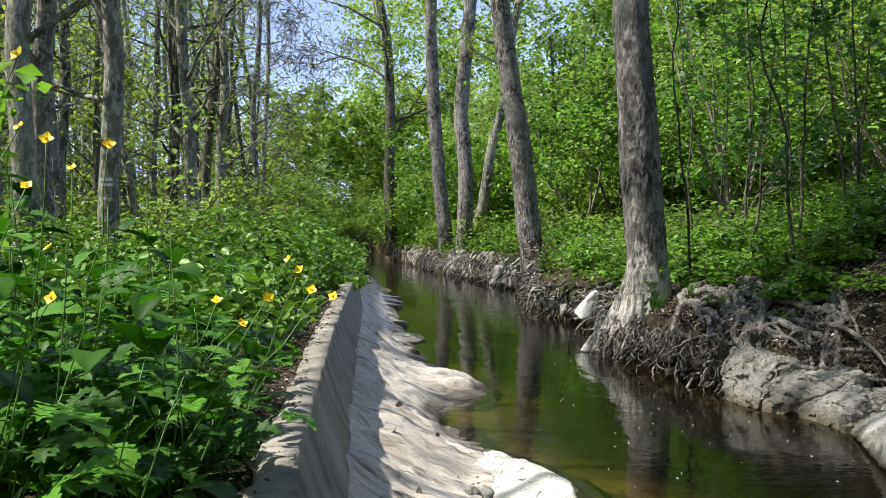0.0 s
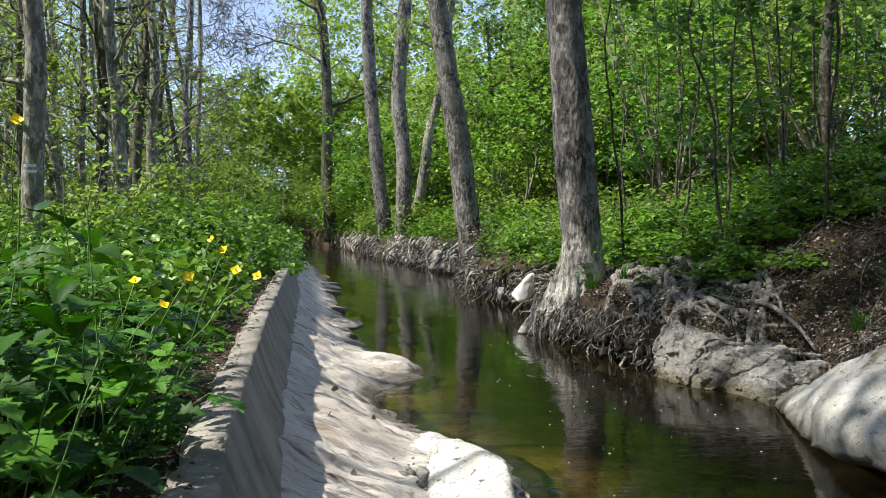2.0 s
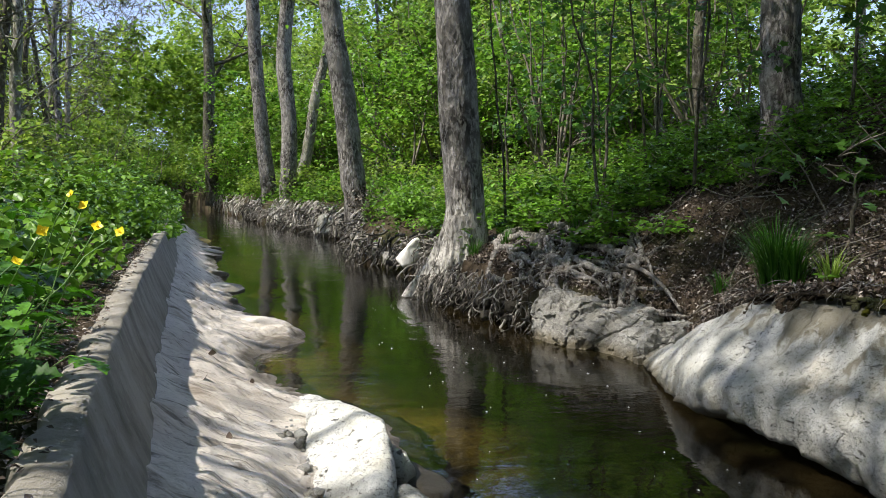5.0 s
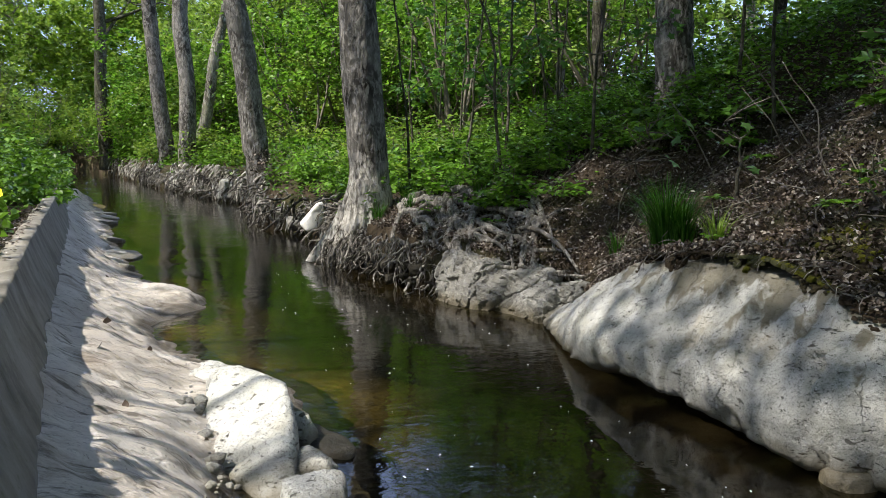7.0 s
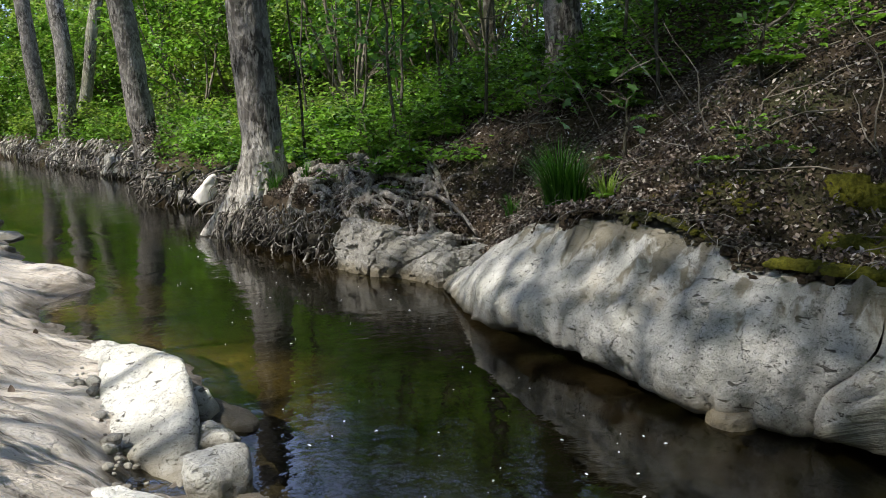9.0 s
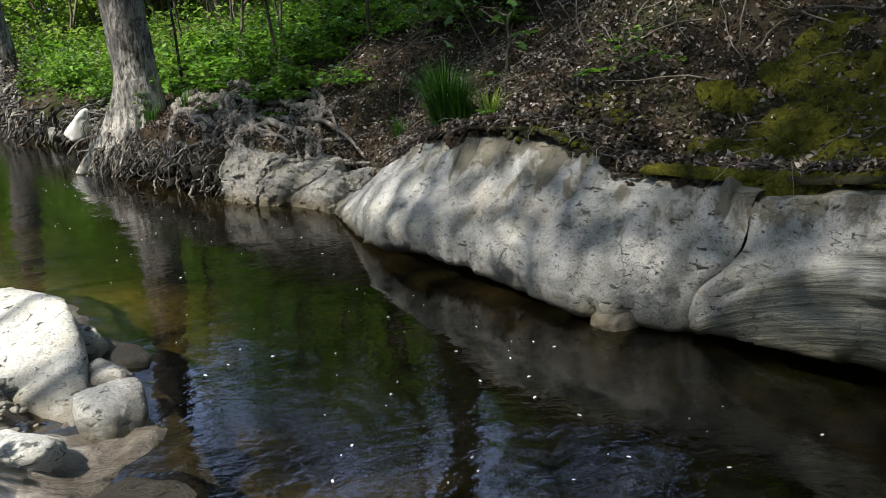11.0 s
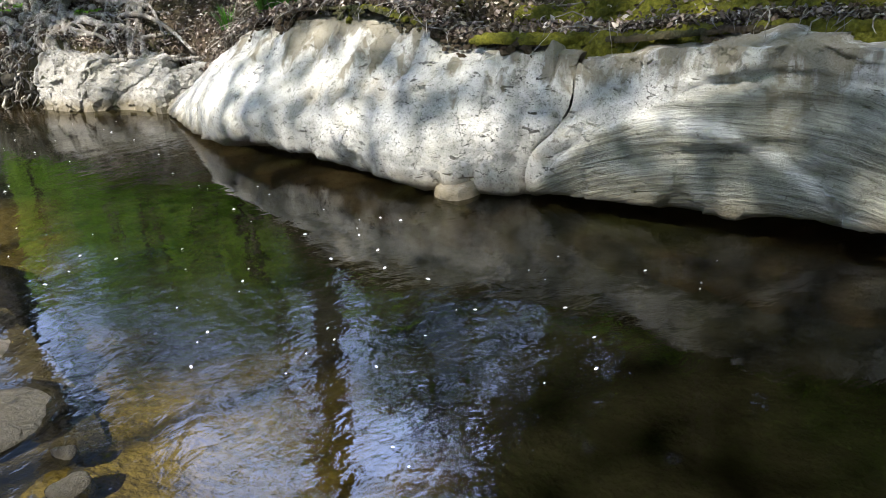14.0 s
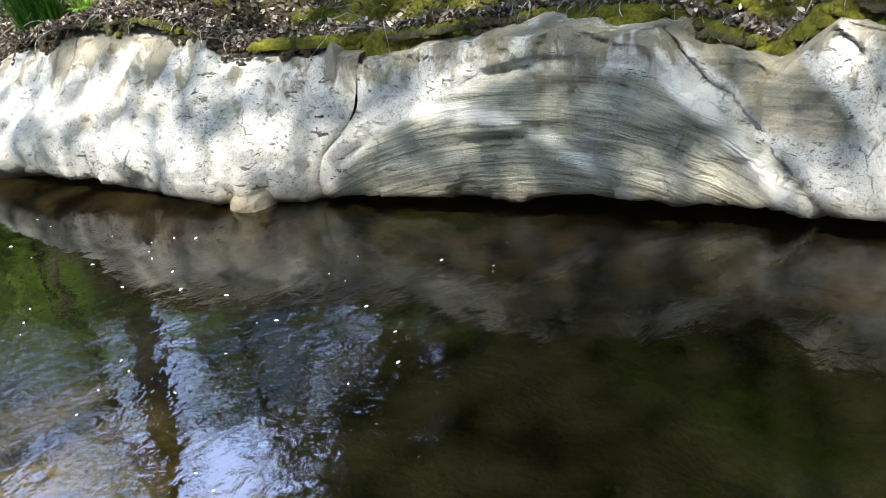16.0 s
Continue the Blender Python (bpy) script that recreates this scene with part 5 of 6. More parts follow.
def bent_root(b, p, heading, length, r, rng, n=26, wild=0.2):
    """One woody root that winds over the bank: knobbly, tapered, forking twice."""
    p = np.array(p, float)
    pts, a = [p.copy()], heading
    curl = rng.uniform(-0.12, 0.12)
    lift = rng.uniform(0.0, 0.05)
    for k in range(n - 1):
        curl = curl * 0.8 + rng.normal(0, wild * 0.35)
        a += curl * 0.5
        p = p + np.array([math.cos(a), math.sin(a), 0]) * length / (n - 1)
        p[0] = max(p[0], float(line(WATER_RIGHT, p[1])) + 0.3)
        q = p.copy()
        q[2] = max(float(ground_height(p[0], p[1])), 0.3) + r * 0.8 + lift * math.sin(k * 0.7 + heading)
        pts.append(q)
    for _ in range(3):
        zs = np.array([q[2] for q in pts])
        zs[1:-1] = (zs[:-2] + 2 * zs[1:-1] + zs[2:]) / 4
        for q, z in zip(pts, zs):
            q[2] = z
    pts = np.array(pts)
    rad = np.linspace(r, r * 0.35, n) * (1 + 0.22 * value_noise(np.stack([np.arange(n) * 0.6, np.full(n, heading), np.zeros(n)], -1), 1.0, 17, 2))
    b.tube(pts, rad, 9, 0.22, int(abs(heading) * 100) % 97)
    return pts


def alder_roots():
    rng = np.random.default_rng(31)
    thing = empty("root_tangle", (0, 0, 0), "tangle of bare grey roots on the eroded bank", "roots")
    part("root_flare", root_flare(), thing, "pale barkless foot of the alder")
    # short thick roots that hang from the foot to the water
    for k in range(16):
        a = radians(150 + 175 * k / 15 + rng.uniform(-6, 6))
        c, s = math.cos(a), math.sin(a)
        t = np.linspace(0, 1, 12)
        out = 0.3 + rng.uniform(0.12, 0.3) * t ** 0.8
        bend = rng.uniform(-0.22, 0.22)
        z0 = rng.uniform(0.18, 0.38)
        pts = np.stack([2.22 + c * out - s * bend * t * t, 9.3 + s * out + c * bend * t * t, z0 - (z0 + 0.06) * t ** 1.6 + 0.03 * np.sin(t * 7 + k)], -1)
        b = Build()
        r = rng.uniform(0.016, 0.038)
        b.tube(pts, np.linspace(r, r * 0.4, 12), 7, 0.25, k)
        part("root", b.mesh("root", M["root"]), thing)
    # fine fringe over the water
    b = Build()
    for k in range(460):
        y = rng.uniform(6.9, 10.3)
        p = np.array([line(WATER_RIGHT, y) + rng.uniform(0.04, 0.32), y, rng.uniform(0.05, 0.46)])
        d = np.array([-0.3, 0, -0.4]) + rng.normal(0, 0.7, 3)
        pts = [p]
        for _ in range(7):
            d = d * 0.75 + np.array([-0.03, 0, -0.28]) + rng.normal(0, 0.35, 3)
            d /= np.linalg.norm(d)
            p = p + d * rng.uniform(0.02, 0.05)
            pts.append(np.array([p[0], p[1], max(p[2], -0.04)]))
        r = rng.uniform(0.004, 0.014)
        b.tube(np.array(pts), np.linspace(r, r * 0.4, 8), 5)
    for k in range(130):
        a = radians(rng.uniform(150, 330))
        p = np.array([2.22 + math.cos(a) * rng.uniform(0.3, 0.46), 9.3 + math.sin(a) * rng.uniform(0.3, 0.5), rng.uniform(0.14, 0.3)])
        d = np.array([math.cos(a), math.sin(a), -0.4])
        pts = [p]
        for _ in range(7):
            d = d * 0.7 + np.array([0, 0, -0.3]) + rng.normal(0, 0.35, 3)
            d /= np.linalg.norm(d)
            p = p + d * rng.uniform(0.025, 0.05)
            pts.append(np.array([p[0], p[1], max(p[2], -0.04)]))
        r = rng.uniform(0.006, 0.02)
        b.tube(np.array(pts), np.linspace(r, r * 0.45, 8), 5)
    part("root_fringe", b.mesh("root_fringe", M["root"]), thing, "fringe of fine roots over the water")
    # long thick roots that wind along the bank top: start, heading, length, girth
    for x, y, deg, length, r in ((2.62, 9.0, -72, 2.2, 0.05), (2.55, 8.9, -95, 1.9, 0.042), (2.7, 9.05, -55, 2.4, 0.055), (2.5, 8.7, -100, 1.5, 0.034), (2.75, 8.6, -80, 2.1, 0.045), (2.5, 8.2, -78, 1.9, 0.04),
                                 (2.85, 8.2, -100, 1.7, 0.036), (2.6, 7.7, -80, 1.7, 0.042), (3.0, 7.9, -75, 1.9, 0.034), (2.45, 8.0, -85, 1.3, 0.03), (2.5, 9.7, 95, 1.4, 0.045), (2.4, 9.8, 110, 1.6, 0.036), (2.2, 10.1, 80, 1.3, 0.03),
                                 (3.25, 6.9, -110, 1.5, 0.03), (2.9, 8.5, -82, 2.2, 0.05), (3.0, 7.6, -110, 1.6, 0.045), (3.2, 7.4, -85, 1.8, 0.04), (2.75, 7.0, -75, 1.2, 0.036), (3.1, 6.7, -100, 1.2, 0.03), (3.35, 7.8, -120, 1.5, 0.035), (2.9, 6.9, -95, 0.9, 0.026), (2.7, 7.9, -100, 1.2, 0.034), (2.8, 7.3, -105, 1.2, 0.03), (2.35, 11.3, 100, 1.8, 0.04), (2.2, 11.5, 80, 1.6, 0.034), (2.5, 11.0, -60, 1.2, 0.03)):
        b = Build()
        z = max(gz(x, y), 0.45) + 0.05
        p = bent_root(b, (x, y, z), radians(deg), length, r, rng)
        for _ in range(3):
            i = int(rng.integers(4, 20))
            bent_root(b, p[i], radians(deg) + rng.choice((-1, 1)) * rng.uniform(0.5, 1.2), length * rng.uniform(0.2, 0.4), r * 0.5, rng, n=12)
        part("root", b.mesh("root", M["root"]), thing)
    # arching root that hangs over the cut bank
    t = np.linspace(0, 1, 20)
    b = Build()
    b.tube(np.stack([2.95 + 0.1 * t, 6.75 - 1.15 * t, 0.58 + 0.1 * np.sin(t * 2.6) - 0.26 * t ** 2.5], -1), np.linspace(0.026, 0.012, 20), 7, 0.2, 95)
    part("root", b.mesh("root", M["root"]), thing)
    return thing


alder_roots()


def bank_roots():
    """Root mats and clods along the farther bank."""
    rng = np.random.default_rng(37)
    b = Build()
    for k in range(520):
        y = 10.3 + 22 * rng.uniform(0, 1) ** 1.25
        p = np.array([line(WATER_RIGHT, y) + rng.uniform(0.02, 0.36), y, rng.uniform(0.15, 0.6)])
        d = np.array([-0.5, 0, -0.2]) + rng.normal(0, 0.8, 3)
        pts = [p]
        for _ in range(6):
            d = d * 0.75 + np.array([-0.1, 0, -0.25]) + rng.normal(0, 0.35, 3)
            d /= np.linalg.norm(d)
            p = p + d * rng.uniform(0.05, 0.12)
            pts.append(np.array([p[0], p[1], max(p[2], -0.04)]))
        r = rng.uniform(0.006, 0.03)
        b.tube(np.array(pts), np.linspace(r, r * 0.4, 7), 5)
    drape = Build()
    for k in range(330):
        y = rng.uniform(17.4, 27.5) if k % 4 else rng.uniform(29, 44)
        t = np.linspace(0, 1, 8)
        lip = rng.uniform(0.5, 0.85)
        out = rng.uniform(0.1, 0.34)
        x = line(WATER_RIGHT, y) + 0.32 - out * np.sin(t * 1.7) + 0.05 * np.sin(t * 6 + k)
        pts = np.stack([x, y + rng.normal(0, 0.25) * t ** 1.5 + 0.05 * np.sin(t * 5 + 2 * k), lip - (lip + rng.uniform(-0.15, 0.03)) * t ** 1.3], -1)
        r = rng.uniform(0.012, 0.042)
        drape.tube(pts, np.linspace(r, r * 0.5, 8), 6, 0.2, k % 50)
    tagged(new("root_mat", drape.mesh("root_mat", M["pale_root"])), "pale roots with painted-in sun, draped over the far bank", "roots", kind="stuff")
    tagged(new("root_mat", b.mesh("root_mat", M["root"])), "pale root mats hanging from the far bank", "roots", kind="stuff")
    for k in range(24):
        y = 10.3 + 22 * (k / 24) ** 1.2
        x = line(WATER_RIGHT, y) + rng.uniform(0.1, 0.35)
        s = rng.uniform(0.14, 0.34)
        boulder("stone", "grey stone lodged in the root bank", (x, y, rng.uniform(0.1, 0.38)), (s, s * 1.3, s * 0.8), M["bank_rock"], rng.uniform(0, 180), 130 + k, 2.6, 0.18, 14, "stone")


bank_roots()


# ---- litter, moss and grass on the right slope ----
def slope_litter():
    rng = np.random.default_rng(41)
    n = 130000
    y = rng.uniform(-2.5, 9.5, n)
    d = 0.36 + 5.2 * rng.uniform(0, 1, n) ** 1.75
    x = line(WATER_RIGHT, y) + d
    top = np.where((y < 5.6) & (d < 1.0), line(CREST, y) + 0.06, -1)
    p = np.stack([x, y, np.maximum(ground_height(x, y), top)], -1)
    keep = value_noise(p * np.array([1, 1, 0]), 1.6, 51, 2) > -1.1
    p = p[keep] + np.array([0, 0, 0.012]) + rng.normal(0, 0.012, (keep.sum(), 3))
    ob = new("leaf_litter", leaf_sheet("leaf_litter", p, rng.uniform(0.008, 0.022, len(p)), M["litter"], 0.18, 6, 1.8, rng))
    tagged(ob, "dry grey-brown fallen leaves covering the slope", "leaf litter", kind="stuff")
    y = rng.uniform(0.8, 9, 9000)
    x = line(WALL, y) - 0.06 - 2.2 * rng.uniform(0, 1, 9000) ** 1.8
    z = np.where(x > line(WALL, y) - 0.14, 0.768, ground_height(x, y) + 0.012)
    keep = (x < line(WALL, y) - 0.12) | (rng.uniform(size=9000) < 0.25)
    p = np.stack([x, y, z], -1)[keep]
    ob = new("leaf_litter", leaf_sheet("leaf_litter", p, rng.uniform(0.006, 0.02, len(p)), M["litter"], 0.7, 4, 1.6, rng))
    tagged(ob, "dry leaf scraps on the soil behind the wall", "leaf litter", kind="stuff")
    b = Build()
    for k in range(320):
        y0 = rng.uniform(-1.5, 8)
        x0 = line(WATER_RIGHT, y0) + rng.uniform(0.4, 3.6)
        a, L = rng.uniform(0, np.pi), rng.uniform(0.15, 0.7)
        t = np.linspace(0, 1, 5)
        xs, ys = x0 + math.cos(a) * L * t, y0 + math.sin(a) * L * t + 0.04 * np.sin(5 * t)
        b.tube(np.stack([xs, ys, ground_height(xs, ys) + 0.02 + 0.1 * rng.uniform() * t], -1), np.linspace(0.006, 0.002, 5), 4)
    tagged(new("fallen_twigs", b.mesh("fallen_twigs", M["twig"])), "thin grey fallen twigs among the leaves", "twigs", kind="stuff")


slope_litter()


def moss_cushion(x, y, rx, ry, h, seed, label="yellow-green moss cushion on top of the ledge", z=None, material=None):
    th, ph = np.linspace(0, 2 * np.pi, 64, endpoint=False), np.linspace(-0.5, np.pi / 2, 24)
    T, P = np.meshgrid(th, ph, indexing="ij")
    d = np.stack([np.cos(P) * np.cos(T), np.cos(P) * np.sin(T), np.sin(P)], -1)
    q = d * np.array([rx, ry, h])
    z0 = ground_height(x + q[..., 0], y + q[..., 1])
    q = q * (1 + 0.35 * value_noise(q + seed, 8, seed, 2) + 0.3 * value_noise(q + seed, 45, seed + 1, 3))[..., None]
    zb = np.maximum(z0, np.minimum(line(CREST, np.array(y)) - 0.03, z0 + 0.4))
    zb = zb if z is None else z
    v = np.stack([x + q[..., 0], y + q[..., 1], zb + q[..., 2]], -1)
    nu, nv = len(th), len(ph)
    i, j = np.meshgrid(np.arange(nu), np.arange(nv - 1), indexing="ij")
    f = np.stack([(i * nv + j), ((i + 1) % nu) * nv + j, ((i + 1) % nu) * nv + j + 1, i * nv + j + 1], -1).reshape(-1, 4)
    return tagged(new("moss_cushion", mesh_from("moss_cushion", v.reshape(-1, 3), f, material or M["moss"])), label, "moss", "moss cushions")


rng = np.random.default_rng(43)


def tuft_mat(name, label, category, y0, y1, d0, d1, n, size, material, seed, cover):
    """A mat of many small cushions on the ledge top, hanging a little over its lip."""
    r = np.random.default_rng(seed)
    th, ph = np.linspace(0, 2 * np.pi, 9, endpoint=False), np.linspace(-0.4, np.pi / 2, 5)
    T, P = np.meshgrid(th, ph, indexing="ij")
    unit = np.stack([np.cos(P) * np.cos(T), np.cos(P) * np.sin(T), np.sin(P)], -1).reshape(-1, 3)
    i, j = np.meshgrid(np.arange(9), np.arange(4), indexing="ij")
    f = np.stack([i * 5 + j, (i + 1) % 9 * 5 + j, (i + 1) % 9 * 5 + j + 1, i * 5 + j + 1], -1).reshape(-1, 4)
    y = r.uniform(y0, y1, n)
    d = d0 + (d1 - d0) * r.uniform(0, 1, n) ** 1.3
    x = line(WATER_RIGHT, y) + d
    lip = 0.3 + 0.1 * value_noise(np.stack([y, 0 * y, 0 * y], -1), 3.5, seed, 3)
    z = np.where(d > lip, np.maximum(ground_height(x, y), line(CREST, y) + 0.04), line(CREST, y) + 0.03 - 1.5 * (lip - d))
    p = np.stack([x, y, z], -1)
    keep = value_noise(p * np.array([1, 1, 0]), 2.4, seed + 3, 3) + cover - 5.0 * np.clip(lip - d, 0, 1) > 0
    p = p[keep]
    s = size * r.uniform(0.5, 1.4, len(p))
    q = unit[None] * (s[:, None] * np.array([1.0, 1.0, 0.8]))[:, None]
    v = p[:, None] + q * (1 + 0.35 * value_noise(p[:, None] + q, 30, seed + 5, 2))[..., None]
    faces = (np.arange(len(p))[:, None, None] * len(unit) + f[None]).reshape(-1, 4)
    return tagged(new(name, mesh_from(name, v.reshape(-1, 3), faces, material)), label, category, kind="stuff")


tuft_mat("moss_mat", "yellow-green moss mat over the layered ledge", "moss", -1.4, 2.5, 0.27, 1.6, 18000, 0.027, M["moss"], 631, 0.5)
tuft_mat("moss_mat", "small moss patch at the lip of the ledge", "moss", 2.8, 3.6, 0.3, 0.75, 400, 0.016, M["moss"], 651, -0.05)
tuft_mat("humus_crumbs", "dark crumbly humus along the ledge's lip", "soil", -1.4, 2.5, 0.24, 0.7, 4500, 0.016, M["soil"], 611, 0.3)
tuft_mat("humus_crumbs", "thin dark humus behind the pale ledge", "soil", 2.5, 4.4, 0.29, 0.7, 3000, 0.012, M["soil"], 613, 0.1)


def lip_rootlets():
    """Thin bare rootlets that hang from the soil over the ledge."""
    r = np.random.default_rng(45)
    b = Build()
    for k in range(260):
        y = r.uniform(-0.6, 5.2)
        p = np.array([line(WATER_RIGHT, y) + r.uniform(0.3, 0.5), y, line(CREST, y) + r.uniform(0.05, 0.12)])
        d = np.array([-0.7, r.normal(0, 0.5), 0.1])
        pts = [p]
        for _ in range(5):
            d = d + np.array([-0.05, 0, -0.28]) + r.normal(0, 0.3, 3)
            d /= np.linalg.norm(d)
            p = p + d * r.uniform(0.015, 0.05)
            pts.append(p)
        b.tube(np.array(pts), np.linspace(r.uniform(0.0015, 0.005), 0.001, 6), 4)
    tagged(new("rootlets", b.mesh("rootlets", M["root"])), "thin bare rootlets hanging over the rock ledge", "roots", kind="stuff")


lip_rootlets()
for k in range(36):
    y = rng.uniform(-0.8, 2.6)
    x = line(WATER_RIGHT, y) + rng.uniform(0.34, 1.2)
    moss_cushion(x, y, rng.uniform(0.05, 0.13), rng.uniform(0.06, 0.16), rng.uniform(0.04, 0.09), k)
for k in range(16):
    y = 7.2 + 0.11 * k
    s = rng.uniform(0.1, 0.24)
    boulder("stone", "dark stone in the root-bound bank", (line(WATER_RIGHT, y) + rng.uniform(0.05, 0.2), y, rng.uniform(0.05, 0.25)), (s * 0.6, s * 0.8, s * 0.6), M["wet_stone"], rng.uniform(0, 180), 170 + k, 2.8, 0.16, 14, "stone")


def grass_tuft(x, y, h, n, seed, label, wide=0.1, material=None):
    rng = np.random.default_rng(seed)
    thing = empty("grass_tuft", (x, y, gz(x, y)), label, "grass")
    v, f = [], []
    for k in range(n):
        a, L = rng.uniform(0, 2 * np.pi), h * rng.uniform(0.5, 1.1)
        bend = rng.uniform(0.15, 0.75)
        t = np.linspace(0, 1, 5)
        r = rng.uniform(0, wide)
        cx, cy = r * math.cos(a), r * math.sin(a)
        px, py = cx + math.cos(a) * L * bend * t * t, cy + math.sin(a) * L * bend * t * t
        pz = L * (t - 0.35 * bend * t ** 3)
        w = 0.004 * (1 - t ** 2) + 0.0004
        s = len(v)
        for i in range(5):
            v.append((px[i] - math.sin(a) * w[i], py[i] + math.cos(a) * w[i], pz[i]))
            v.append((px[i] + math.sin(a) * w[i], py[i] - math.cos(a) * w[i], pz[i]))
        f += [(s + 2 * i, s + 2 * i + 1, s + 2 * i + 3, s + 2 * i + 2) for i in range(4)]
    tagged(part("blade_clump", mesh_from("blade_clump", v, np.array(f), material or M["grass"], False), thing), kind="stuff")
    return thing


grass_tuft(3.02, 4.4, 0.5, 340, 1, "tall dense green grass tuft on the slope", 0.1)
grass_tuft(3.06, 4.28, 0.36, 120, 2, "green grass tuft beside the ledge", 0.08)
for k, (x, y, h) in enumerate(((2.86, 4.75, 0.16), (2.9, 3.6, 0.14), (2.94, 3.2, 0.12), (2.84, 5.05, 0.18), (3.2, 5.3, 0.2))):
    grass_tuft(x, y, h, 40, 30 + k, "small green grass tuft behind the ledge", 0.06)
grass_tuft(3.08, 3.98, 0.24, 70, 3, "pale arching grass tuft above the ledge", 0.06, M["leaf_pale"])
for k, (x, y) in enumerate(((2.62, 8.75), (2.95, 8.3), (2.3, 8.95), (2.75, 9.4), (2.5, 11.0), (3.0, 7.6))):
    grass_tuft(x, y, 0.25, 60, 10 + k, "small bright grass tuft among the roots", 0.07)

# low herbs and seedlings on the slope
rng = np.random.default_rng(47)
SPOTS = [(2.75, 7.9, 0.3, 0.3), (2.65, 8.2, 0.22, 0.25), (3.0, 4.1, 0.2, 0.2), (3.1, 3.9, 0.14, 0.2), (2.9, 6.9, 0.18, 0.22), (3.2, 7.2, 0.2, 0.3)]
SPOTS += [(line(WATER_RIGHT, y) + rng.uniform(0.8, 3.8), y, rng.uniform(0.1, 0.3), rng.uniform(0.15, 0.3)) for y in rng.uniform(-1, 7, 42)]
for k, (x, y, h, w) in enumerate(SPOTS):
    shrub("small green seedling on the leafy slope", (x, y, gz(x, y)), h, w, 34, 0.032, M["leaf_shrub"], 1000 + k, 3, "seedling", "slope seedlings", 6, 0.7)
# lush green undergrowth beyond the bare slope
for k in range(125):
    y = rng.uniform(6.7, 13.0)
    x = line(WATER_RIGHT, y) + rng.uniform(0.75, 1.2) + rng.uniform(0, 1) ** 1.3 * 5.0
    if y < 8.0 and x < 3.05:
        continue
    shrub("lush green bush of the bank undergrowth", (x, y, gz(x, y)), rng.uniform(0.25, 0.6), rng.uniform(0.5, 0.9), 420, 0.045, M["leaf_shrub"], 1100 + k, 5, "undergrowth_bush", "undergrowth", 6, 0.6)
for k in range(85):
    x, y = rng.uniform(4.3, 8.5), rng.uniform(1.5, 10)
    shrub("green herbs high on the slope", (x, y, gz(x, y)), rng.uniform(0.2, 0.5), rng.uniform(0.5, 0.9), 380, 0.042, M["leaf_shrub"], 1200 + k, 5, "undergrowth_bush", "undergrowth", 6, 0.65)


# ---- maple saplings with large lobed leaves ----
def maple_leaf_mesh(size):
    pts, tips = [], ((0, 1.0), (35, 0.55), (62, 0.85), (100, 0.42), (128, 0.6), (165, 0.25))
    ring = [(math.sin(radians(a)) * r, math.cos(radians(a)) * r) for a, r in tips]
    ring = ring + [(-x, y) for x, y in ring[1:][::-1]]
    v = [(0, 0.3 * size, 0.0)] + [(x * size * 0.62, (y + 0.35) * size * 0.62, -0.1 * size * (x * x + y * y) + 0.06 * size * abs(x)) for x, y in ring]
    n = len(ring)
    return v, [(0, 1 + i, 1 + (i + 1) % n) for i in range(n)]


def maple_sapling(base, top, leaves, seed, label):
    rng = np.random.default_rng(seed)
    base, top = np.array(base, float), np.array(top, float)
    h_all = top[2] - base[2]
    thing = empty("maple_sapling", base, label, "sapling", "saplings")
    t = np.linspace(0, 1, 12)
    pts = (top - base)[None] * t[:, None]
    for axis in (0, 1):
        pts[:, axis] += 0.16 * t * value_noise(np.stack([t * 5 + seed, 0 * t + 7 * axis, 0 * t], -1), 1, seed + axis, 2)
    b = Build()
    b.tube(pts, np.linspace(0.018, 0.005, 12), 6)
    spots = []
    for k in range(11):
        q = pts[rng.integers(3, 12)]
        path = limb_path(q, rng.uniform(0, 2 * np.pi), rng.uniform(0.4, 1.0) * min(1, h_all / 2), rng.uniform(0.0, 0.6), rng, 6)
        twig = Build()
        twig.tube(path, np.linspace(0.006, 0.002, 6), 4)
        part("branch", twig.mesh("branch", M["twig"]), thing)
        spots += list(path[2:])
    part("stem", b.mesh("stem", M["bark_dark"]), thing)
    lv, lf = maple_leaf_mesh(1.0)
    lv = np.array(lv)
    B = Build()
    for k in range(leaves):
        q = spots[rng.integers(0, len(spots))] + rng.normal(0, 0.06, 3)
        m = np.array((Euler((rng.normal(0, 0.5), rng.normal(0, 0.5), rng.uniform(0, 6.28)))).to_matrix()) * rng.uniform(0.07, 0.13)
        B.add(lv @ m.T + q, lf)
    part("foliage", B.mesh("foliage", M["leaf_maple"], False), thing)


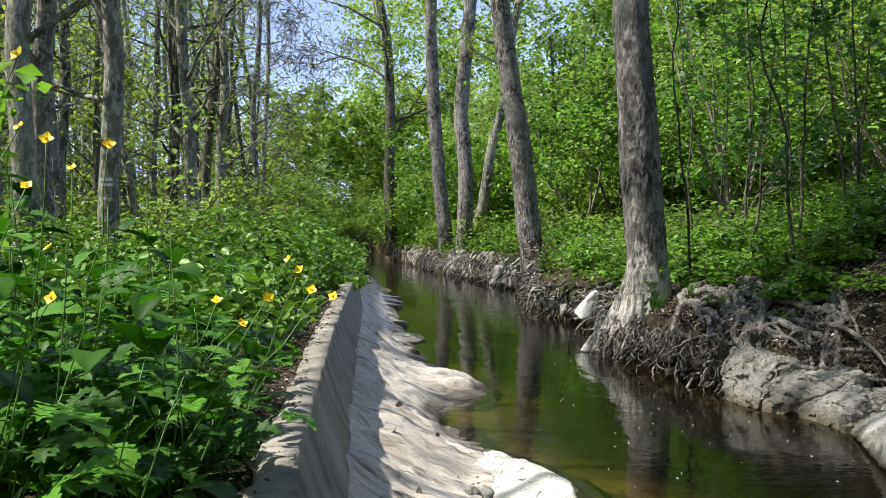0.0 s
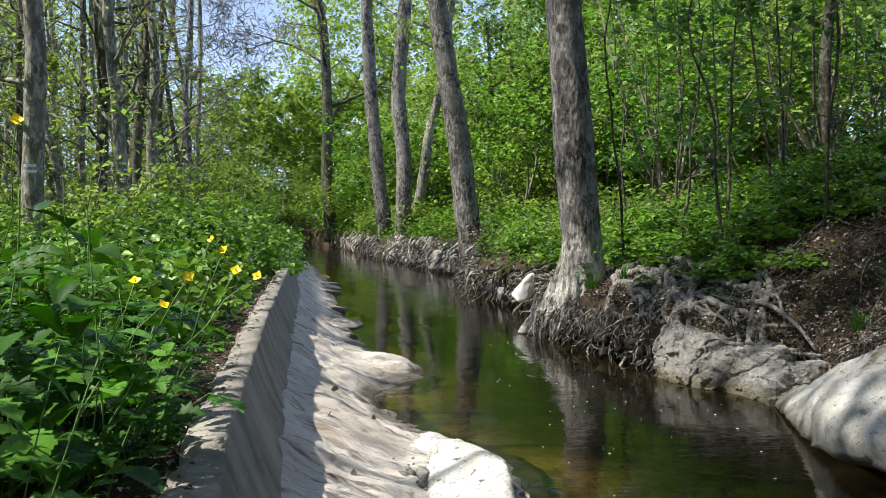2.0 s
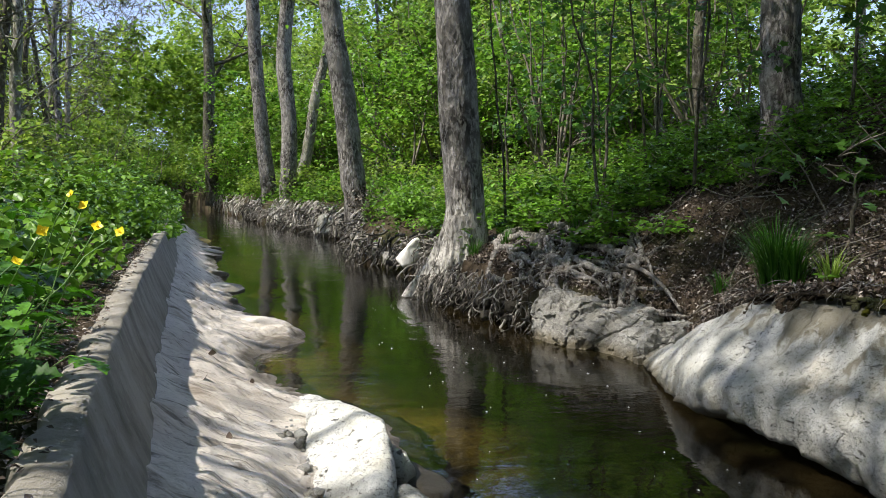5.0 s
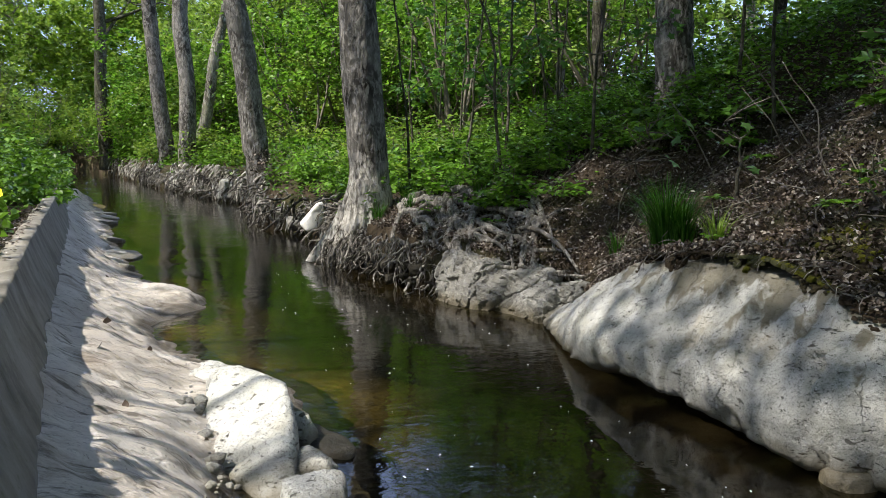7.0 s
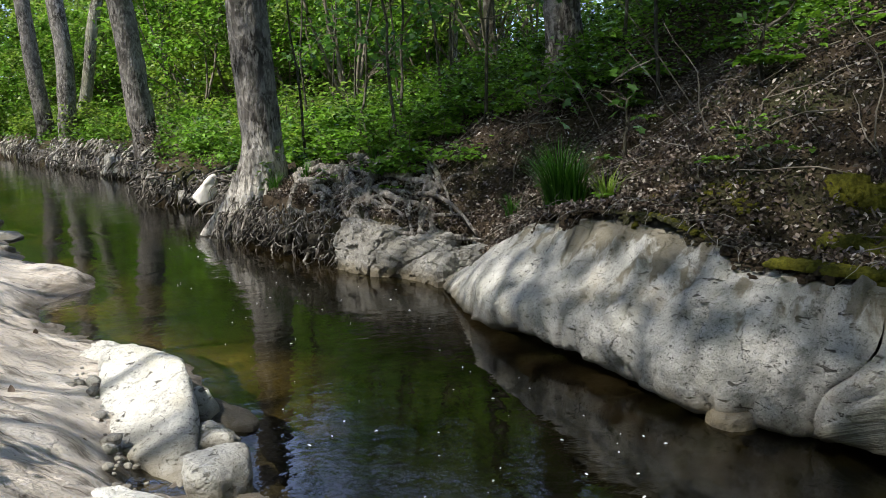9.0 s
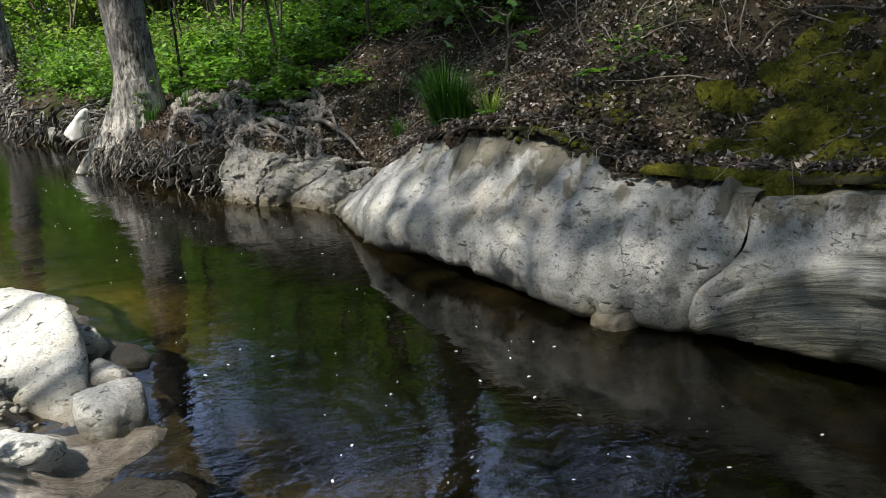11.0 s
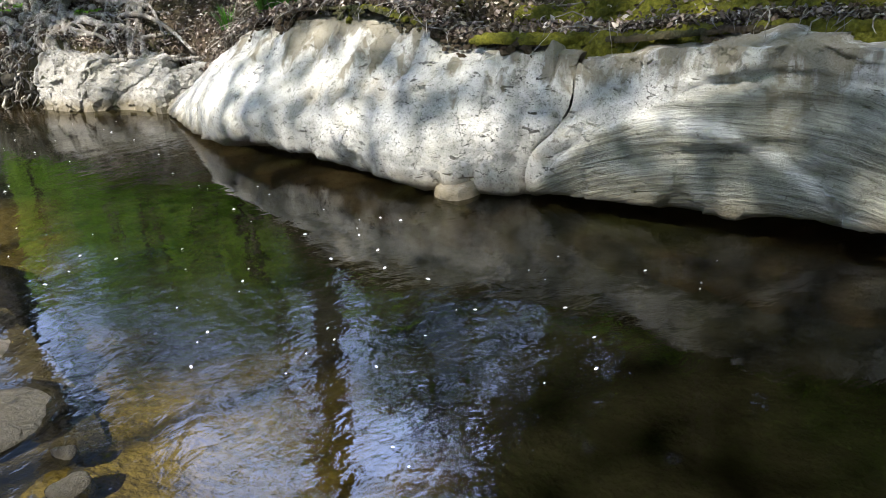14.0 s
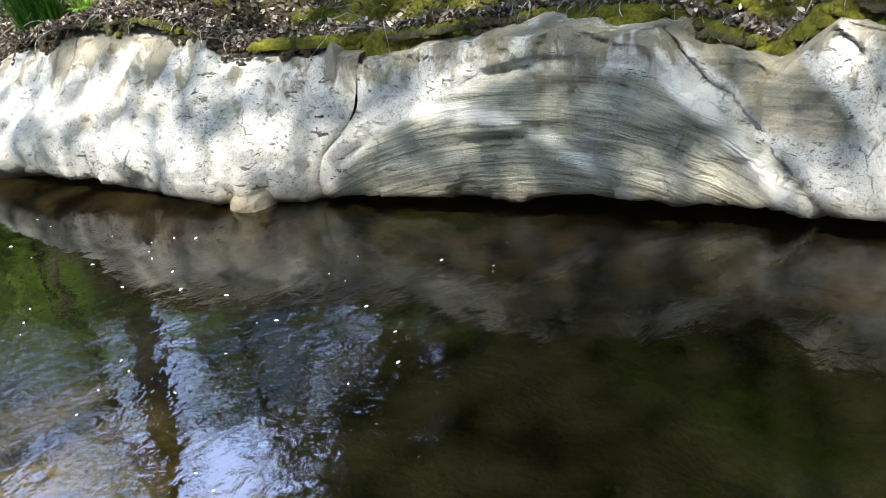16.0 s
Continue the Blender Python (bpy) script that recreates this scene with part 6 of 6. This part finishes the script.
SAPLINGS = ((3.25, 7.6, 0.9, -0.4, 3.6), (2.85, 9.5, 0.7, -0.3, 4.2), (3.5, 8.2, 1.1, 0.3, 3.4), (3.9, 7.0, 1.4, 0.2, 3.6), (3.3, 9.0, 0.9, 0.4, 3.0), (4.3, 8.8, 1.5, -0.2, 3.6), (4.8, 5.6, 1.9, -0.1, 3.4),
            (5.2, 6.6, 2.2, 0.3, 4.0), (3.8, 10.5, 1.0, 0.2, 3.8), (4.9, 9.8, 1.4, 0.0, 4.2), (4.6, 10.8, 1.0, -0.3, 4.4), (5.6, 8.4, 1.0, 0.2, 4.0), (3.4, 11.2, 1.0, -0.2, 4.6), (5.8, 11.6, 1.0, 0.3, 4.6), (6.4, 9.6, 1.0, -0.3, 4.2), (4.2, 12.6, 1.0, 0.2, 5.0), (3.55, 5.6, 1.0, 0.1, 0.75), (3.7, 4.6, 1.2, 0.0, 0.6), (4.2, 3.9, 1.5, 0.1, 0.8))
for k, (x, y, z, dx, h) in enumerate(SAPLINGS):
    z = gz(x, y)
    maple_sapling((x, y, z - 0.05), (x + dx, y, z + h), 190 if h > 1 else 16, 1300 + k, "thin maple sapling with broad lobed leaves on the slope")
# leaning bare stems on the slope
for k, (x, y, dx, dy, h) in enumerate(((4.0, 5.2, -0.5, 0.5, 1.4), (4.3, 4.6, -0.5, 0.4, 1.2), (3.9, 4.2, -0.25, 0.35, 0.7), (3.6, 3.6, -0.15, 0.3, 0.9), (3.7, 2.6, -0.05, 0.2, 1.0))):
    b = Build()
    t = np.linspace(0, 1, 8)
    b.tube(np.stack([dx * t + 0.04 * np.sin(7 * t + k), dy * t + 0.03 * np.sin(9 * t), -0.05 + 0.85 * h * t + 0.03 * np.sin(5 * t)], -1), np.linspace(0.006, 0.0015, 8), 5)
    ob = new("dead_sapling", b.mesh("dead_sapling", M["twig"]))
    ob.location = (x, y, gz(x, y))
    tagged(ob, "thin bare dead sapling leaning on the slope", "sapling", "dead saplings")


# ---- herbs behind the wall ----
def blade(length, width, lobes, depth, heart=0.0, nt=11, droop=0.25):
    """One leaf blade along +y with lobed edge, a raised fold and a drooping tip."""
    t = np.linspace(0, 1, nt)
    w = width * np.sin(np.pi * t ** (0.75 - 0.2 * heart)) ** 0.8 * (1 - depth + depth * np.cos(lobes * 2 * np.pi * t) ** 2)
    w[0] = width * 0.06
    w[-1] = 0.0
    y = length * t
    z = -droop * length * t * t
    v = []
    for i in range(nt):
        back = -heart * 0.18 * length * max(0, 1 - 4 * t[i])
        v += [(-w[i], y[i] + back, z[i] + 0.22 * w[i]), (-w[i] * 0.5, y[i] + back * 0.4, z[i] + 0.16 * w[i]), (0, y[i], z[i]), (w[i] * 0.5, y[i] + back * 0.4, z[i] + 0.16 * w[i]), (w[i], y[i] + back, z[i] + 0.22 * w[i])]
    f = [(i * 5 + j, i * 5 + j + 1, i * 5 + j + 6, i * 5 + j + 5) for i in range(nt - 1) for j in range(4)]
    return np.array(v), f


def compound_leaf(name, size):
    b = Build()
    t = np.linspace(0, 1, 5)
    b.tube(np.stack([0 * t, size * 0.75 * t, 0.02 * size * np.sin(3 * t)], -1), np.linspace(0.0022, 0.0012, 5), 4)
    for y, side, L in ((0.32, 1, 0.36), (0.32, -1, 0.36), (0.6, 1, 0.44), (0.6, -1, 0.44), (0.72, 0, 0.55)):
        v, f = blade(L * size, L * size * 0.4, 2, 0.5, nt=17)
        a = -side * radians(58)
        m = np.array([[math.cos(a), -math.sin(a), 0], [math.sin(a), math.cos(a), 0], [0, 0, 1]])
        b.add(v @ m.T + np.array([0, y * size, 0.01 * size]), f)
    return b.mesh(name, M["herb_leaf"])


def simple_leaf(name, size, heart=1.0, lobes=6, depth=0.24, wide=0.46):
    b = Build()
    t = np.linspace(0, 1, 4)
    b.tube(np.stack([0 * t, size * (-0.45 + 0.47 * t), 0 * t], -1), np.linspace(0.002, 0.0014, 4), 4)
    b.add(*blade(size, size * wide, lobes, depth, heart, 25, 0.35))
    return b.mesh(name, M["herb_leaf"])


def flower_mesh(name, petals, r, material, cup=0.35):
    b = Build()
    for k in range(petals):
        v, f = blade(r, r * 0.48, 1, 0.0, nt=6, droop=-cup)
        a = 2 * np.pi * k / petals
        m = np.array([[math.cos(a), -math.sin(a), 0], [math.sin(a), math.cos(a), 0], [0, 0, 1]])
        b.add(v @ m.T, f)
    t = np.linspace(0, 1, 3)
    b.tube(np.stack([0 * t, 0 * t, 0.006 * t], -1), np.array([0.0025, 0.003, 0.001]), 6)
    return b.mesh(name, material)


def cluster_mesh(name, r, n, seed):
    rng = np.random.default_rng(seed)
    b = Build()
    for k in range(n):
        c = rng.normal(0, r * 0.45, 3) * np.array([1, 1, 0.35])
        for j in range(4):
            v, f = blade(0.0055, 0.0026, 1, 0, nt=4, droop=-0.2)
            a = np.pi / 2 * j + k
            m = np.array([[math.cos(a), -math.sin(a), 0], [math.sin(a), math.cos(a), 0], [0, 0, 1]])
            b.add(v @ m.T + c, f)
    return b.mesh(name, M["white"])


LEAVES_COMPOUND = [compound_leaf("leaf", s) for s in (0.15, 0.19, 0.24)]
LEAVES_HEART = [simple_leaf("leaf", s) for s in (0.045, 0.08, 0.115, 0.15)]
LEAVES_NARROW = [simple_leaf("leaf", s, 0.5, 6, 0.26, 0.36) for s in (0.055, 0.085, 0.115)]
FLOWER = flower_mesh("flower", 4, 0.0145, M["petal"])


def stamen_mesh():
    b = Build()
    for k in range(12):
        a = 2 * np.pi * k / 12
        t = np.linspace(0, 1, 4)
        r = 0.0012 + 0.0028 * t
        b.tube(np.stack([r * math.cos(a), r * math.sin(a), 0.002 + 0.005 * t], -1), np.array([0.0003, 0.0003, 0.0006, 0.0004]), 4)
    return b.mesh("stamens", M["petal"])


STAMENS = stamen_mesh()
BUD = cluster_mesh("white_flowers", 0.016, 16, 5)


def stem_mesh(pts, r0, r1):
    b = Build()
    b.tube(pts, np.linspace(r0, r1, len(pts)), 5)
    return b.mesh("stem", M["stem"])


def arch(p0, p1, up, n=9):
    t = np.linspace(0, 1, n)[:, None]
    p0, p1 = np.array(p0, float), np.array(p1, float)
    return p0 * (1 - t) + p1 * t + np.array([0, 0, up]) * (t * (1 - t)) * 2


def leaf_at(p, azimuth, pitch, roll=0.0, size=1.0):
    return Matrix.Translation(Vector(p)) @ Euler((pitch, roll, azimuth), "XYZ").to_matrix().to_4x4() @ Matrix.Scale(size, 4)


def celandine(seed, height, tips=(), base=(0, 0, 0)):
    """Compound-leaved herb; tips: places of its flowers, relative to the base."""
    rng = np.random.default_rng(seed)
    thing = empty("celandine", base, "leafy celandine herb with lobed compound leaves", "plant", "celandine herbs")
    for k in range(int(rng.integers(4, 7))):
        a = rng.uniform(0, 2 * np.pi)
        reach = height * rng.uniform(0.25, 0.6)
        h = height * rng.uniform(0.45, 1.0)
        pts = arch((0, 0, -0.03), (reach * math.cos(a), reach * math.sin(a), h), h * 0.25)
        part("stem", stem_mesh(pts, 0.0032, 0.0018), thing)
        for i in (5, 8) if h > 0.2 else (8,):
            az = a - np.pi / 2 + rng.normal(0, 0.5)
            part("leaf", LEAVES_COMPOUND[int(rng.integers(0, 3))], thing, "", leaf_at(pts[i], az, rng.normal(0.12, 0.25), rng.normal(0, 0.25)))
    for tip in tips:
        root = np.array([rng.normal(0, 0.07), rng.normal(0.02, 0.07), 0.0])
        pts = arch(root, tip, rng.uniform(0.02, 0.1))
        bow = rng.normal(0, 0.05, 2)
        pts[:, :2] += bow * np.sin(np.linspace(0, np.pi, 9))[:, None]
        pts[1:-1, :2] += rng.normal(0, 0.006, (7, 2))
        part("flower_stem", stem_mesh(pts, 0.0026, 0.0013), thing)
        bloom = part("flower", FLOWER, thing, "yellow four-petalled flower", leaf_at(tip, rng.normal(0, 0.5), rng.normal(0.85, 0.3), rng.normal(0, 0.3), rng.uniform(0.85, 1.15)))
        part("stamens", STAMENS, bloom, "ring of fine yellow stamens")
        for i in (3, 5):
            part("leaf", LEAVES_COMPOUND[int(rng.integers(0, 2))], thing, "", leaf_at(pts[i], rng.uniform(0, 6.3), rng.normal(0.1, 0.25), rng.normal(0, 0.25), 0.8))
    return thing


def mustard(seed, height):
    rng = np.random.default_rng(seed)
    thing = empty("garlic_mustard", (0, 0, 0), "upright garlic mustard with toothed leaves and white flowers", "plant", "garlic mustard herbs")
    lean = rng.normal(0, 0.06, 2)
    pts = arch((0, 0, -0.03), (lean[0], lean[1], height), 0.0, 12)
    pts[:, :2] += 0.008 * np.sin(np.linspace(0, 9, 12))[:, None]
    part("stem", stem_mesh(pts, 0.0036, 0.0018), thing)
    a = rng.uniform(0, 6)
    n = int(8 + height * 8)
    for k in range(n):
        f = 0.15 + 0.8 * k / n
        p = np.array([np.interp(f, np.linspace(0, 1, 12), pts[:, i]) for i in range(3)])
        a += 2.4
        s = 3 - int(round(2 * k / n))
        off = 0.04 + 0.01 * s
        part("leaf", LEAVES_HEART[s], thing, "", leaf_at(p + np.array([-math.sin(a) * off, math.cos(a) * off, 0.01]), a, rng.normal(-0.15, 0.3), rng.normal(0, 0.2)))
    part("flower_head", BUD, thing, "cluster of tiny white flowers", Matrix.Translation(Vector(pts[-1])))
    return thing


def nettle(seed, height):
    rng = np.random.default_rng(seed)
    thing = empty("nettle", (0, 0, 0), "green nettle with paired toothed leaves", "plant", "nettles")
    pts = arch((0, 0, -0.03), (rng.normal(0, 0.05), rng.normal(0, 0.05), height), 0.0, 10)
    part("stem", stem_mesh(pts, 0.003, 0.0018), thing)
    n = int(4 + height * 9)
    for k in range(n):
        f = 0.12 + 0.88 * k / n
        p = np.array([np.interp(f, np.linspace(0, 1, 10), pts[:, i]) for i in range(3)])
        for side in (0, np.pi):
            a = k * np.pi / 2 + side + seed
            s = 2 - int(round(2.0 * k / n))
            off = 0.018 + 0.012 * s
            part("leaf", LEAVES_NARROW[s], thing, "", leaf_at(p + np.array([-math.sin(a) * off, math.cos(a) * off, 0.0]), a, rng.normal(-0.1, 0.25)))
    return thing


def cleavers(seed, pts, base):
    thing = empty("cleavers", base, "pale green cleavers stem with leaf whorls", "plant", "cleavers")
    part("stem", stem_mesh(pts, 0.0022, 0.0014), thing)
    for i in range(2, len(pts)):
        b = Build()
        for k in range(7):
            v, f = blade(0.03, 0.0035, 1, 0, nt=5, droop=0.2)
            a = 2 * np.pi * k / 7 + i
            m = np.array([[math.cos(a), -math.sin(a), 0], [math.sin(a), math.cos(a), 0], [0, 0, 1]])
            b.add(v @ m.T + pts[i], f)
        part("leaf_whorl", b.mesh("leaf_whorl", M["herb_leaf"]), thing)


def wall_soil(x, y):
    return gz(min(x, float(line(WALL, y)) - 0.18), y)


# flowering celandines by the wall, each with its flower places
FLOWERING = (((-0.74, 2.02), ((-0.39, 1.84, 1.26), (-0.5, 2.05, 1.18), (-0.28, 2.1, 1.24), (-0.52, 1.9, 1.25))),
             ((-0.72, 2.45), ((-0.43, 2.3, 1.33), (-0.4, 2.3, 1.3), (-0.35, 2.2, 1.25))),
             ((-0.95, 1.6), ((-0.71, 1.5, 1.29), (-0.76, 1.6, 1.38))),
             ((-1.0, 1.85), ((-0.8, 1.8, 1.55), (-0.72, 1.8, 1.6), (-0.76, 1.5, 1.73))),
             ((-1.05, 1.62), ((-0.76, 1.5, 1.6), (-0.76, 1.6, 1.59), (-0.8, 1.6, 1.5))))
for k, ((x, y), tips) in enumerate(FLOWERING):
    z = wall_soil(x, y)
    celandine(2000 + k, 0.4, [(a - x, b - y, c - z) for a, b, c in tips], (x, y, z))
rng = np.random.default_rng(53)
CEL = [celandine(2010 + k, h) for k, h in enumerate((0.26, 0.34, 0.42, 0.5))]
MUS = [mustard(2020 + k, h) for k, h in enumerate((0.5, 0.62, 0.74, 0.9))]
NET = [nettle(2030 + k, h) for k, h in enumerate((0.26, 0.38, 0.5, 0.6))]
first = {}


def plant_out(kinds, n, y0, y1, near, far, tall):
    """Plants a kind in a strip behind the wall; the first of each stands in the strip as well."""
    for k in range(n):
        y = y0 + (y1 - y0) * rng.uniform(0, 1) ** 1.3
        x = line(WALL, y) - rng.uniform(near, far)
        proto = kinds[int(rng.integers(0, len(kinds)))]
        m = pose(x, y, wall_soil(x, y), rng.normal(0, 5), rng.normal(0, 5), rng.uniform(0, 360)) @ Matrix.Scale(rng.uniform(0.85, 1.15) * tall, 4)
        if proto not in first:
            first[proto] = 1
            proto.matrix_basis = m
        else:
            copy_thing(proto, m)


plant_out(CEL, 20, 2.4, 4.2, 0.38, 1.0, 0.75)
plant_out([CEL[0], CEL[1]], 16, 2.2, 6.0, 0.2, 0.32, 0.42)
plant_out(CEL, 54, 2.4, 7, 0.4, 2.6, 1.05)
plant_out(NET, 22, 3.0, 7.5, 0.4, 1.0, 0.7)
plant_out(NET, 50, 2.6, 8, 0.8, 3.4, 1.05)
plant_out(MUS, 75, 2.3, 8, 0.5, 3.4, 0.85)
plant_out([CEL[0], CEL[1]], 9, 1.3, 2.4, 0.3, 0.75, 0.8)
for k, (x, y, h) in enumerate(((-0.85, 1.95, 0.98), (-0.66, 2.1, 0.9), (-1.1, 2.3, 1.05), (-0.9, 2.6, 0.95), (-1.0, 1.75, 0.85), (-1.2, 2.05, 1.1), (-1.3, 2.5, 1.1), (-1.05, 2.15, 0.8), (-1.5, 2.8, 1.1), (-0.8, 2.3, 0.75))):
    copy_thing(MUS[3], pose(x, y, wall_soil(x, y), 0, 0, 70 * k) @ Matrix.Scale(h / 0.9, 4))
cleavers(1, arch((0, 0, 0), (0.12, 0.1, 0.42), 0.03, 9), (-0.62, 1.5, 0.72))
cleavers(2, arch((0, 0, 0), (0.05, 0.16, 0.4), 0.03, 8), (-0.74, 1.75, 0.72))


def herb_layer():
    rng = np.random.default_rng(59)
    n = 7000
    y = 4.6 + 15 * rng.uniform(0, 1, n) ** 1.5
    x = line(WALL, y) - np.clip(0.62 - 0.07 * y, 0.2, 1) - (1.5 + 0.5 * y) * rng.uniform(0, 1, n) ** 1.1
    h = 0.4 + 0.3 * value_noise(np.stack([x, y, 0 * x], -1), 1.1, 61, 2)
    h *= np.clip((line(WALL, y) - x) / 0.5, 0.35, 1)
    z = ground_height(x, y) + np.maximum(h, 0.05) * rng.uniform(0, 1, n) ** 0.55
    s = (0.045 + 0.003 * y) * rng.uniform(0.6, 1.4, n)
    tagged(new("herb_layer", leaf_sheet("herb_layer", np.stack([x, y, z], -1), s, M["leaf_ground"], 0.3, 6, 1.5, rng)), "dense green herb layer behind the wall", "herbs", kind="stuff")
    n = 40000
    y = 8 + 45 * rng.uniform(0, 1, n) ** 1.6
    x = line(WALL, y) - 0.3 - (3 + 0.62 * y) * rng.uniform(0, 1, n) ** 1.05
    h = 0.7 + 0.35 * value_noise(np.stack([x, y, 0 * x], -1), 0.6, 63, 2) + 0.012 * y
    z = ground_height(x, y) + h * rng.uniform(0, 1, n) ** 0.6
    s = (0.035 + 0.002 * y) * rng.uniform(0.6, 1.4, n)
    tagged(new("herb_layer", leaf_sheet("herb_layer", np.stack([x, y, z], -1), s, M["leaf_ground"], 0.55, 4, 1.5, rng)), "green woodland floor herbs under the left trees", "herbs", kind="stuff")
    n = 24000
    y = 9 + 40 * rng.uniform(0, 1, n) ** 1.4
    x = line(WATER_RIGHT, y) + 0.25 + (3 + 0.5 * y) * rng.uniform(0, 1, n) ** 1.2
    z = ground_height(x, y) + 0.5 * rng.uniform(0, 1, n) ** 0.8
    s = (0.03 + 0.002 * y) * rng.uniform(0.6, 1.4, n)
    tagged(new("herb_layer", leaf_sheet("herb_layer", np.stack([x, y, z], -1), s, M["leaf_ground"], 0.55, 4, 1.5, rng)), "green herbs on the right bank", "herbs", kind="stuff")
    n = 26000
    y = 5.6 + 14 * rng.uniform(0, 1, n) ** 1.2
    x = line(WATER_RIGHT, y) + np.interp(y, (5.6, 7, 8.5, 20), (2.4, 1.5, 0.8, 0.5)) + 9 * rng.uniform(0, 1, n) ** 1.3
    p = np.stack([x, y, 0 * x], -1)
    keep = value_noise(p, 0.9, 65, 3) > -0.25
    h = 0.22 + 0.16 * value_noise(p, 1.3, 67, 2)
    p[:, 2] = ground_height(x, y) + np.maximum(h, 0.04) * rng.uniform(0, 1, n) ** 0.7
    s = (0.026 + 0.0012 * y) * rng.uniform(0.6, 1.4, n)
    tagged(new("herb_layer", leaf_sheet("herb_layer", p[keep], s[keep], M["leaf_shrub"], 0.6, 4, 1.4, rng)), "bright green low herbs covering the right slope", "herbs", kind="stuff")
    n = 22000
    y = rng.uniform(1.0, 7.2, n)
    x = line(WATER_RIGHT, y) + 1.9 + 5 * rng.uniform(0, 1, n) ** 0.9
    p = np.stack([x, y, 0 * x], -1)
    keep = value_noise(p, 0.8, 71, 3) + np.clip((x - line(WATER_RIGHT, y) - 2.4) * 0.5, -0.6, 0.5) > -0.2
    p[:, 2] = ground_height(x, y) + 0.2 * rng.uniform(0, 1, n)
    tagged(new("herb_layer", leaf_sheet("herb_layer", p[keep], 0.034 * rng.uniform(0.6, 1.4, keep.sum()), M["leaf_shrub"], 0.6, 6, 1.4, rng)), "green herbs among dead leaves on the upper slope", "herbs", kind="stuff")
    n = 5200
    y = 10.5 + 18 * rng.uniform(0, 1, n) ** 1.2
    x = line(WALL, y) + 0.22 - 0.9 * rng.uniform(0, 1, n) ** 0.8
    h = 0.42 * np.clip((y - 10.2) / 2.5, 0.2, 1) * (1 + 0.4 * value_noise(np.stack([x, y, 0 * x], -1), 1.5, 69, 2))
    z = 0.74 + h * rng.uniform(-0.35, 1, n)
    tagged(new("herb_layer", leaf_sheet("herb_layer", np.stack([x, y, z], -1), (0.03 + 0.002 * y) * rng.uniform(0.6, 1.4, n), M["leaf_ground"], 0.35, 4, 1.5, rng)), "green herbs hanging over the far end of the wall", "herbs", kind="stuff")


herb_layer()


# ---- small things on bank and water ----
rng = np.random.default_rng(67)
pet = flower_mesh("petal", 2, 0.01, M["white"], 0.05)
for k in range(105):
    y = 1.0 + 8.0 * rng.uniform(0, 1) ** 1.5
    x = 0.9 + (line(WATER_RIGHT, y) - 1.2) * rng.uniform(0, 1)
    ob = new("floating_petal", pet)
    ob.matrix_basis = pose(x, y, 0.004, rng.normal(0, 4), rng.normal(0, 4), rng.uniform(0, 360)) @ Matrix.Scale(rng.uniform(0.35, 1.0), 4)
    tagged(ob, "small white petal floating on the water", "petal", "floating petals")


def dry_leaf(x, y, z, s, seed):
    rng = np.random.default_rng(seed)
    v, f = blade(s, s * 0.4, 1, 0, nt=6, droop=-0.5)
    ob = new("curled_leaf", mesh_from("curled_leaf", v, f, M["litter"]))
    ob.matrix_basis = pose(x, y, z, rng.uniform(10, 50), 0, rng.uniform(0, 360))
    tagged(ob, "curled brown dead leaf on the pale slope", "leaf", "curled leaves")


for k, (x, y, z) in enumerate(((-0.3, 4.4, 0.32), (-0.3, 5.3, 0.28), (-0.12, 3.6, 0.25), (0.05, 4.6, 0.16), (-0.05, 4.9, 0.18), (-0.42, 7.4, 0.25), (0.16, 3.9, 0.12), (0.12, 3.2, 0.13), (0.1, 3.5, 0.12), (0.2, 3.45, 0.1))):
    dry_leaf(x, y, z, 0.06 if k < 2 else 0.035, 70 + k)
rng = np.random.default_rng(83)
for k in range(80):
    y = rng.uniform(2.85, 4.1)
    s = 0.012 + 0.05 * rng.uniform(0, 1) ** 3
    x = 0.17 + 0.05 * (3.5 - y) + rng.normal(0, 0.05)
    boulder("pebble", "small brown pebble in the dirt beside the boulder", (x, y, 0.07 + 0.12 * max(0, y - 3.1)), (s, s * 1.3, s * 0.8), M["rock"] if k % 3 else M["bank_rock"], rng.uniform(0, 180), 190 + k, 2.6, 0.18, 8, "pebble")
for k, z in enumerate((2.05, 2.12)):
    b = Build()
    a = np.linspace(-0.5, 0.5, 7) - 1.25
    v = [(-4.35 + 0.152 * math.cos(t), 10.8 + 0.152 * math.sin(t), z + q) for t in a for q in (0, 0.035)]
    b.add(v, [(2 * i, 2 * i + 2, 2 * i + 3, 2 * i + 1) for i in range(6)])
    tagged(new("trail_mark", b.mesh("trail_mark", M["paint"])), "white painted trail mark on a trunk", "trail mark", "trail marks")
